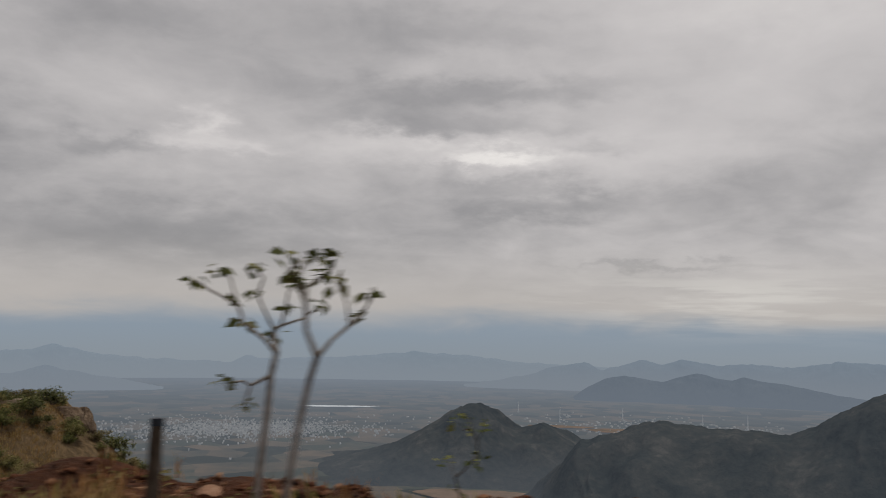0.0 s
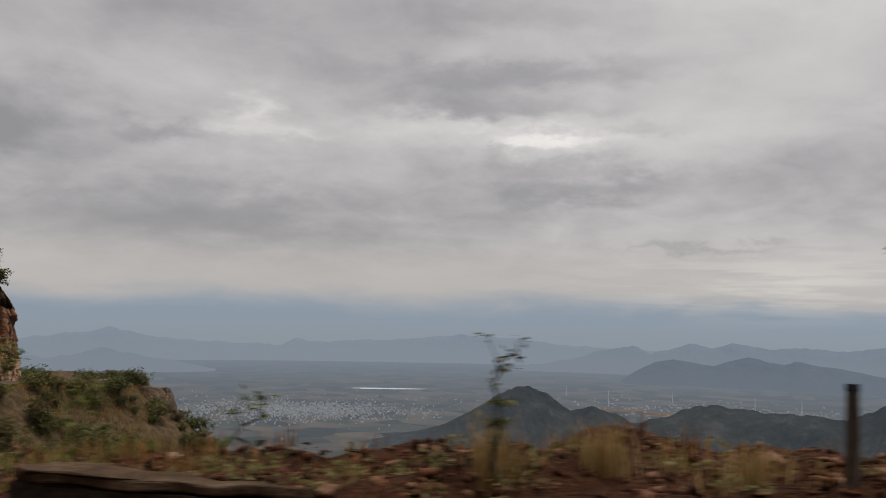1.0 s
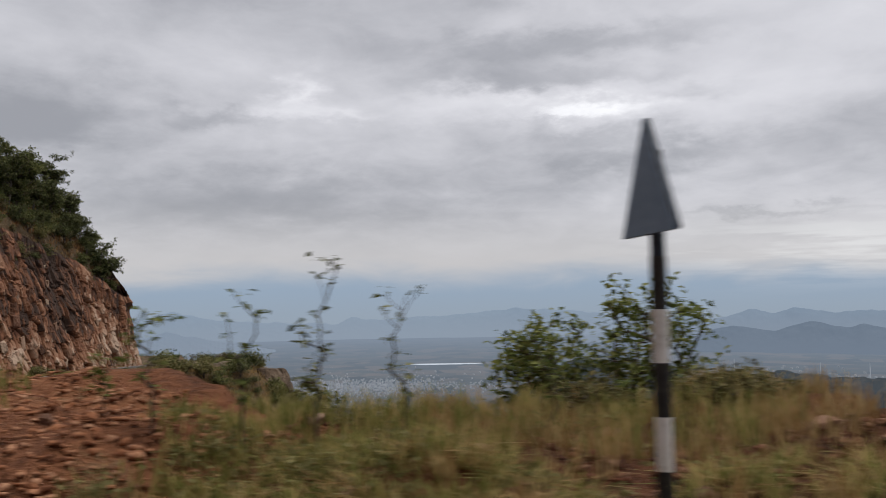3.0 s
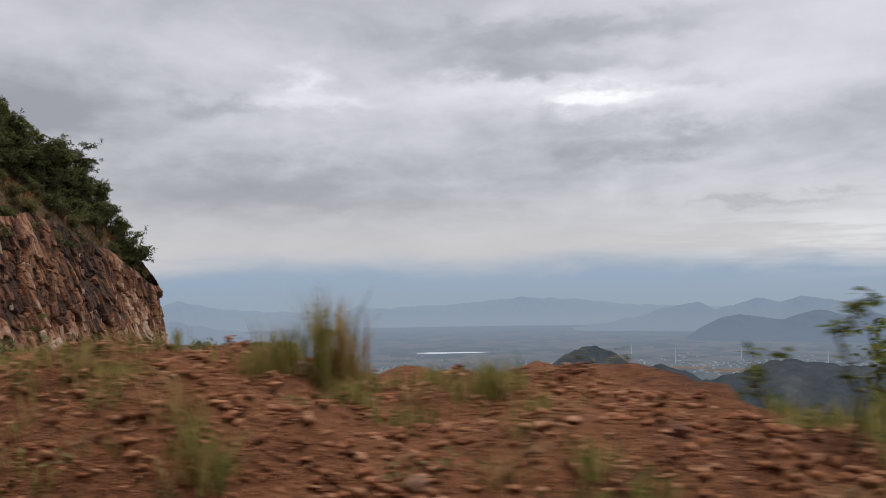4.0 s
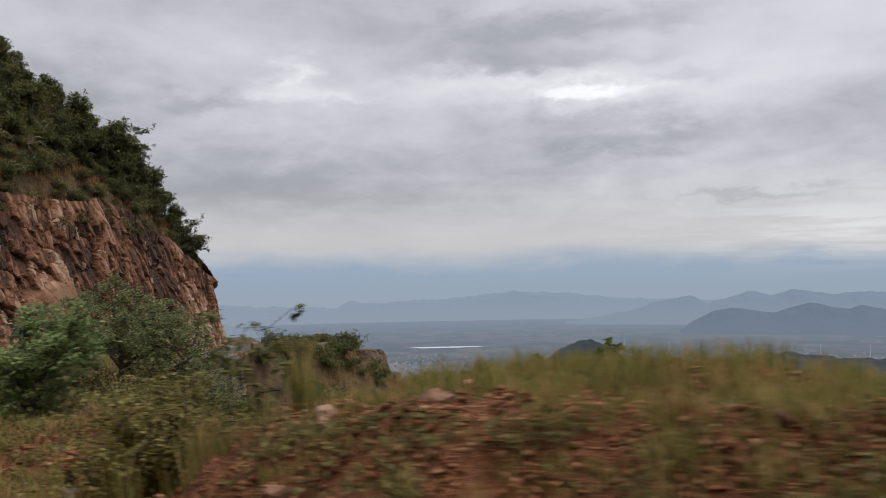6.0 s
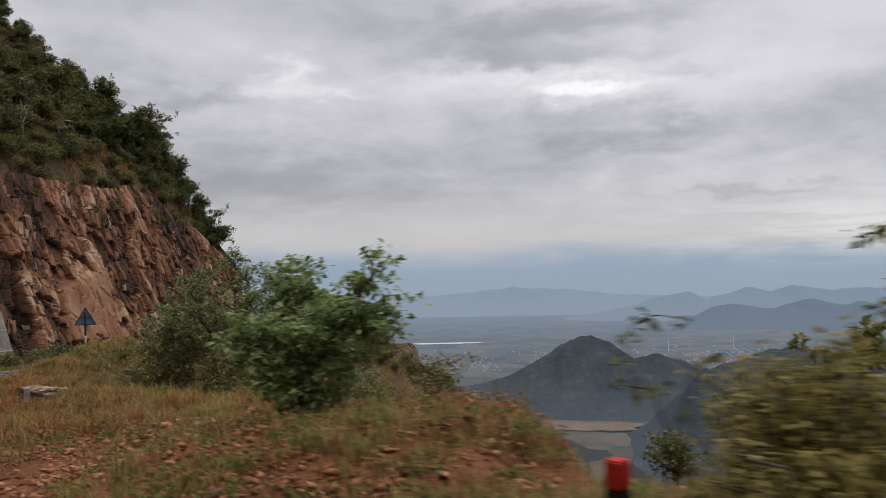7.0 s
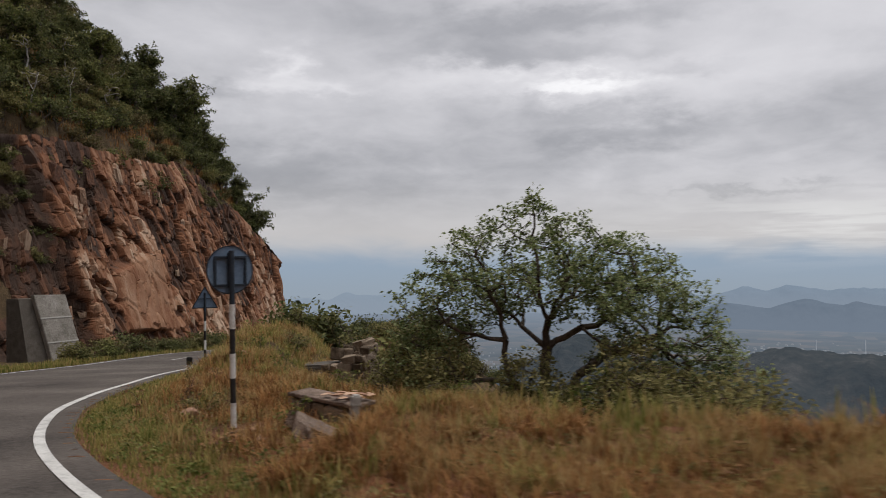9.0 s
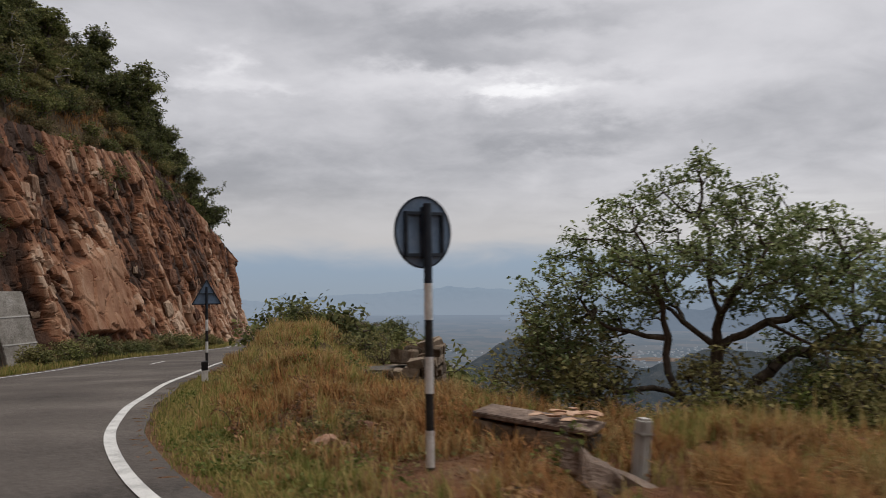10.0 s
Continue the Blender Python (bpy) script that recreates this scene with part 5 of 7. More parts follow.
def culvert_parapet():
    """A low broken parapet with a thin concrete capping."""
    rng = np.random.default_rng(3)
    s = new("parapet")
    tagged(s, "low broken stone parapet with a cracked concrete capping slab", "parapet")
    part("wall", bm_box(1.2, 0.34, 0.6, (0, 0, -0.34), 0.03), M_MORTAR, s, "dark rubble wall")
    cap = stone_block(rng, 1.22, 0.46, 0.05)
    part("capping", cap, M_BROKEN, s, "grey concrete capping slab")
    n = 0
    for c in range(3):
        t = -0.6
        while t < 0.45:
            w = rng.uniform(0.18, 0.4)
            for oy in (-0.17, 0.17):
                st = new("stone", BLOCKS[n % 8])
                st.parent = s
                st.matrix_basis = pose(t + w / 2, oy, -0.16 - c * 0.22, *rng.uniform(-4, 4, 3)) @ Matrix.Diagonal((w * 0.93, 0.12, 0.2, 1))
                n += 1
            t += w
    s.matrix_basis = pose(-25.78, 25.9, -2.13, 1, 4, -35)
    for k in range(22):
        sh = new("tile_shard", SHARDS[k % 6])
        sh.matrix_basis = pose(-25.55 + rng.normal(0.0, 0.15), 25.72 + rng.normal(0.0, 0.1), -2.065 + 0.012 * (k % 4), *rng.uniform(-8, 8, 2), rng.uniform(0, 360)) @ Matrix.Diagonal((0.17, 0.10, 0.035, 1))
        tagged(sh, "flat pinkish stone shard on the parapet capping", "stone shard", "shards on the parapet")
    p = new("marker_stub")
    tagged(p, "pale square concrete stub beside the parapet", "marker stub")
    zz = ground_z(-25.34, 24.28)
    part("shaft", bm_box(0.11, 0.11, -1.83 - zz + 0.15, (0, 0, (-1.83 - zz - 0.15) / 2), 0.018), M_PALECONCRETE, p, "weathered pale concrete")
    part("collar", bm_box(0.122, 0.122, 0.03, (0, 0, -1.83 - zz - 0.12), 0.008), M_CONCRETE, p, "worn ridge")
    p.matrix_basis = pose(-25.34, 24.28, zz, 3, 4, 20)


culvert_parapet()
bl = new("broken_slab")
tagged(bl, "tilted broken concrete slab lying in the dry grass", "broken slab")
_bm = bmesh.new()
bmesh.ops.create_grid(_bm, x_segments=5, y_segments=4, size=0.5)
_top = _bm.faces[:]
_ext = bmesh.ops.extrude_face_region(_bm, geom=_top)["geom"]
for _v in [g for g in _ext if isinstance(g, bmesh.types.BMVert)]:
    _v.co.z -= 0.3
_r2 = np.random.default_rng(2)
for _v in _bm.verts:
    _v.co = Vector((_v.co.x * 0.72, _v.co.y * 0.52, _v.co.z * 0.6)) + Vector(_r2.normal(0, (0.035, 0.035, 0.018)))
bmesh.ops.recalc_face_normals(_bm, faces=_bm.faces[:])
part("slab", _bm, M_BROKEN, bl, "grey weathered slab")
part("chunk", stone_block(np.random.default_rng(6), 0.42, 0.34, 0.13), M_BROKEN, bl, "second broken piece").matrix_basis = pose(0.3, -0.2, -0.1, 10, -12, 30)
bl.matrix_basis = pose(-25.6, 23.85, ground_z(-25.6, 23.85) + 0.1, 16, 24, 35)

db = new("concrete_block")
tagged(db, "concrete block with a shadow-dark face at the edge of the bank", "concrete block")
part("block", stone_block(np.random.default_rng(4), 1.36, 0.17, 0.6), M_BLOCK_SHADE, db, "body coloured dark for its shadowed front")
_bm = stone_block(np.random.default_rng(9), 1.38, 0.15, 0.05)
bmesh.ops.subdivide_edges(_bm, edges=[e for e in _bm.edges if e.calc_length() > 0.8], cuts=18)
for _v in _bm.verts:
    _v.co += Vector((0, 0.045 * noise.noise(_v.co * 5), 0.03 * noise.noise(_v.co * 4 + Vector((7, 0, 0)))))
part("capping", _bm, M_DUSTCAP, db, "crumbling dusty brown capping").location = (0, 0, 0.305)
db.matrix_basis = pose(9.0, 1.88, 0.635, 0, 3.6, -5)


def buttress():
    """A concrete buttress that leans against the foot of the rock face."""
    s = new("buttress")
    tagged(s, "leaning grey concrete slab buttress at the foot of the rock face", "buttress")
    bm = bmesh.new()
    pts = [(-0.95, 0, -0.3), (0.95, 0, -0.3), (0.5, 0.85, 3.15), (-1.4, 0.85, 3.2)]
    vs = [bm.verts.new(p) for p in pts] + [bm.verts.new((p[0], p[1] + 0.3, p[2])) for p in pts]
    for q in ((0, 1, 2, 3), (7, 6, 5, 4), (0, 4, 5, 1), (1, 5, 6, 2), (2, 6, 7, 3), (3, 7, 4, 0)):
        bm.faces.new([vs[k] for k in q])
    bmesh.ops.recalc_face_normals(bm, faces=bm.faces[:])
    bmesh.ops.bevel(bm, geom=bm.edges[:], offset=0.03, segments=2, affect="EDGES")
    part("slab", bm, M_CONCRETE, s, "smooth leaning face")
    for k, zz in enumerate((0.75, 2.0)):
        part("joint", bm_box(1.9, 0.04, 0.07, (0, 0, 0), 0.008, pose(0, 0, 0, -13.8, 0, 0)), M_PALECONCRETE, s, "raised horizontal joint").location = (-0.13 * (zz + 0.3), 0.246 * (zz + 0.3) - 0.005, zz)
    bm = bmesh.new()
    pts = [(0, 0.25, -0.3), (0, 1.9, -0.3), (0, 1.9, 3.0), (0, 1.0, 3.0)]
    vs = [bm.verts.new(p) for p in pts] + [bm.verts.new((p[0] - 0.95, p[1] + 0.25, p[2])) for p in pts]
    for q in ((0, 1, 2, 3), (7, 6, 5, 4), (0, 4, 5, 1), (1, 5, 6, 2), (2, 6, 7, 3), (3, 7, 4, 0)):
        bm.faces.new([vs[k] for k in q])
    bmesh.ops.recalc_face_normals(bm, faces=bm.faces[:])
    part("side_block", bm, M_MORTAR, s, "darker side block").location = (-0.95, 0.1, 0)
    s.matrix_basis = pose(-42.9, 57.2, -4.85, 0, 0, 63)


buttress()


# ---------------------------------------------------------------- trees and shrubs beside the road
def stand(x, y, z=None, yaw=0.0):
    return pose(x, y, (ground_z(x, y) if z is None else z) - 0.04, 0, 0, yaw)


M_LEAF_BRIGHT = material("fresh_green_leaves", [(0.09, 0.14, 0.045), (0.195, 0.27, 0.095), (0.35, 0.41, 0.19)], 1.5, 0.5, 0, 6, island=True, translucent=0.6, spec=0.25)
M_LEAF_TREE = material("grey_green_leaves", [(0.085, 0.115, 0.04), (0.17, 0.205, 0.08), (0.285, 0.31, 0.145)], 1.5, 0.55, 0, 6, island=True, translucent=0.45, spec=0.25)
# the spreading roadside tree: crooked limbs that part low down and carry a wide, broken dome
_z = min(ground_z(-22.3, 29.8), -3.2)
_h = -3.2 - _z
_limbs = [((0.06, 0.0, 1.3), [(-0.2, 0.1, 1.5), (-0.44, 0.15, 1.69), (-0.81, 0.3, 1.98), (-1.0, 0.5, 2.25), (-1.18, 0.5, 2.57), (-1.3, 0.6, 3.0)]),
          ((0.06, 0.0, 1.3), [(0.1, -0.05, 1.83), (-0.08, -0.1, 2.43), (-0.05, -0.2, 2.8), (-0.22, -0.1, 3.3), (-0.15, 0, 3.8)]),
          ((0.06, 0.0, 1.3), [(0.4, -0.1, 1.52), (0.73, -0.15, 1.72), (1.0, -0.1, 1.75), (1.32, -0.2, 1.98), (1.6, -0.1, 2.3), (1.9, 0.0, 2.57)]),
          ((-0.05, 0.0, 0.35), [(-0.45, -0.1, 0.55), (-0.68, -0.2, 0.95), (-0.67, -0.25, 1.47)]),
          ((-0.67, -0.25, 1.47), [(-1.0, -0.3, 1.5), (-1.25, -0.35, 1.58), (-1.5, -0.3, 1.6), (-1.77, -0.4, 1.76), (-1.95, -0.4, 2.05), (-2.2, -0.4, 2.27)]),
          ((-0.67, -0.25, 1.47), [(-0.75, -0.3, 1.98), (-0.9, -0.5, 2.3), (-0.96, -0.5, 2.7), (-1.15, -0.6, 3.05), (-1.18, -0.5, 3.4)]),
          ((0.73, -0.15, 1.72), [(1.0, -0.5, 1.55), (1.3, -0.7, 1.4), (1.84, -0.8, 1.38), (2.4, -0.7, 1.5)]),
          ((0.08, -0.05, 1.83), [(0.35, 0.4, 2.2), (0.5, 0.9, 2.35), (0.75, 1.2, 2.8)]),
          ((0.08, -0.05, 1.83), [(0.4, -0.4, 2.3), (0.55, -0.7, 2.6), (0.8, -0.6, 3.1)]),
          ((-0.44, 0.15, 1.69), [(-0.5, 0.7, 1.95), (-0.7, 1.1, 2.3), (-0.6, 1.3, 2.8)]),
          ((-0.45, -0.1, 0.55), [(-0.9, -0.4, 0.75), (-1.4, -0.6, 0.7), (-1.8, -0.7, 0.95)]),
          ((0.0, 0.0, 0.1), [(0.35, 0.1, 0.35), (0.6, 0.2, 0.8), (1.0, 0.4, 1.1), (1.6, 0.6, 1.3), (2.3, 0.5, 1.7)])]
_blobs = [((-0.2, 0, 3.6), (0.65, 0.7, 0.4)), ((-0.15, 0, 3.98), (0.22, 0.3, 0.22)), ((-1.0, -0.2, 3.35), (0.6, 0.7, 0.36)), ((-1.6, 0, 2.8), (0.6, 0.7, 0.4)), ((-2.25, -0.3, 2.35), (0.5, 0.6, 0.36)),
          ((-2.45, -0.3, 1.75), (0.42, 0.6, 0.32)), ((-2.2, -0.5, 1.1), (0.45, 0.6, 0.3)), ((0.7, 0, 3.3), (0.65, 0.8, 0.4)), ((1.45, 0, 3.0), (0.55, 0.7, 0.38)), ((2.1, 0, 2.6), (0.55, 0.7, 0.4)),
          ((2.65, 0, 2.05), (0.5, 0.7, 0.4)), ((2.95, -0.2, 1.4), (0.5, 0.7, 0.4)), ((1.75, -0.7, 1.7), (0.55, 0.6, 0.35)), ((0.2, 1.2, 2.8), (0.9, 0.5, 0.4)), ((0.3, -1.0, 2.8), (0.8, 0.5, 0.4)),
          ((-0.9, 1.2, 2.5), (0.7, 0.5, 0.4)), ((-1.0, -1.0, 2.5), (0.6, 0.5, 0.35)), ((1.4, 1.0, 2.4), (0.8, 0.6, 0.4)), ((1.5, -0.9, 2.4), (0.6, 0.5, 0.35)), ((-1.8, -0.8, 0.8), (0.6, 0.5, 0.28)),
          ((2.5, 0.2, 0.9), (0.7, 0.8, 0.45)), ((3.3, 0, 0.7), (0.6, 0.8, 0.35)), ((1.5, 0.6, 1.2), (0.7, 0.7, 0.4)), ((0.0, 0.0, 2.4), (1.2, 1.0, 0.5)), ((-1.5, 0.3, 2.0), (0.8, 0.8, 0.4)), ((1.4, 0.2, 2.2), (0.9, 0.8, 0.4)), ((-2.0, -0.2, 1.4), (0.6, 0.7, 0.4))]
_up = lambda p: (p[0], p[1], p[2] + _h)
plant("tree", 11, [(0, 0, -0.3), (-0.06, 0, _h + 0.1), (-0.05, 0.0, _h + 0.35), (0.03, 0.0, _h + 0.65), (0.0, 0.03, _h + 0.95), (0.06, 0.0, _h + 1.3)], [(_up(c), (r[0] * 1.2, r[1] * 1.2, r[2] * 1.3)) for c, r in _blobs],
      1000, 27, 0.084, M_LEAF_TREE, reach=0.17, label="spreading roadside tree with crooked branches and a wide green dome", seg=0.2, wander=0.27, thick=0.66, tip=0.0065, shell=0.3,
      pull=0.1, limbs=[(_up(p), [_up(q) for q in w]) for p, w in _limbs], at=pose(-22.25, 29.8, _z, 0, 0, -18))

# the young leafy tree on the edge of the drop, forked low, with two high tips
_z = ground_z(-18.42, 16.4)
_h = -1.1 - _z
_up = lambda p: (p[0], p[1], p[2] + _h)
_blobs = [((-0.33, 0.85, 1.5), (0.26, 0.3, 0.24)), ((-0.12, 0.6, 1.2), (0.4, 0.4, 0.34)), ((0.74, 0.0, 1.62), (0.2, 0.22, 0.26)), ((0.55, 0.1, 1.2), (0.4, 0.4, 0.34)), ((0.1, 0.2, 0.8), (0.6, 0.6, 0.42)),
          ((-0.6, 0.6, 0.85), (0.5, 0.42, 0.36)), ((-0.85, 0.75, 0.6), (0.35, 0.35, 0.3)), ((-0.45, 0.4, 0.45), (0.5, 0.45, 0.3)), ((-0.15, 0.0, 0.38), (0.5, 0.5, 0.28)), ((0.8, -0.1, 0.9), (0.28, 0.3, 0.25))]
plant("tree", 5, [(0, 0, -0.15), (0.03, 0, _h + 0.15), (0.05, 0.02, _h + 0.4)], [(_up(c), r) for c, r in _blobs],
      270, 20, 0.1, M_LEAF_BRIGHT, reach=0.15, label="young leafy green tree at the edge of the drop", seg=0.14, tip=0.0042, wander=0.14, thick=1.1, shell=0.3, pull=0.15,
      limbs=[(_up((0.05, 0.02, 0.4)), [_up((0.2, 0.0, 0.75)), _up((0.45, 0.0, 1.1)), _up((0.7, 0.0, 1.5))]), (_up((0.05, 0.02, 0.4)), [_up((-0.1, 0.3, 0.8)), _up((-0.25, 0.7, 1.2)), _up((-0.33, 0.9, 1.5))]),
             (_up((0.03, 0.0, 0.15)), [_up((-0.3, 0.3, 0.5)), _up((-0.6, 0.5, 0.7)), _up((-0.9, 0.75, 0.75))])], at=pose(-18.42, 16.4, _z - 0.03))


def shrub(x, y, top, wide, seed, mat, label, n=70, leaves=22, size=0.075, reach=0.13, lobes=4, deep=None, open_=0.35, category="shrub", group="", thick=1.0, droop=0.2, low=0.15):
    """A many-stemmed shrub that reaches a given height."""
    rng = np.random.default_rng(seed)
    z = ground_z(x, y)
    h = max(0.35, top - z)
    body = min(h * (1 - low), wide * (1.0 if category == "shrub" else 2.2))
    blobs = []
    for k in range(lobes):
        a = rng.uniform(0, 6.28)
        r = wide * 0.25 * rng.random() ** 0.5
        blobs.append(((r * math.cos(a), r * math.sin(a), h - body * rng.uniform(0.35, 0.75)), (wide * rng.uniform(0.22, 0.36), wide * rng.uniform(0.22, 0.36), body * rng.uniform(0.22, 0.38))))
    trunk = [(0, 0, -0.15)] + [(0.02 * k * wide, 0.01 * k, max(0.08, (h - body) * k / 3)) for k in (1, 2, 3)]
    return plant("shrub" if category == "shrub" else "tree", seed, trunk, blobs, n, leaves, size, mat, reach=reach, label=label, category=category, group=group, seg=max(0.1, wide * 0.1), tip=0.0035 * (1 + wide * 0.3),
                 shell=open_, thick=thick, droop=droop, at=stand(x, y, z))


M_BUSH = material("yellowish_scrub_leaves", [(0.14, 0.125, 0.038), (0.27, 0.23, 0.075), (0.38, 0.32, 0.13)], 1.5, 0.75, 0, 6, island=True, translucent=0.4, spec=0.1)
M_BRUSH = material("olive_brown_brush", [(0.055, 0.05, 0.02), (0.105, 0.09, 0.036), (0.17, 0.14, 0.06)], 1.5, 0.75, 0, 6, island=True, translucent=0.3, spec=0.1)
G, D, O = M_LEAF, M_LEAF_DARK, M_LEAF_OLIVE
for x, y, top, wide, mat, label, n, size in (
        (4.43, 8.65, 1.65, 2.0, G, "leafy green shrub growing up over the bank", 135, 0.095), (3.37, 9.6, 1.35, 1.7, G, "leafy green shrub behind the bank", 105, 0.095),
        (0.0, 12.0, 0.26, 1.3, D, "low dark shrub on the slope below the bank", 50, 0.09),
        (-1.4, 12.6, 0.12, 1.3, O, "olive shrub on the slope below the bank", 50, 0.09), (6.0, 10.0, 0.35, 1.0, D, "thin dark shrub on the slope", 30, 0.08),
         (-11.5, 26.7, -3.0, 1.7, D, "dark green shrub on the slope below", 70, 0.11),
        (-21.75, 28.1, -1.9, 1.8, G, "leafy scrub at the foot of the roadside tree", 90, 0.09), (-21.0, 27.6, -1.15, 2.2, O, "tall olive scrub in front of the roadside tree", 150, 0.085), (-22.9, 28.6, -2.05, 1.5, O, "olive scrub at the foot of the roadside tree", 80, 0.085),
        (-24.6, 31.2, -0.75, 2.3, O, "tall olive scrub beside the roadside tree", 150, 0.085),
        (-20.8, 25.6, -1.65, 2.6, O, "olive scrub at the foot of the roadside tree", 170, 0.09), (-24.0, 27.6, -2.35, 1.8, O, "olive scrub beside the parapet", 130, 0.08), (-19.2, 26.8, -1.8, 2.4, O, "olive scrub at the edge of the drop", 150, 0.09), (-21.3, 27.3, -2.1, 2.0, O, "olive scrub under the roadside tree", 140, 0.085),
        (-20.3, 28.2, -1.35, 2.2, O, "dense olive scrub under the roadside tree", 110, 0.09), (-25.2, 30.4, -2.0, 1.8, O, "olive scrub beside the ruined masonry", 80, 0.08),
        (-18.8, 30.3, -2.2, 2.2, G, "green scrub under the roadside tree", 90, 0.09), (-17.5, 28.0, -2.9, 2.0, O, "olive scrub on the slope", 60, 0.09),
        (-29.4, 46.0, -1.35, 1.2, O, "thin dark shrub behind the grassy mound", 20, 0.055), (-30.6, 48.0, -1.9, 1.3, O, "thin dark shrub behind the grassy mound", 22, 0.055), (-27.9, 46.5, -1.9, 1.4, O, "olive shrub behind the grassy mound", 40, 0.06),
        (-26.8, 41.0, -2.4, 1.5, O, "olive shrub on the mound's edge", 60, 0.06), (-28.0, 36.3, -1.95, 1.1, O, "thin yellowish shrub on the grassy mound", 60, 0.07),
        (-22.9, 29.0, -1.55, 2.0, O, "dense olive scrub under the roadside tree", 130, 0.085), (-22.0, 28.5, -1.75, 2.0, O, "dense olive scrub under the roadside tree", 130, 0.085), (-24.0, 29.4, -1.45, 1.8, O, "dense olive scrub under the roadside tree", 120, 0.085),
        (-20.5, 29.2, -1.5, 2.2, G, "dense green scrub under the roadside tree", 130, 0.085), (-19.5, 28.6, -1.7, 2.2, O, "dense olive scrub under the roadside tree", 130, 0.085),
        (-17.15, 19.7, -0.6, 1.0, O, "half-bare gnarled shrub on the edge of the drop", 34, 0.075), (-16.5, 19.2, -1.5, 1.0, O, "olive bush on the steep slope", 60, 0.085), (-16.0, 18.9, -1.9, 1.0, G, "green bush on the steep slope", 60, 0.085), (-16.9, 18.4, -1.3, 0.9, O, "olive bush on the steep slope", 50, 0.085),
        (-18.6, 17.3, -0.75, 1.0, O, "olive scrub behind the young tree", 60, 0.08),
        (-29.4, 86.0, -6.3, 3.2, M_BRUSH, "dull olive shrub beside the end of the retaining wall", 90, 0.16), (-26.3, 88.0, -7.3, 3.2, M_BRUSH, "olive shrub on the spur", 70, 0.16), 
        (-27.5, 93.0, -8.2, 3.2, M_BRUSH, "dull olive-brown shrub on the spur", 70, 0.16), (-25.0, 102.0, -9.4, 4.0, O, "olive shrub on the spur's slope", 70, 0.16), (-20.0, 92.0, -12.5, 5.0, O, "olive scrub on the spur's slope", 80, 0.18),
        (-23.0, 60.0, -9.5, 4.5, O, "olive scrub on the slope below the road", 80, 0.15), (-20.0, 48.0, -9.2, 4.0, O, "olive scrub on the slope below the road", 80, 0.14), (-24.6, 51.0, -6.0, 3.0, O, "olive scrub on the slope below the road", 70, 0.12),
        (-16.5, 40.0, -8.2, 3.2, O, "bushy scrub on the slope below the road", 70, 0.12), (-24.5, 74.0, -10.0, 4.0, O, "olive scrub below the retaining wall", 80, 0.15)):
    shrub(x, y, top, wide, int(abs(x * 37 + y * 91)) % 999, mat, label, n=n, size=size, reach=0.09 + 0.055 * wide)

for x, y, top, wide in ((4.42, 6.36, 0.74, 1.1), (4.62, 7.1, 0.69, 1.2), (5.2, 6.88, 0.66, 1.0), (5.33, 7.96, 0.51, 1.1), (5.7, 8.68, 0.23, 1.0), (6.24, 8.48, 0.1, 0.9), (3.5, 7.0, 0.7, 1.2)):
    shrub(x, y, top, wide, int(x * 53 + y * 17) % 999, M_BRUSH, "low olive-brown brush growing thickly behind the bank", n=110, size=0.06, reach=0.13, lobes=7, low=-0.1, group="brush behind the bank")
shrub(-15.1, 11.75, 0.42, 1.55, 71, M_BUSH, "brownish scrub bush on the edge of the bank", n=300, size=0.055, reach=0.14, lobes=12, low=-0.25, leaves=26)
shrub(-9.6, 26.8, -1.6, 1.9, 72, D, "bushy dark green tree on the slope below", n=150, size=0.11, reach=0.2, lobes=9, low=0.0, category="tree")
# a slim young tree whose top shows over the bank, and a bare plant on the spur
shrub(-8.44, 23.69, -0.22, 0.85, 77, G, "slim young tree rising from the slope below the bank", n=20, size=0.26, reach=0.2, lobes=4, leaves=10, category="tree", low=0.3, droop=0.6)
shrub(-10.0, 22.5, -0.7, 0.9, 79, D, "slim leafy young tree on the slope below", n=36, size=0.14, reach=0.16, lobes=3, category="tree", low=0.6)
shrub(-23.8, 104.0, -6.9, 1.6, 81, D, "thin dark young tree on the spur", n=18, size=0.2, reach=0.25, lobes=2, category="tree", low=0.5)


def weed(x, y, top, tips, spread, seed, mat, label, leaves=6, size=0.058, sprig=0.05):
    """A tall thin weed: a few wiry stems with small sprigs of leaves set along them."""
    rng = np.random.default_rng(seed)
    z = ground_z(x, y)
    h = max(0.3, top - z)
    tg = []
    for k in range(tips):
        a, r = rng.uniform(0, 6.28), spread * rng.random() ** 0.5
        tz = h * rng.uniform(0.35, 1.0)
        tg.append((r * math.cos(a) * tz / h, r * math.sin(a) * tz / h, tz))
    return plant("weed", seed, [(0, 0, -0.1), (0.01, 0, h * 0.15)], None, 0, leaves, size, mat, bark=M_BARK, reach=sprig, label=label, category="weed", seg=0.1, wander=0.08, tip=0.0022, targets=tg, at=stand(x, y, z),
                 trunk_name="stem", crown_name="leaves", sides=4)


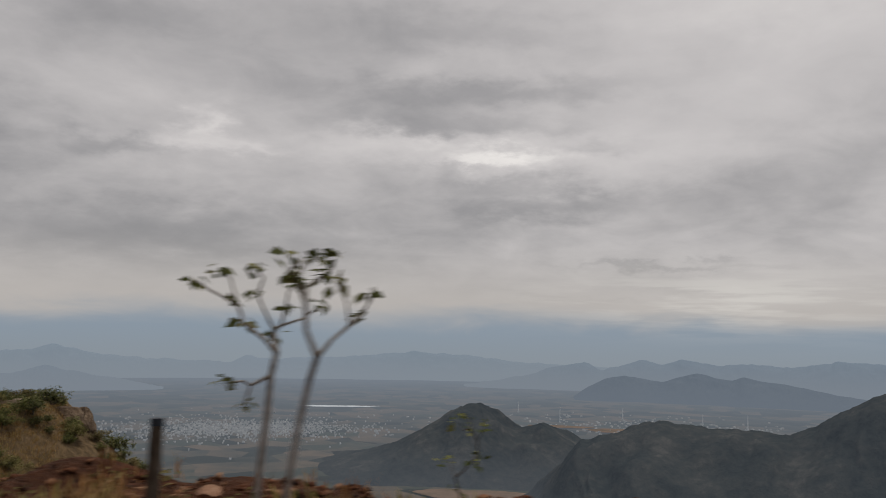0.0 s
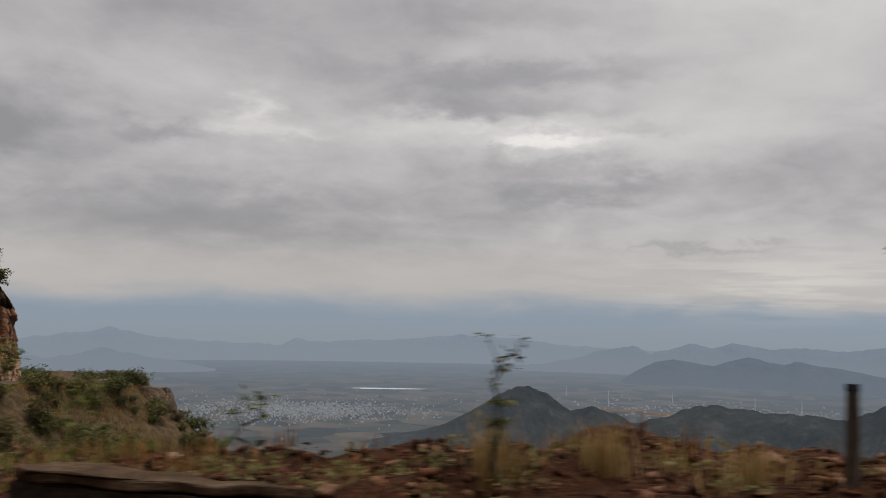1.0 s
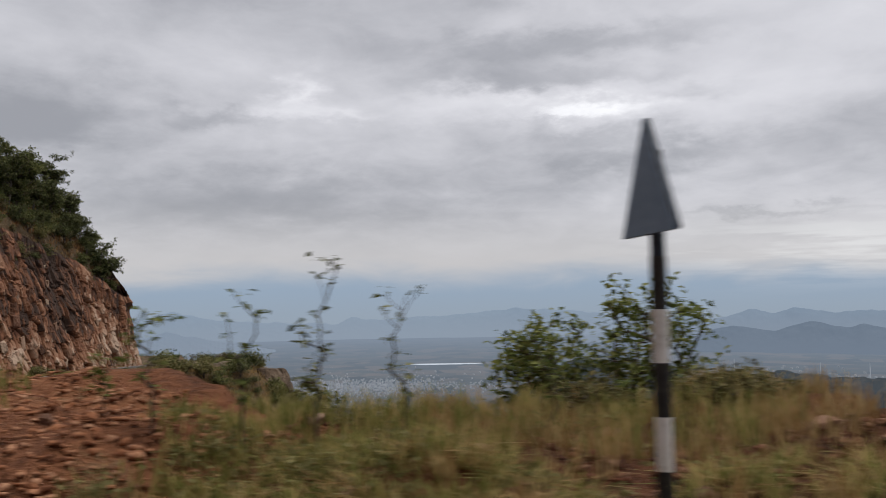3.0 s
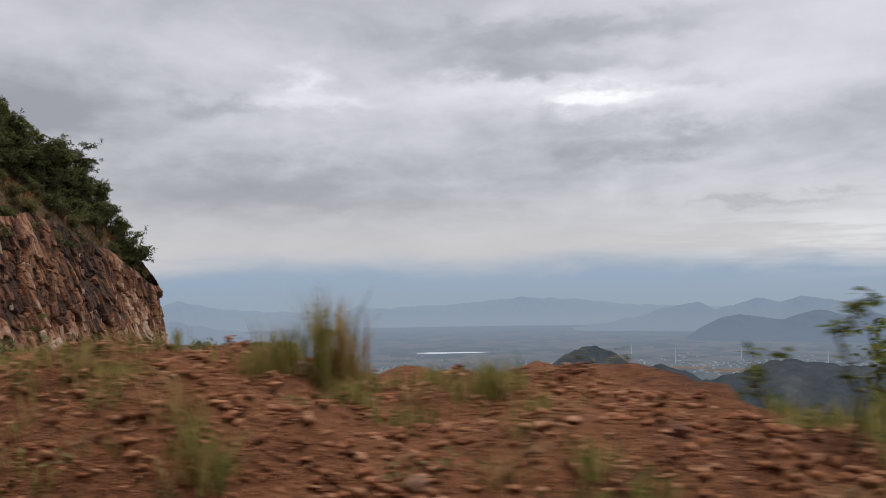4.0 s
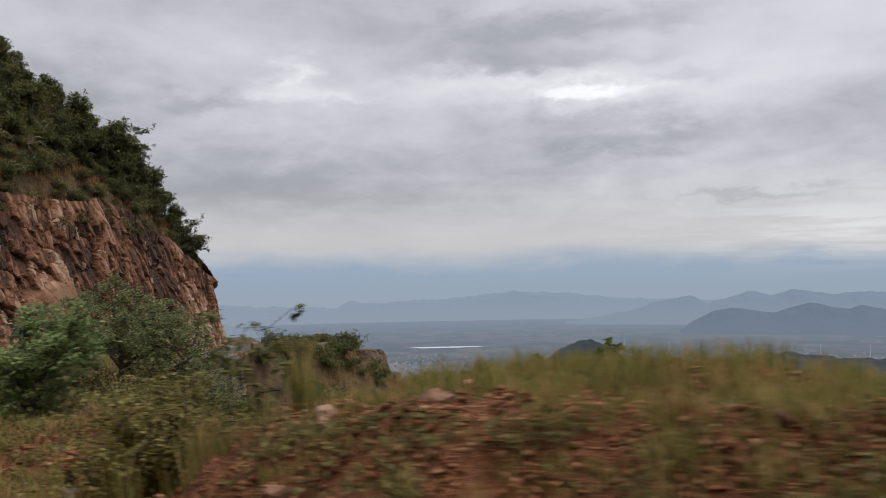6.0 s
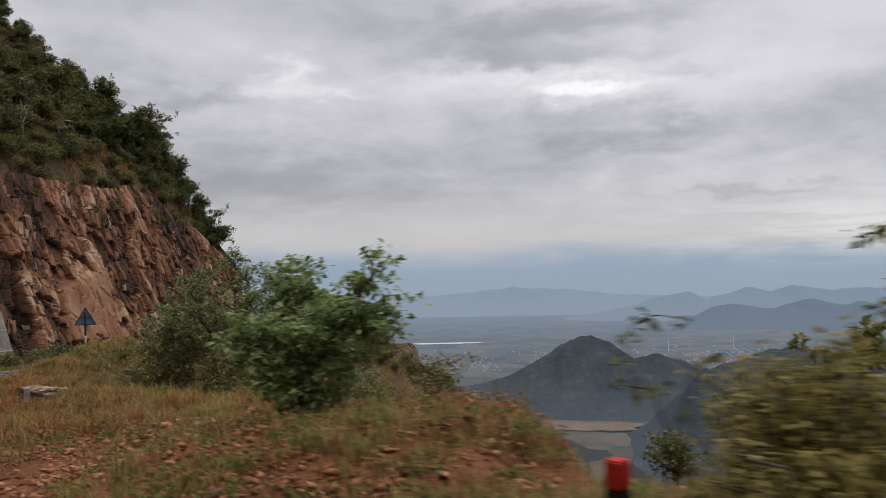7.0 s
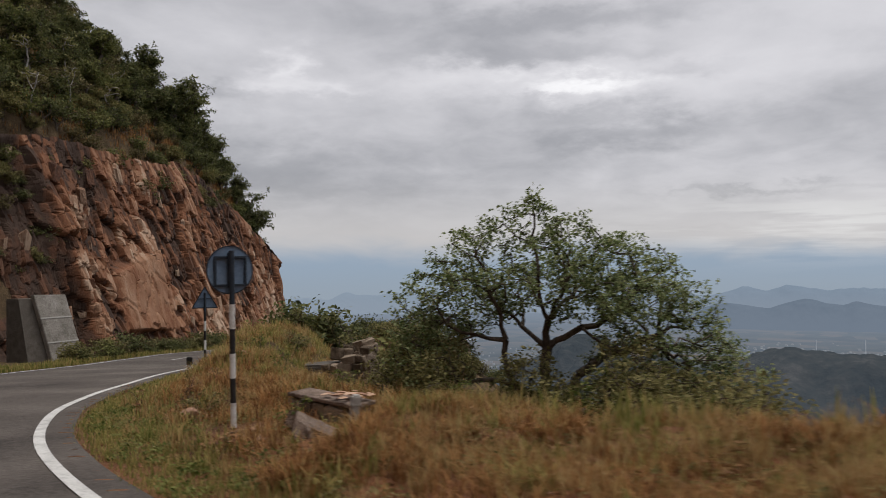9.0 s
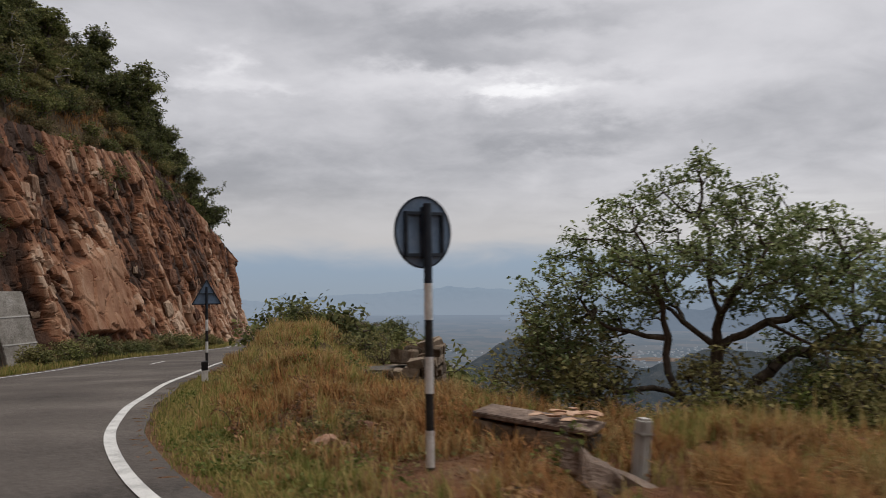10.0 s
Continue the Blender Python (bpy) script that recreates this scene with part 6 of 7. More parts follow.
for k, (x, y, top, tips, spread) in enumerate(((1.12, 4.85, 1.80, 22, 0.22), (0.62, 4.9, 1.62, 16, 0.2), (0.05, 4.8, 1.42, 16, 0.2), (1.7, 5.0, 1.68, 12, 0.25), (-0.35, 5.0, 1.2, 10, 0.15), (2.7, 5.2, 1.3, 12, 0.2),
                                               (10.7, 2.6, 1.7, 18, 0.16), (9.2, 3.1, 1.3, 10, 0.16), (14.5, 3.1, 1.45, 8, 0.2), (7.3, 2.9, 1.25, 12, 0.16), (6.5, 3.4, 1.3, 12, 0.16), (8.3, 2.75, 1.35, 10, 0.1),
                                               (-5.0, 6.6, 1.32, 4, 0.06), (-5.5, 6.9, 1.15, 4, 0.06), (-7.9, 7.6, 1.0, 8, 0.14), (5.2, 3.9, 1.45, 16, 0.2), (4.9, 3.3, 1.2, 10, 0.15))):
    weed(x, y, top, tips, spread, 300 + k, M_LEAF if k % 3 else M_LEAF_DARK, "thin wiry weed with small green leaves on the bank")
weed(-14.25, 12.0, 0.72, 40, 0.55, 340, M_LEAF_DARK, "airy leafy weed arching over the bank", leaves=10, size=0.085, sprig=0.07)
weed(-15.75, 12.2, 0.28, 10, 0.5, 341, M_LEAF_DARK, "airy leafy weed arching over the bank", leaves=8, size=0.08, sprig=0.06)

# the pair of bare-stemmed saplings with leaf rosettes at the tips
for k, (x, y, fork, tips) in enumerate((
        (13.28, 2.16, 1.70, [(-0.42, 0.0, 2.12), (-0.30, 0.1, 2.20), (-0.10, -0.05, 2.19), (-0.20, 0.05, 2.00), (-0.10, 0.1, 2.06), (-0.16, 0, 1.90), (0.06, 0.05, 1.98), (0.12, 0, 2.12), (0.0, 0.1, 1.86), (-0.22, -0.1, 1.58), (-0.14, 0.05, 1.45), (0.24, 0.05, 1.99)]),
        (13.50, 1.66, 1.70, [(-0.06, 0.1, 2.22), (0.02, -0.05, 2.24), (0.10, 0.05, 2.22), (-0.08, 0.0, 2.12), (0.06, 0.1, 2.15), (0.30, 0.0, 2.05), (0.24, 0.05, 1.95), (0.12, -0.05, 2.10), (-0.12, 0.05, 2.16)]))):
    zz = ground_z(x, y)
    plant("sapling", 60 + k, [(-0.04 - 0.13 * k, 0, -0.1), (-0.05 - 0.09 * k, 0, 0.3), (-0.01 - 0.03 * k, 0, fork - zz - 0.2), (0, 0, fork - zz)], None, 0, 8, 0.078, M_LEAF_DARK, bark=M_PALEBARK, reach=0.05,
          label="pale bare-stemmed sapling with leaf rosettes at its tips", category="sapling", seg=0.1, wander=0.1, tip=0.0048, pull=0.5, top_only=True, droop=0.5, targets=[(a, b, c + 0.08 - zz) for a, b, c in tips], at=stand(x, y, zz), trunk_name="stem", crown_name="leaves")


# ---------------------------------------------------------------- wood above the rock face
M_LEAF_WOOD = material("deep_green_leaves", [(0.04, 0.05, 0.019), (0.088, 0.1, 0.037), (0.175, 0.172, 0.07)], 1.0, 0.7, 0, 6, island=True, translucent=0.3, spec=0.15)
rng = np.random.default_rng(17)
M_SCRUB = material("dull_brown_green_scrub", [(0.07, 0.06, 0.026), (0.13, 0.11, 0.048), (0.21, 0.17, 0.085)], 1.0, 0.75, 0, 6, island=True, translucent=0.3, spec=0.12)
PROTO = []
for k in range(5):
    r = np.random.default_rng(100 + k)
    hh = 4.2 + 0.5 * k
    blobs = [((r.uniform(-1.1, 1.1), r.uniform(-1.1, 1.1), hh * r.uniform(0.42, 0.95)), (r.uniform(0.5, 1.2), r.uniform(0.5, 1.2), r.uniform(0.35, 0.75))) for _ in range(9)]
    PROTO.append(plant("tree", 200 + k, [(0, 0, -0.6), (0.1, 0, 0.5), (0.05, 0.1, 1.2), (0, 0, 1.8)], blobs, 150, 16, 0.27, (M_LEAF_WOOD, M_LEAF_DARK, M_LEAF_WOOD, M_LEAF_WOOD, M_LEAF_DARK)[k], reach=0.36,
                       label="dark green tree in the wood above the rock face", category="tree", group="trees above the rock face", seg=0.4, tip=0.012, shell=0.3, stray=0.16, at=pose(0, 0, -400)))
BIG = []
for k in range(3):
    r = np.random.default_rng(160 + k)
    blobs = [((r.uniform(-1.6, 1.6), r.uniform(-1.6, 1.6), 8.6 * r.uniform(0.45, 0.92)), (r.uniform(0.7, 1.5), r.uniform(0.7, 1.5), r.uniform(0.4, 0.85))) for _ in range(13)]
    BIG.append(plant("tree", 260 + k, [(0, 0, -0.8), (0.15, 0, 0.8), (0.1, 0.2, 2.0), (0, 0, 3.0)], blobs, 260, 18, 0.3, (M_LEAF_WOOD, M_LEAF_DARK, M_LEAF_WOOD)[k], reach=0.4, label="tall dark green tree on the brink of the rock face",
                     category="tree", group="trees above the rock face", seg=0.5, tip=0.013, shell=0.35, stray=0.16, at=pose(0, 0, -400)))
SCRUB = []
for k in range(4):
    r = np.random.default_rng(130 + k)
    blobs = [((r.uniform(-0.5, 0.5), r.uniform(-0.5, 0.5), 0.6 + r.uniform(0, 0.6)), (r.uniform(0.5, 0.9), r.uniform(0.5, 0.9), r.uniform(0.35, 0.6))) for _ in range(4)]
    SCRUB.append(plant("shrub", 230 + k, [(0, 0, -0.4), (0.02, 0, 0.2)], blobs, 70, 20, 0.15, (M_LEAF_DARK, M_LEAF_OLIVE, M_LEAF_WOOD, M_SCRUB)[k], reach=0.26, label="scrubby bush on the hillside above the rock face", category="shrub",
                       group="bushes on the hillside", seg=0.25, tip=0.008, shell=0.4, at=pose(0, 0, -400)))


def place(proto, x, y, scale, yaw, dz=0.0):
    """Sets the first use of a prototype itself, then copies of it."""
    m = pose(x, y, ground_z(x, y) + dz, 0, 0, yaw) @ Matrix.Diagonal((scale, scale, scale, 1))
    if proto.matrix_basis.translation.z < -300:
        proto.matrix_basis = m
        return proto
    c = copy_thing(proto, pose(x, y, ground_z(x, y) + dz, 0, 0, yaw))
    c.scale = (scale, scale, scale)
    return c


def hill_spots(n, x0, x1, y0, y1, gap, margin):
    """Places on the hillside behind the rock face's brink, kept apart."""
    out = []
    for _ in range(n * 40):
        if len(out) == n:
            break
        x, y = rng.uniform(x0, x1), rng.uniform(y0, y1)
        f = -float(signed([x], [y], FOOT_S)[0][0])
        if f < margin or any((x - a) ** 2 + (y - b) ** 2 < gap ** 2 for a, b in out):
            continue
        out.append((x, y))
    return out


for k, (x, y, s_) in enumerate(((-46.7, 118.3, 1.0), (-50.5, 103.0, 0.98), (-52.5, 96.0, 0.86), (-49.2, 117.0, 0.62), (-51.8, 119.0, 0.7), (-50.4, 110.5, 0.8), (-54.6, 118.0, 0.95), (-57.5, 121.0, 0.9), (-47.4, 115.0, 0.6), (-50.3, 99.3, 0.98))):
    place(BIG[k % 3], x, y, s_, 67 * k, -2.6 if k == 0 else -0.3)
brink = [(-45.2, 117.0, 0.5), (-46.3, 116.6, 0.85), (-45.6, 118.6, 0.75), (-48.2, 119.5, 0.8), (-50.6, 116.0, 1.0), (-53.0, 117.0, 0.9), (-56.2, 119.0, 0.9), (-60.5, 120.0, 0.9), (-46.6, 112.0, 0.6),
         (-48.0, 109.0, 0.8), (-49.0, 113.0, 0.9), (-48.4, 104.0, 0.8), (-50.2, 101.0, 0.9), (-52.2, 106.5, 1.0), (-50.6, 94.0, 0.8), (-53.0, 97.0, 1.0)]
for k, (x, y, s_) in enumerate(brink):
    place(PROTO[(k * 3) % 5], x, y, s_, 73 * k, -0.3)
for k, (x, y) in enumerate(hill_spots(120, -70, -46, 56, 119, 2.2, 9.0)):
    place(PROTO[k % 5], x, y, rng.uniform(0.7, 1.1) * (0.68 if x < -55 and y < 113 else 1.0), rng.uniform(0, 360), -0.2)
for k, (x, y) in enumerate(hill_spots(80, -56, -41, 58, 122, 1.6, 5.2)):
    place(SCRUB[k % 4], x, y, rng.uniform(0.7, 1.4), rng.uniform(0, 360), -0.15)


def joined_scrub(name, spots, label):
    """Undergrowth too thick to count: many bushes in one mesh."""
    mats = [M_BARK, M_LEAF_DARK, M_LEAF_OLIVE, M_LEAF_WOOD, M_SCRUB]
    Vs, Fs, Ms, n = [], [], [], 0
    src = []
    for s in SCRUB:
        parts = []
        for ch in s.children:
            me = ch.data
            v = np.empty(len(me.vertices) * 3, dtype=np.float32)
            me.vertices.foreach_get("co", v)
            f = np.empty(len(me.loops), dtype=np.int32)
            me.loops.foreach_get("vertex_index", f)
            parts.append((v.reshape(-1, 3), f.reshape(-1, 4), mats.index(me.materials[0])))
        src.append(parts)
    for k, (x, y, scale) in enumerate(spots):
        a = 2.4 * k
        c, s_ = math.cos(a), math.sin(a)
        z = ground_z(x, y) - 0.15
        for v, f, m in src[k % 4]:
            Vs.append(np.stack([x + scale * (v[:, 0] * c - v[:, 1] * s_), y + scale * (v[:, 0] * s_ + v[:, 1] * c), z + scale * v[:, 2]], 1))
            Fs.append(f + n)
            Ms.append(np.full(len(f), m))
            n += len(v)
    me = tri_mesh(name, np.concatenate(Vs), np.concatenate(Fs), mats[0])
    for m in mats[1:]:
        me.materials.append(m)
    me.polygons.foreach_set("material_index", np.concatenate(Ms).astype(np.int32))
    tagged(part(name, me, None), label, "undergrowth", kind="stuff")


joined_scrub("undergrowth", [(x, y, rng.uniform(0.6, 1.4)) for x, y in hill_spots(330, -64, -41, 52, 122, 1.0, 5.0)], "thick scrubby undergrowth on the hillside above the rock face")
slope = []
for k in range(420):
    x, y = rng.uniform(-33, -10), rng.uniform(42, 122)
    if (7.5 if 54 < y < 86 else 2.2) < float(signed([x], [y], EDGE_S)[0][0]) < 24:
        slope.append((x, y, rng.uniform(0.6, 1.7)))
joined_scrub("undergrowth", slope[:170], "olive scrub covering the slope below the road and the spur")
foot = []
for k in range(70):
    t = rng.uniform(run_at(-36, 54), run_at(-33, 104))
    e = EDGE_S[int(np.searchsorted(EDGE_T, t))]
    x = e[0] - ROAD_WIDTH - rng.uniform(1.0, 2.6)
    if float(signed([x], [e[1]], FOOT_S)[0][0]) > 0.2:
        foot.append((x, e[1], rng.uniform(0.35, 0.9)))
hang = []
for k in range(60):
    y = rng.uniform(54, 69)
    i = int(np.abs(FOOT_S[:, 1] - y).argmin())
    hang.append((FOOT_S[i, 0] - rng.uniform(2.6, 5.2), y, rng.uniform(0.45, 0.85)))
joined_scrub("undergrowth", hang, "scrub hanging over the near end of the rock face")
joined_scrub("undergrowth", foot, "low scrub along the foot of the rock face")


for k, (x, y, tall) in enumerate(((-51.0, 76.0, 3.6), (-52.2, 71.5, 4.2), (-50.2, 82.0, 3.2), (-53.0, 66.0, 4.0), (-51.5, 87.0, 3.8), (-50.6, 69.0, 3.0), (-52.8, 79.5, 4.4))):
    r = np.random.default_rng(500 + k)
    plant("tree", 500 + k, [(0, 0, -0.5), (0.1, 0, tall * 0.35), (r.uniform(-0.3, 0.3), 0.1, tall * 0.6)], [((0.1, 0, tall * 0.9), (0.9, 0.9, 0.6))], 14, 10, 0.2, M_LEAF_OLIVE, bark=M_PALEBARK, wander=0.04, reach=0.3,
          label="thin pale-barked tree almost bare of leaves on the hillside", category="tree", group="bare trees on the hillside", seg=0.4, tip=0.014, at=stand(x, y))


# ---------------------------------------------------------------- split blocks standing proud of the rock face
def rock_blocks(count):
    r = np.random.default_rng(91)
    shapes = []
    for k in range(8):
        bm = bmesh.new()
        bmesh.ops.create_cube(bm, size=1)
        for v in bm.verts:
            v.co += Vector(r.normal(0, 0.11, 3))
        bmesh.ops.bevel(bm, geom=bm.edges[:], offset=0.06, segments=1, affect="EDGES")
        me = bpy.data.meshes.new("rock_block")
        bm.to_mesh(me)
        bm.free()
        me.materials.append(M_BLOCK)
        shapes.append(me)
    rows, cols = CLIFF_P.shape[:2]
    made = 0
    while made < count:
        i, j = int(r.integers(4, rows - 14)), int(r.integers(4, cols - 60))
        p = CLIFF_P[i, j]
        if p[1] < 54 or (69 < p[1] < 79 and p[2] < 3):
            continue
        du, dv = CLIFF_P[i, min(j + 3, cols - 1)] - CLIFF_P[i, j - 3], CLIFF_P[i + 3, j] - CLIFF_P[i - 3, j]
        yaw = math.degrees(math.atan2(du[1], du[0]))
        s = 0.3 + 0.5 * r.random() ** 2
        ob = new("rock_block", shapes[made % 8])
        ob.parent = cliff
        ob.matrix_basis = pose(p[0], p[1], p[2], r.uniform(-18, 8), r.uniform(-14, 14), yaw + r.uniform(-12, 12)) @ Matrix.Diagonal((s * r.uniform(0.7, 1.2), s * 0.55, s * r.uniform(1.0, 2.2), 1))
        made += 1


rock_blocks(150)


# ---------------------------------------------------------------- knoll on the spur
def knoll():
    s = new("rock_outcrop")
    tagged(s, "flat-topped dark brown rock outcrop at the end of the spur", "rock outcrop")
    r = np.random.default_rng(31)
    for k, (dx, dy, sx, sy, sz) in enumerate(((0, 0, 5.0, 5, 6.5), (-2.4, 0.5, 3.6, 4, 5.4), (2.0, 0.6, 3.6, 4.4, 7.0), (0.8, -1.8, 4, 3, 5.6), (-4.6, 1.0, 3.6, 3, 4.4))):
        bm = bm_rock(r, 3, 1.0, 0.2)
        for v in bm.verts:
            low_part = max(0.0, 0.25 - v.co.z)
            v.co = Vector((v.co.x * sx * (1 + 0.8 * low_part), v.co.y * sy * (1 + 0.8 * low_part), min(v.co.z, 0.3 + 0.03 * noise.noise(v.co * 5)) * sz))
        part("boulder", bm, M_OUTCROP, s).location = (dx, dy, -0.32 * sz + r.uniform(-0.35, 0.05))
    s.matrix_basis = pose(-22.6, 115.0, -9.2, 0, 0, 8)


knoll()
low = new("boundary_wall")
tagged(low, "low pale stone wall along the spur leading to the outcrop", "boundary wall")
for k in range(7):
    part("wall_segment", stone_block(np.random.default_rng(k), 2.1, 0.5, 1.1), M_MASONRY, low).matrix_basis = pose(-33.5 + k * 1.05, 102.5 + k * 1.6, ground_z(-33.5 + k * 1.05, 102.5 + k * 1.6) + 0.4, 0, 0, 57)


# ---------------------------------------------------------------- loose stones, rubble and grass
rng = np.random.default_rng(40)
spots = [(-12.6, 10.4, 0.32), (-13.4, 10.6, 0.2), (-16.9, 13.0, 0.28), (-18.9, 14.4, 0.26), (-17.9, 13.6, 0.2), (5.0, 2.4, 0.2), (4.6, 2.3, 0.16), (-2.2, 4.9, 0.14), (1.4, 3.5, 0.18), (-9.3, 6.9, 0.16), (-26.3, 23.7, 0.16),
         (-27.85, 26.3, 0.3), (-27.65, 26.55, 0.18), (-26.6, 24.6, 0.15), (-27.45, 27.3, 0.3), (-28.05, 26.5, 0.13), (-28.2, 29.4, 0.2), (-28.6, 33.0, 0.3), (-28.9, 30.6, 0.2), (-29.7, 26.4, 0.14)]
for k, (x, y, s_) in enumerate(spots):
    rock(x, y, s_, 50 + k, "pale rough stone lying in the grass" if x < -15 else "rough red-brown stone lying on the bank")
P = beside(rng, (14.5, 2), (-24, 19), 1.3, 4.2, 70)
for k, p in enumerate(P):
    rock(p[0], p[1], 0.07 + 0.16 * rng.random() ** 2, 100 + k)
rubble("rubble", rng, clumped(rng, beside(rng, (16.5, 2), (0.5, 5), 0.9, 4.0, 15000), 0.5, -0.5, 3), 0.016, 0.11, "broken dark brown stones and clods on the spoil bank", M_RUBBLE_DARK)
rubble("rubble", rng, clumped(rng, beside(rng, (0.5, 5), (-14.2, 11), 0.8, 4.0, 30000), 0.5, -0.75, 7), 0.014, 0.085, "broken red-brown stones and clods on the spoil bank")
rubble("rubble", rng, clumped(rng, beside(rng, (1.5, 5), (-14.2, 11), 1.0, 3.8, 6500), 0.9, -0.05, 77), 0.03, 0.085, "larger red clods and broken stones in the spoil bank")
rubble("rubble", rng, clumped(rng, beside(rng, (-14.2, 11), (-25, 20), 0.8, 3.4, 14000), 0.6, -0.35, 9), 0.016, 0.12, "broken red-brown stones and clods on the verge")
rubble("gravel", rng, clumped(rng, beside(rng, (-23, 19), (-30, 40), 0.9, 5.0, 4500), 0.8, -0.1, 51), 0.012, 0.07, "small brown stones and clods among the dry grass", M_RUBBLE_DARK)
rubble("gravel", rng, beside(rng, (-24, 18), (-31, 34), 0.3, 1.0, 1400), 0.012, 0.05, "loose gravel along the edge of the asphalt")

rubble("rubble", rng, clumped(rng, beside(rng, (-18.5, 15), (-22.5, 18.8), 2.6, 5.4, 4500), 0.6, -0.25, 71), 0.02, 0.13, "broken red-brown stones and clods on the edge of the drop")
blades("grass", rng, clumped(rng, beside(rng, (14.5, 2), (5, 3), 2.5, 5.0, 420), 0.7, 0.2, 2), 0.2, M_TANGLE, "dry brown grass tufts on the spoil bank")
blades("grass", rng, clumped(rng, beside(rng, (14.5, 2), (5, 3), 2.6, 6.0, 380), 0.7, 0.2, 6), 0.18, M_GREENGRASS, "green grass tufts on the spoil bank")
blades("grass", rng, beside(rng, (3.8, 3), (0.3, 4), 3.4, 6.0, 240), 0.34, M_GREENGRASS, "yellow-green grass behind the bank")
blades("grass", rng, beside(rng, (4.8, 3), (1.2, 4), 2.8, 6.8, 380), 0.26, M_DRYGRASS, "dry grass behind the bank")
blades("grass", rng, clumped(rng, beside(rng, (2.2, 4), (-0.2, 5), 1.3, 5.5, 900), 0.6, -0.05, 4), 0.2, M_GREENGRASS, "olive grass on the bank")
blades("grass", rng, clumped(rng, beside(rng, (-0.6, 5), (-9, 8), 1.0, 4.6, 1500), 0.6, 0.25, 8), 0.18, M_GREENGRASS, "patchy olive grass on the spoil bank")
blades("grass", rng, clumped(rng, beside(rng, (-5.8, 6), (-11, 9), 0.9, 2.4, 600), 0.6, 0.22, 12), 0.2, M_GREENGRASS, "weedy green grass at the foot of the bank")
blades("grass", rng, beside(rng, (-8.5, 7.5), (-14.0, 11), 2.8, 6.0, 1900), 0.25, M_GREENGRASS, "green grass along the top of the bank")
blades("grass", rng, clumped(rng, beside(rng, (-14, 11), (-24, 20), 1.8, 5.8, 900), 0.5, 0.15, 14), 0.2, M_DRYGRASS, "dry orange-brown grass on the verge")
blades("grass", rng, beside(rng, (-19.0, 14.5), (-24, 20), 2.6, 5.8, 500), 0.18, M_DRYGRASS, "dry orange-brown grass along the edge of the drop")
blades("grass", rng, beside(rng, (-24.5, 18.5), (-32.5, 44), 0.3, 1.3, 2200), 0.13, M_GREENGRASS, "short green grass creeping over the edge of the asphalt", width=0.005)
blades("grass", rng, clumped(rng, beside(rng, (-14, 11), (-24, 20), 2.4, 6.5, 2000), 0.5, -0.05, 16), 0.18, M_GREENGRASS, "green grass on the verge")
blades("grass", rng, clumped(rng, beside(rng, (-23, 19), (-31, 46), 0.7, 5.4, 5200), 0.7, 0.1, 18), 0.15, M_DRYGRASS, "dry golden-brown grass on the verge round the sign", lean=1.1, width=0.0045, spread=0.09)
blades("grass", rng, clumped(rng, beside(rng, (-23, 19), (-31, 46), 0.45, 4.8, 6400), 0.6, 0.0, 20), 0.14, M_GREENGRASS, "short green grass on the verge round the sign", lean=1.1, width=0.005, spread=0.09)
blades("grass", rng, clumped(rng, beside(rng, (-28.5, 33), (-31, 56), 1.2, 6.5, 2200), 0.4, -0.1, 22), 0.2, M_DRYGRASS, "dry grass on the mound beside the road", width=0.006, lean=0.9)
blades("grass", rng, clumped(rng, beside(rng, (-28.5, 33), (-31, 52), 1.0, 6.0, 2200), 0.7, 0.05, 24), 0.24, M_TANGLE, "withered brown stalks on the mound beside the road", width=0.006, lean=0.9)
blades("grass", rng, beside(rng, (-31, 52), (-30, 86), 0.1, 0.9, 800), 0.5, M_DRYGRASS, "dry grass along the top of the retaining wall", width=0.012)
blades("grass", rng, beside(rng, (-38, 40), (-30, 97), -8.6, -6.3, 1500), 0.35, M_GREENGRASS, "grass strip between the road and the rock face", width=0.012)
blades("grass", rng, beside(rng, (-29, 89), (-27, 118), 0.3, 14.0, 2600), 0.55, M_DRYGRASS, "dry grass on the spur", width=0.016, spread=0.2)
HX, HY = rng.uniform(-58, -41, 11000), rng.uniform(54, 122, 11000)
inner = -signed(HX, HY, FOOT_S)[0]
ok = (inner > 1.5) & (height(HX, HY) > above_cut(HX, HY, inner) - 0.9)
HP = np.stack([HX, HY, height(HX, HY)], 1)[ok]
blades("grass", rng, HP[::2], 0.55, M_TANGLE, "dry grass on the steep hillside above the rock face", width=0.02, spread=0.25)
fringe = inner[ok] < 5.0
blades("grass", rng, HP[fringe], 0.5, M_DRYGRASS, "pale dry grass fringe along the brink of the rock face", width=0.018, spread=0.22)
SX, SY = rng.uniform(-32, -2, 5000), rng.uniform(16, 95, 5000)
su = signed(SX, SY, EDGE_S)[0]
SP = np.stack([SX, SY, height(SX, SY)], 1)[(su > 5) & (su < 22)]
blades("grass", rng, SP, 0.45, M_GREENGRASS, "rough grass on the slope below the road", width=0.014, spread=0.2)

blades("grass", rng, clumped(rng, beside(rng, (-22.5, 18.5), (-28.5, 33), 2.0, 6.2, 3000), 0.8, 0.15, 61), 0.32, M_DRYGRASS, "tall tangled dry grass along the edge of the drop", lean=0.55, width=0.005, spread=0.1)
blades("grass", rng, clumped(rng, beside(rng, (-22, 18), (-28.5, 33), 1.2, 6.2, 3600), 0.8, 0.12, 67), 0.28, M_TANGLE, "withered brown stalks on the verge", lean=0.8, width=0.005, spread=0.1)
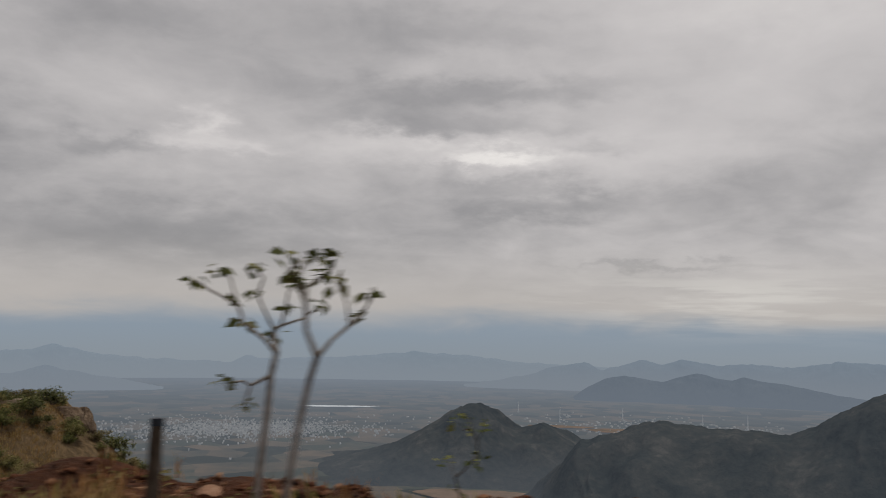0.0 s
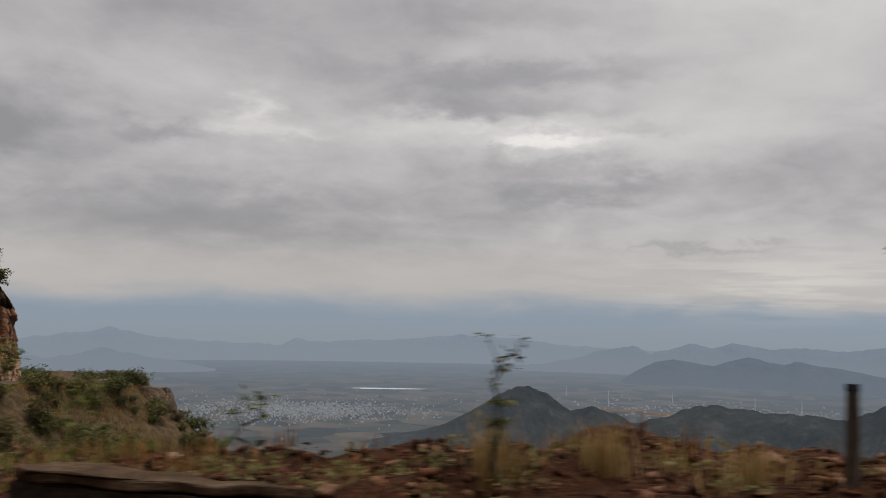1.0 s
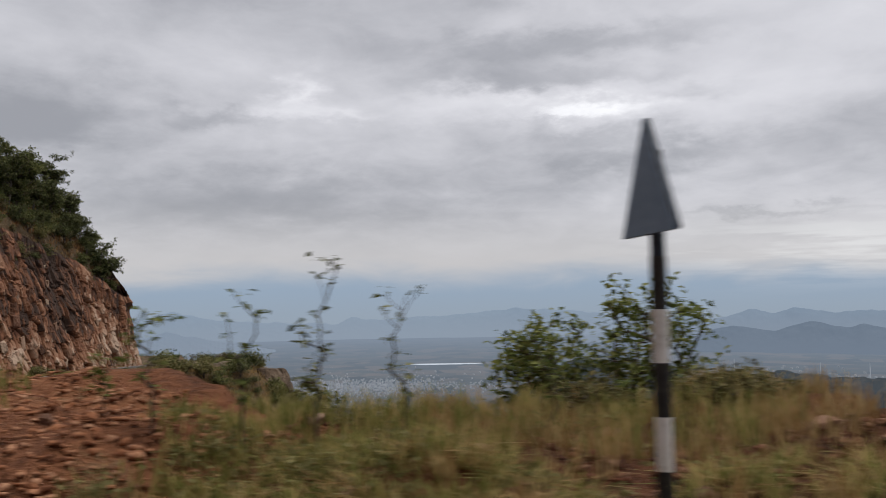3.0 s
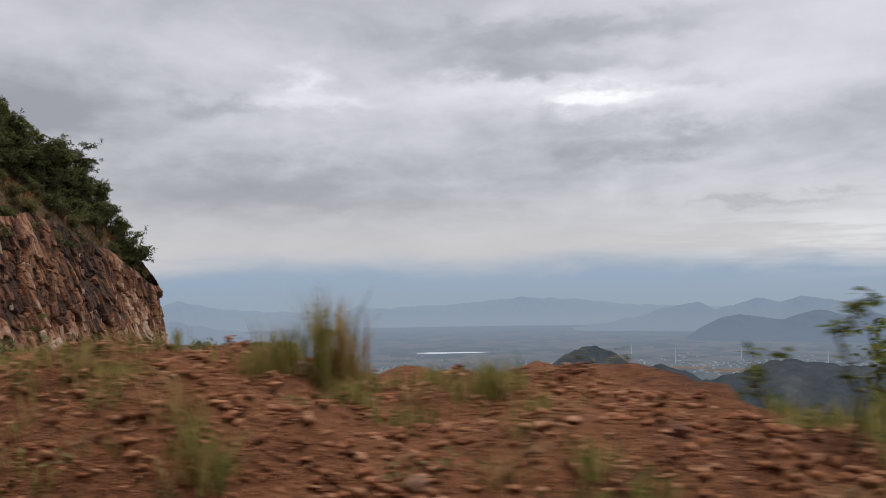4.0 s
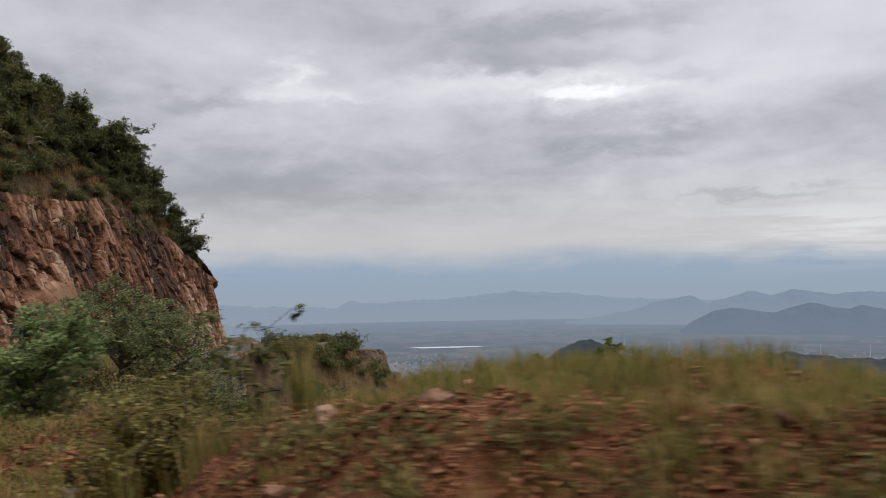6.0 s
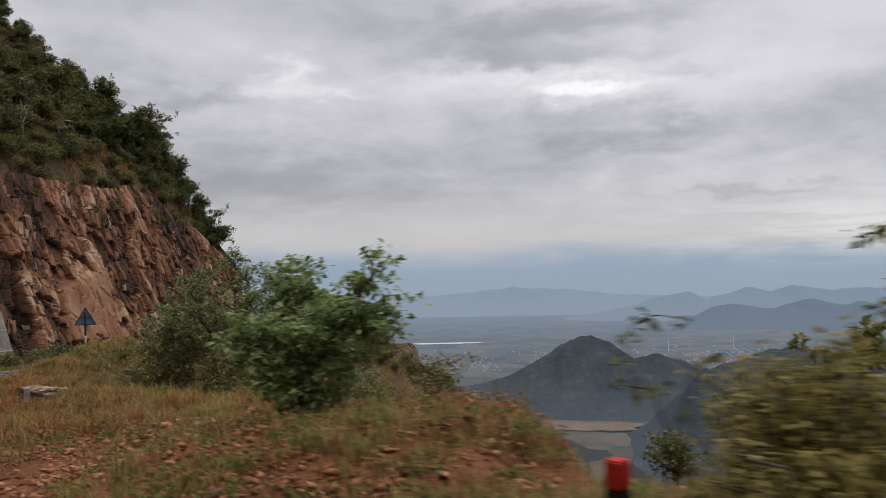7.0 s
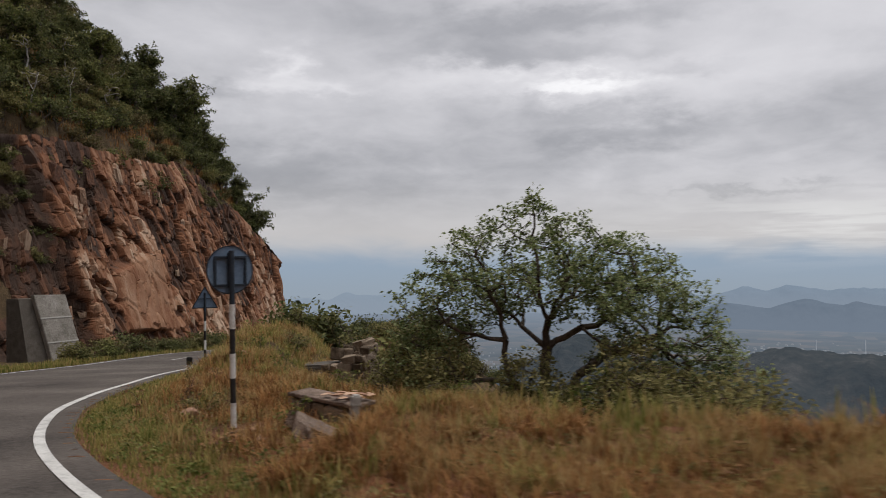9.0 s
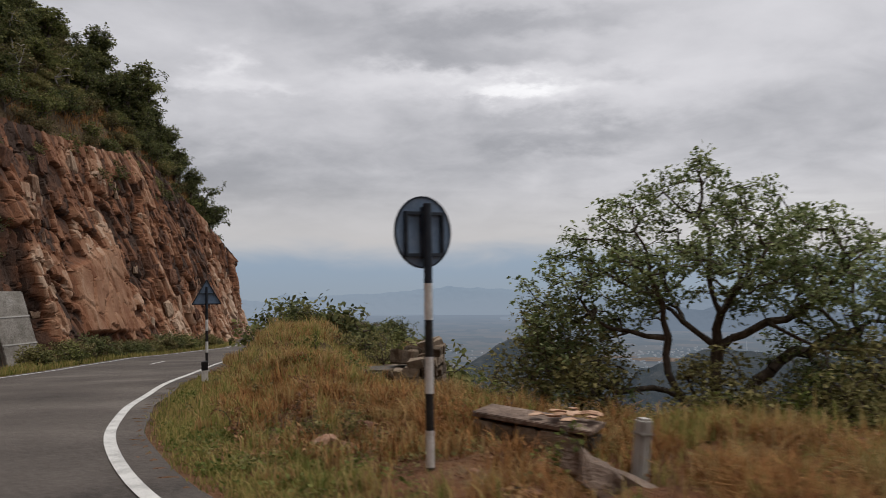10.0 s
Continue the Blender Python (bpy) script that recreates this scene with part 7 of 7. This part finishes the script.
blades("grass", rng, clumped(rng, beside(rng, (-27.5, 29), (-31, 46), 1.0, 5.0, 2600), 0.5, 0.0, 69), 0.22, M_GREENGRASS, "olive grass on the mound beside the road", lean=0.9, width=0.006)


blades("grass", rng, clumped(rng, beside(rng, (-9, 8), (-13.6, 11), 1.0, 3.2, 900), 0.7, 0.08, 81), 0.16, M_GREENGRASS, "patchy green grass on the face of the spoil bank")
blades("grass", rng, clumped(rng, beside(rng, (-14.2, 11.5), (-20.5, 16.5), 1.0, 3.4, 1100), 0.7, 0.05, 83), 0.15, M_GREENGRASS, "low green grass among the rubble of the verge")


def tufts(P, lo, hi, mat, label):
    """Many separate tufts of uneven height."""
    blades("grass", rng, P, rng.uniform(lo, hi), mat, label, lean=0.5, width=0.006, per=24, spread=0.055)


for k in range(3):
    tufts(beside(rng, (-22.5, 18.5), (-31, 46), 0.8, 5.4, 190), 0.22 + 0.07 * k, 0.27 + 0.07 * k, (M_DRYGRASS, M_GREENGRASS, M_DRYGRASS)[k], "uneven grass tufts standing up from the verge")
tufts(beside(rng, (-22.5, 18.5), (-28.5, 33), 1.4, 5.8, 420), 0.22, 0.28, M_TANGLE, "withered brown tufts on the verge")


def low_weeds(rng, P, mat, label, count=26, reach=0.16, size=0.05):
    """Countless low leafy weeds hugging the ground, as one object."""
    V, F = leaf_quads(rng, P + np.array([0, 0, 0.05]), count, reach, size, droop=-0.25, flat=0.5)
    ob = part("low_weeds", tri_mesh("low_weeds", V, F, mat), None)
    return tagged(ob, label, "weeds", kind="stuff")


M_WEED_RED = material("withered_red_brown_weeds", [(0.13, 0.06, 0.03), (0.26, 0.13, 0.06), (0.34, 0.21, 0.10)], 1.5, 0.75, 0, 6, island=True, translucent=0.25)
low_weeds(rng, clumped(rng, beside(rng, (-23, 19), (-31, 48), 0.6, 5.6, 1500), 0.6, 0.0, 31), M_LEAF_OLIVE, "low olive weeds on the verge round the sign")
low_weeds(rng, clumped(rng, beside(rng, (-23, 19), (-31, 48), 0.9, 5.6, 1500), 0.6, 0.05, 37), M_WEED_RED, "withered red-brown weeds on the verge round the sign")
low_weeds(rng, clumped(rng, beside(rng, (-24.6, 18.6), (-32.3, 42), 0.4, 1.7, 420), 0.5, 0.0, 33), M_LEAF, "low green weeds beside the asphalt", reach=0.13)
low_weeds(rng, clumped(rng, beside(rng, (-14, 11), (-24, 20), 0.9, 5.5, 900), 0.6, 0.05, 35), M_LEAF_OLIVE, "low olive weeds on the verge")
low_weeds(rng, clumped(rng, beside(rng, (-14, 11), (-24, 20), 1.2, 5.5, 900), 0.6, 0.05, 39), M_WEED_RED, "withered red-brown weeds on the verge")
low_weeds(rng, clumped(rng, beside(rng, (2.5, 4), (-13.5, 11), 0.9, 5.0, 1200), 0.6, 0.14, 41), M_LEAF_OLIVE, "low olive weeds on the spoil bank")
low_weeds(rng, clumped(rng, beside(rng, (14.5, 2), (2.5, 4), 1.5, 5.0, 500), 0.6, 0.15, 43), M_LEAF_OLIVE, "low olive weeds on the darker spoil bank")

# taller single tufts on the bank's crest
for k, (x, y, tall, mat) in enumerate(((10.75, 2.75, 0.5, M_DRYGRASS), (11.35, 2.75, 0.36, M_DRYGRASS), (12.3, 2.7, 0.34, M_DRYGRASS), (-2.87, 6.46, 0.72, M_GREENGRASS), (-2.8, 6.55, 0.6, M_DRYGRASS), (-3.15, 6.4, 0.42, M_GREENGRASS), (-3.35, 6.5, 0.3, M_GREENGRASS), (-1.7, 6.0, 0.3, M_GREENGRASS), (8.35, 2.7, 0.3, M_GREENGRASS))):
    zz = ground_z(x, y)
    pts = np.concatenate([rng.normal((x, y), 0.055, (20, 2)), np.full((20, 1), zz)], 1)
    ob = blades("grass_tuft", rng, pts, tall, mat, "tall feathery grass tuft on the bank's crest", lean=0.36, per=5, spread=0.07)


def patches(name, spots, tall, mat, label, per=34, lean=0.6, width=0.006, spread=0.06, gap=26):
    """Thick clumps of grass on the bank: x, y, radius of each."""
    P = []
    for x, y, r in spots:
        n = max(3, int(gap * r * r))
        a, d = rng.uniform(0, 6.28, n), r * rng.random(n) ** 0.5
        px, py = x + d * np.cos(a), y + d * np.sin(a)
        P.append(np.stack([px, py, height(px, py)], 1))
    P = np.concatenate(P)
    return blades(name, rng, P, tall * rng.uniform(0.6, 1.25, len(P)), mat, label, lean=lean, width=width, per=per, spread=spread)


TALL = [(-9.2, 6.2, 0.9), (-10.2, 7.0, 0.8), (-9.8, 6.3, 0.6)]
patches("grass", TALL, 0.44, M_GREENGRASS, "long arching green grass on the face of the spoil bank", lean=0.8)
FACE = [(-8.6, 6.6, 0.5), (-6.9, 5.5, 0.5), (-8.1, 5.9, 0.45), (-5.6, 4.7, 0.32), (-7.2, 5.0, 0.3), (-12.1, 8.2, 0.7), (-13.3, 9.2, 0.6), (-3.4, 5.0, 0.3), (-1.3, 4.5, 0.35), (-11.0, 8.6, 0.5)]
patches("grass", FACE, 0.3, M_GREENGRASS, "thick green grass clumps hanging on the face of the spoil bank")
patches("grass", [(x - 0.25, y + 0.2, r * 0.8) for x, y, r in FACE], 0.34, M_DRYGRASS, "straw-coloured grass among the green clumps of the bank", gap=12, per=26)
BEHIND = [(1.4, 3.9, 1.0), (0.5, 4.2, 0.6), (2.4, 3.7, 0.6), (3.3, 3.6, 0.5), (4.2, 3.9, 0.6)]
patches("grass", BEHIND, 0.27, M_GREENGRASS, "long olive grass growing over the low bank", gap=30, lean=1.0)
patches("grass", [(x + 0.3, y - 0.15, r * 0.8) for x, y, r in BEHIND], 0.3, M_DRYGRASS, "long straw-coloured grass growing over the low bank", gap=20, lean=1.0)
patches("grass", [(-15.0, 11.6, 0.7), (-14.6, 12.1, 0.5), (-15.5, 12.0, 0.5), (-14.0, 11.7, 0.4)], 0.62, M_GREENGRASS, "tall olive grass round the scrub on the edge of the bank", gap=30, lean=0.4)
patches("grass", [(-15.0, 11.6, 0.7), (-14.6, 12.1, 0.5), (-15.5, 12.0, 0.5)], 0.7, M_DRYGRASS, "tall straw-coloured grass round the scrub on the edge of the bank", gap=16, lean=0.4)
GREENS = [(-16.6, 11.7, 0.5), (-17.4, 12.4, 0.6), (-18.3, 13.3, 0.6), (-17.0, 13.3, 0.7), (-19.3, 14.6, 0.6), (-18.0, 14.6, 0.7), (-20.3, 15.6, 0.5), (-16.2, 13.0, 0.5)]
patches("grass", GREENS, 0.24, M_GREENGRASS, "low green grass clumps among the rubble of the verge")
patches("grass", [(x + 0.3, y + 0.25, r * 0.7) for x, y, r in GREENS], 0.28, M_DRYGRASS, "low straw-coloured grass clumps among the rubble of the verge", gap=16)
low_weeds(rng, beside(rng, (-15.6, 12), (-20.5, 17), 1.0, 3.8, 190), M_LEAF, "leafy green weeds among the rubble of the verge", count=30, reach=0.17, size=0.055)
CLUMPS = [(float(a), float(b), 0.22 + 0.25 * c) for a, b, c in zip(*beside(rng, (-22.5, 18.5), (-28.5, 33), 1.3, 5.6, 46)[:, :2].T, rng.random(46))]
patches("grass", CLUMPS[::3], 0.4, M_TANGLE, "matted red-brown dead grass clumps on the verge", gap=60, lean=0.9)
patches("grass", CLUMPS[1::3], 0.3, M_GREENGRASS, "thick yellow-green grass clumps on the verge", gap=60, lean=0.8)
patches("grass", CLUMPS[2::3], 0.36, M_DRYGRASS, "matted straw-coloured grass clumps on the verge", gap=60, lean=0.9)
low_weeds(rng, np.concatenate([beside(rng, (-8.6, 7), (-10.8, 9), 0.8, 2.4, 150), beside(rng, (-5.3, 5), (-7.4, 6), 0.7, 1.6, 70), beside(rng, (2.6, 4), (0.2, 5), 1.4, 3.0, 90), beside(rng, (-11.5, 9), (-13.8, 11), 0.8, 2.2, 90)]),
          M_LEAF_OLIVE, "leafy olive weeds on the face of the spoil bank", count=34, reach=0.2, size=0.06)
for k, p in enumerate(beside(rng, (-22.8, 18.6), (-29.5, 38), 1.0, 5.2, 26)):
    weed(p[0], p[1], p[2] + rng.uniform(0.25, 0.55), 12, 0.22, 700 + k, (M_LEAF_OLIVE, M_LEAF, M_WEED_RED)[k % 3], "low leafy weed in the grass of the verge", leaves=10, size=0.05, sprig=0.07)
patches("grass", [(-25.5, 23.75, 0.3), (-26.15, 25.15, 0.3), (-25.75, 24.95, 0.25), (-25.1, 23.6, 0.4), (-24.7, 23.0, 0.5), (-24.9, 22.2, 0.5), (-25.6, 21.9, 0.4)], 0.3, M_TANGLE, "matted red-brown dead grass before the broken parapet", gap=70, lean=0.9)
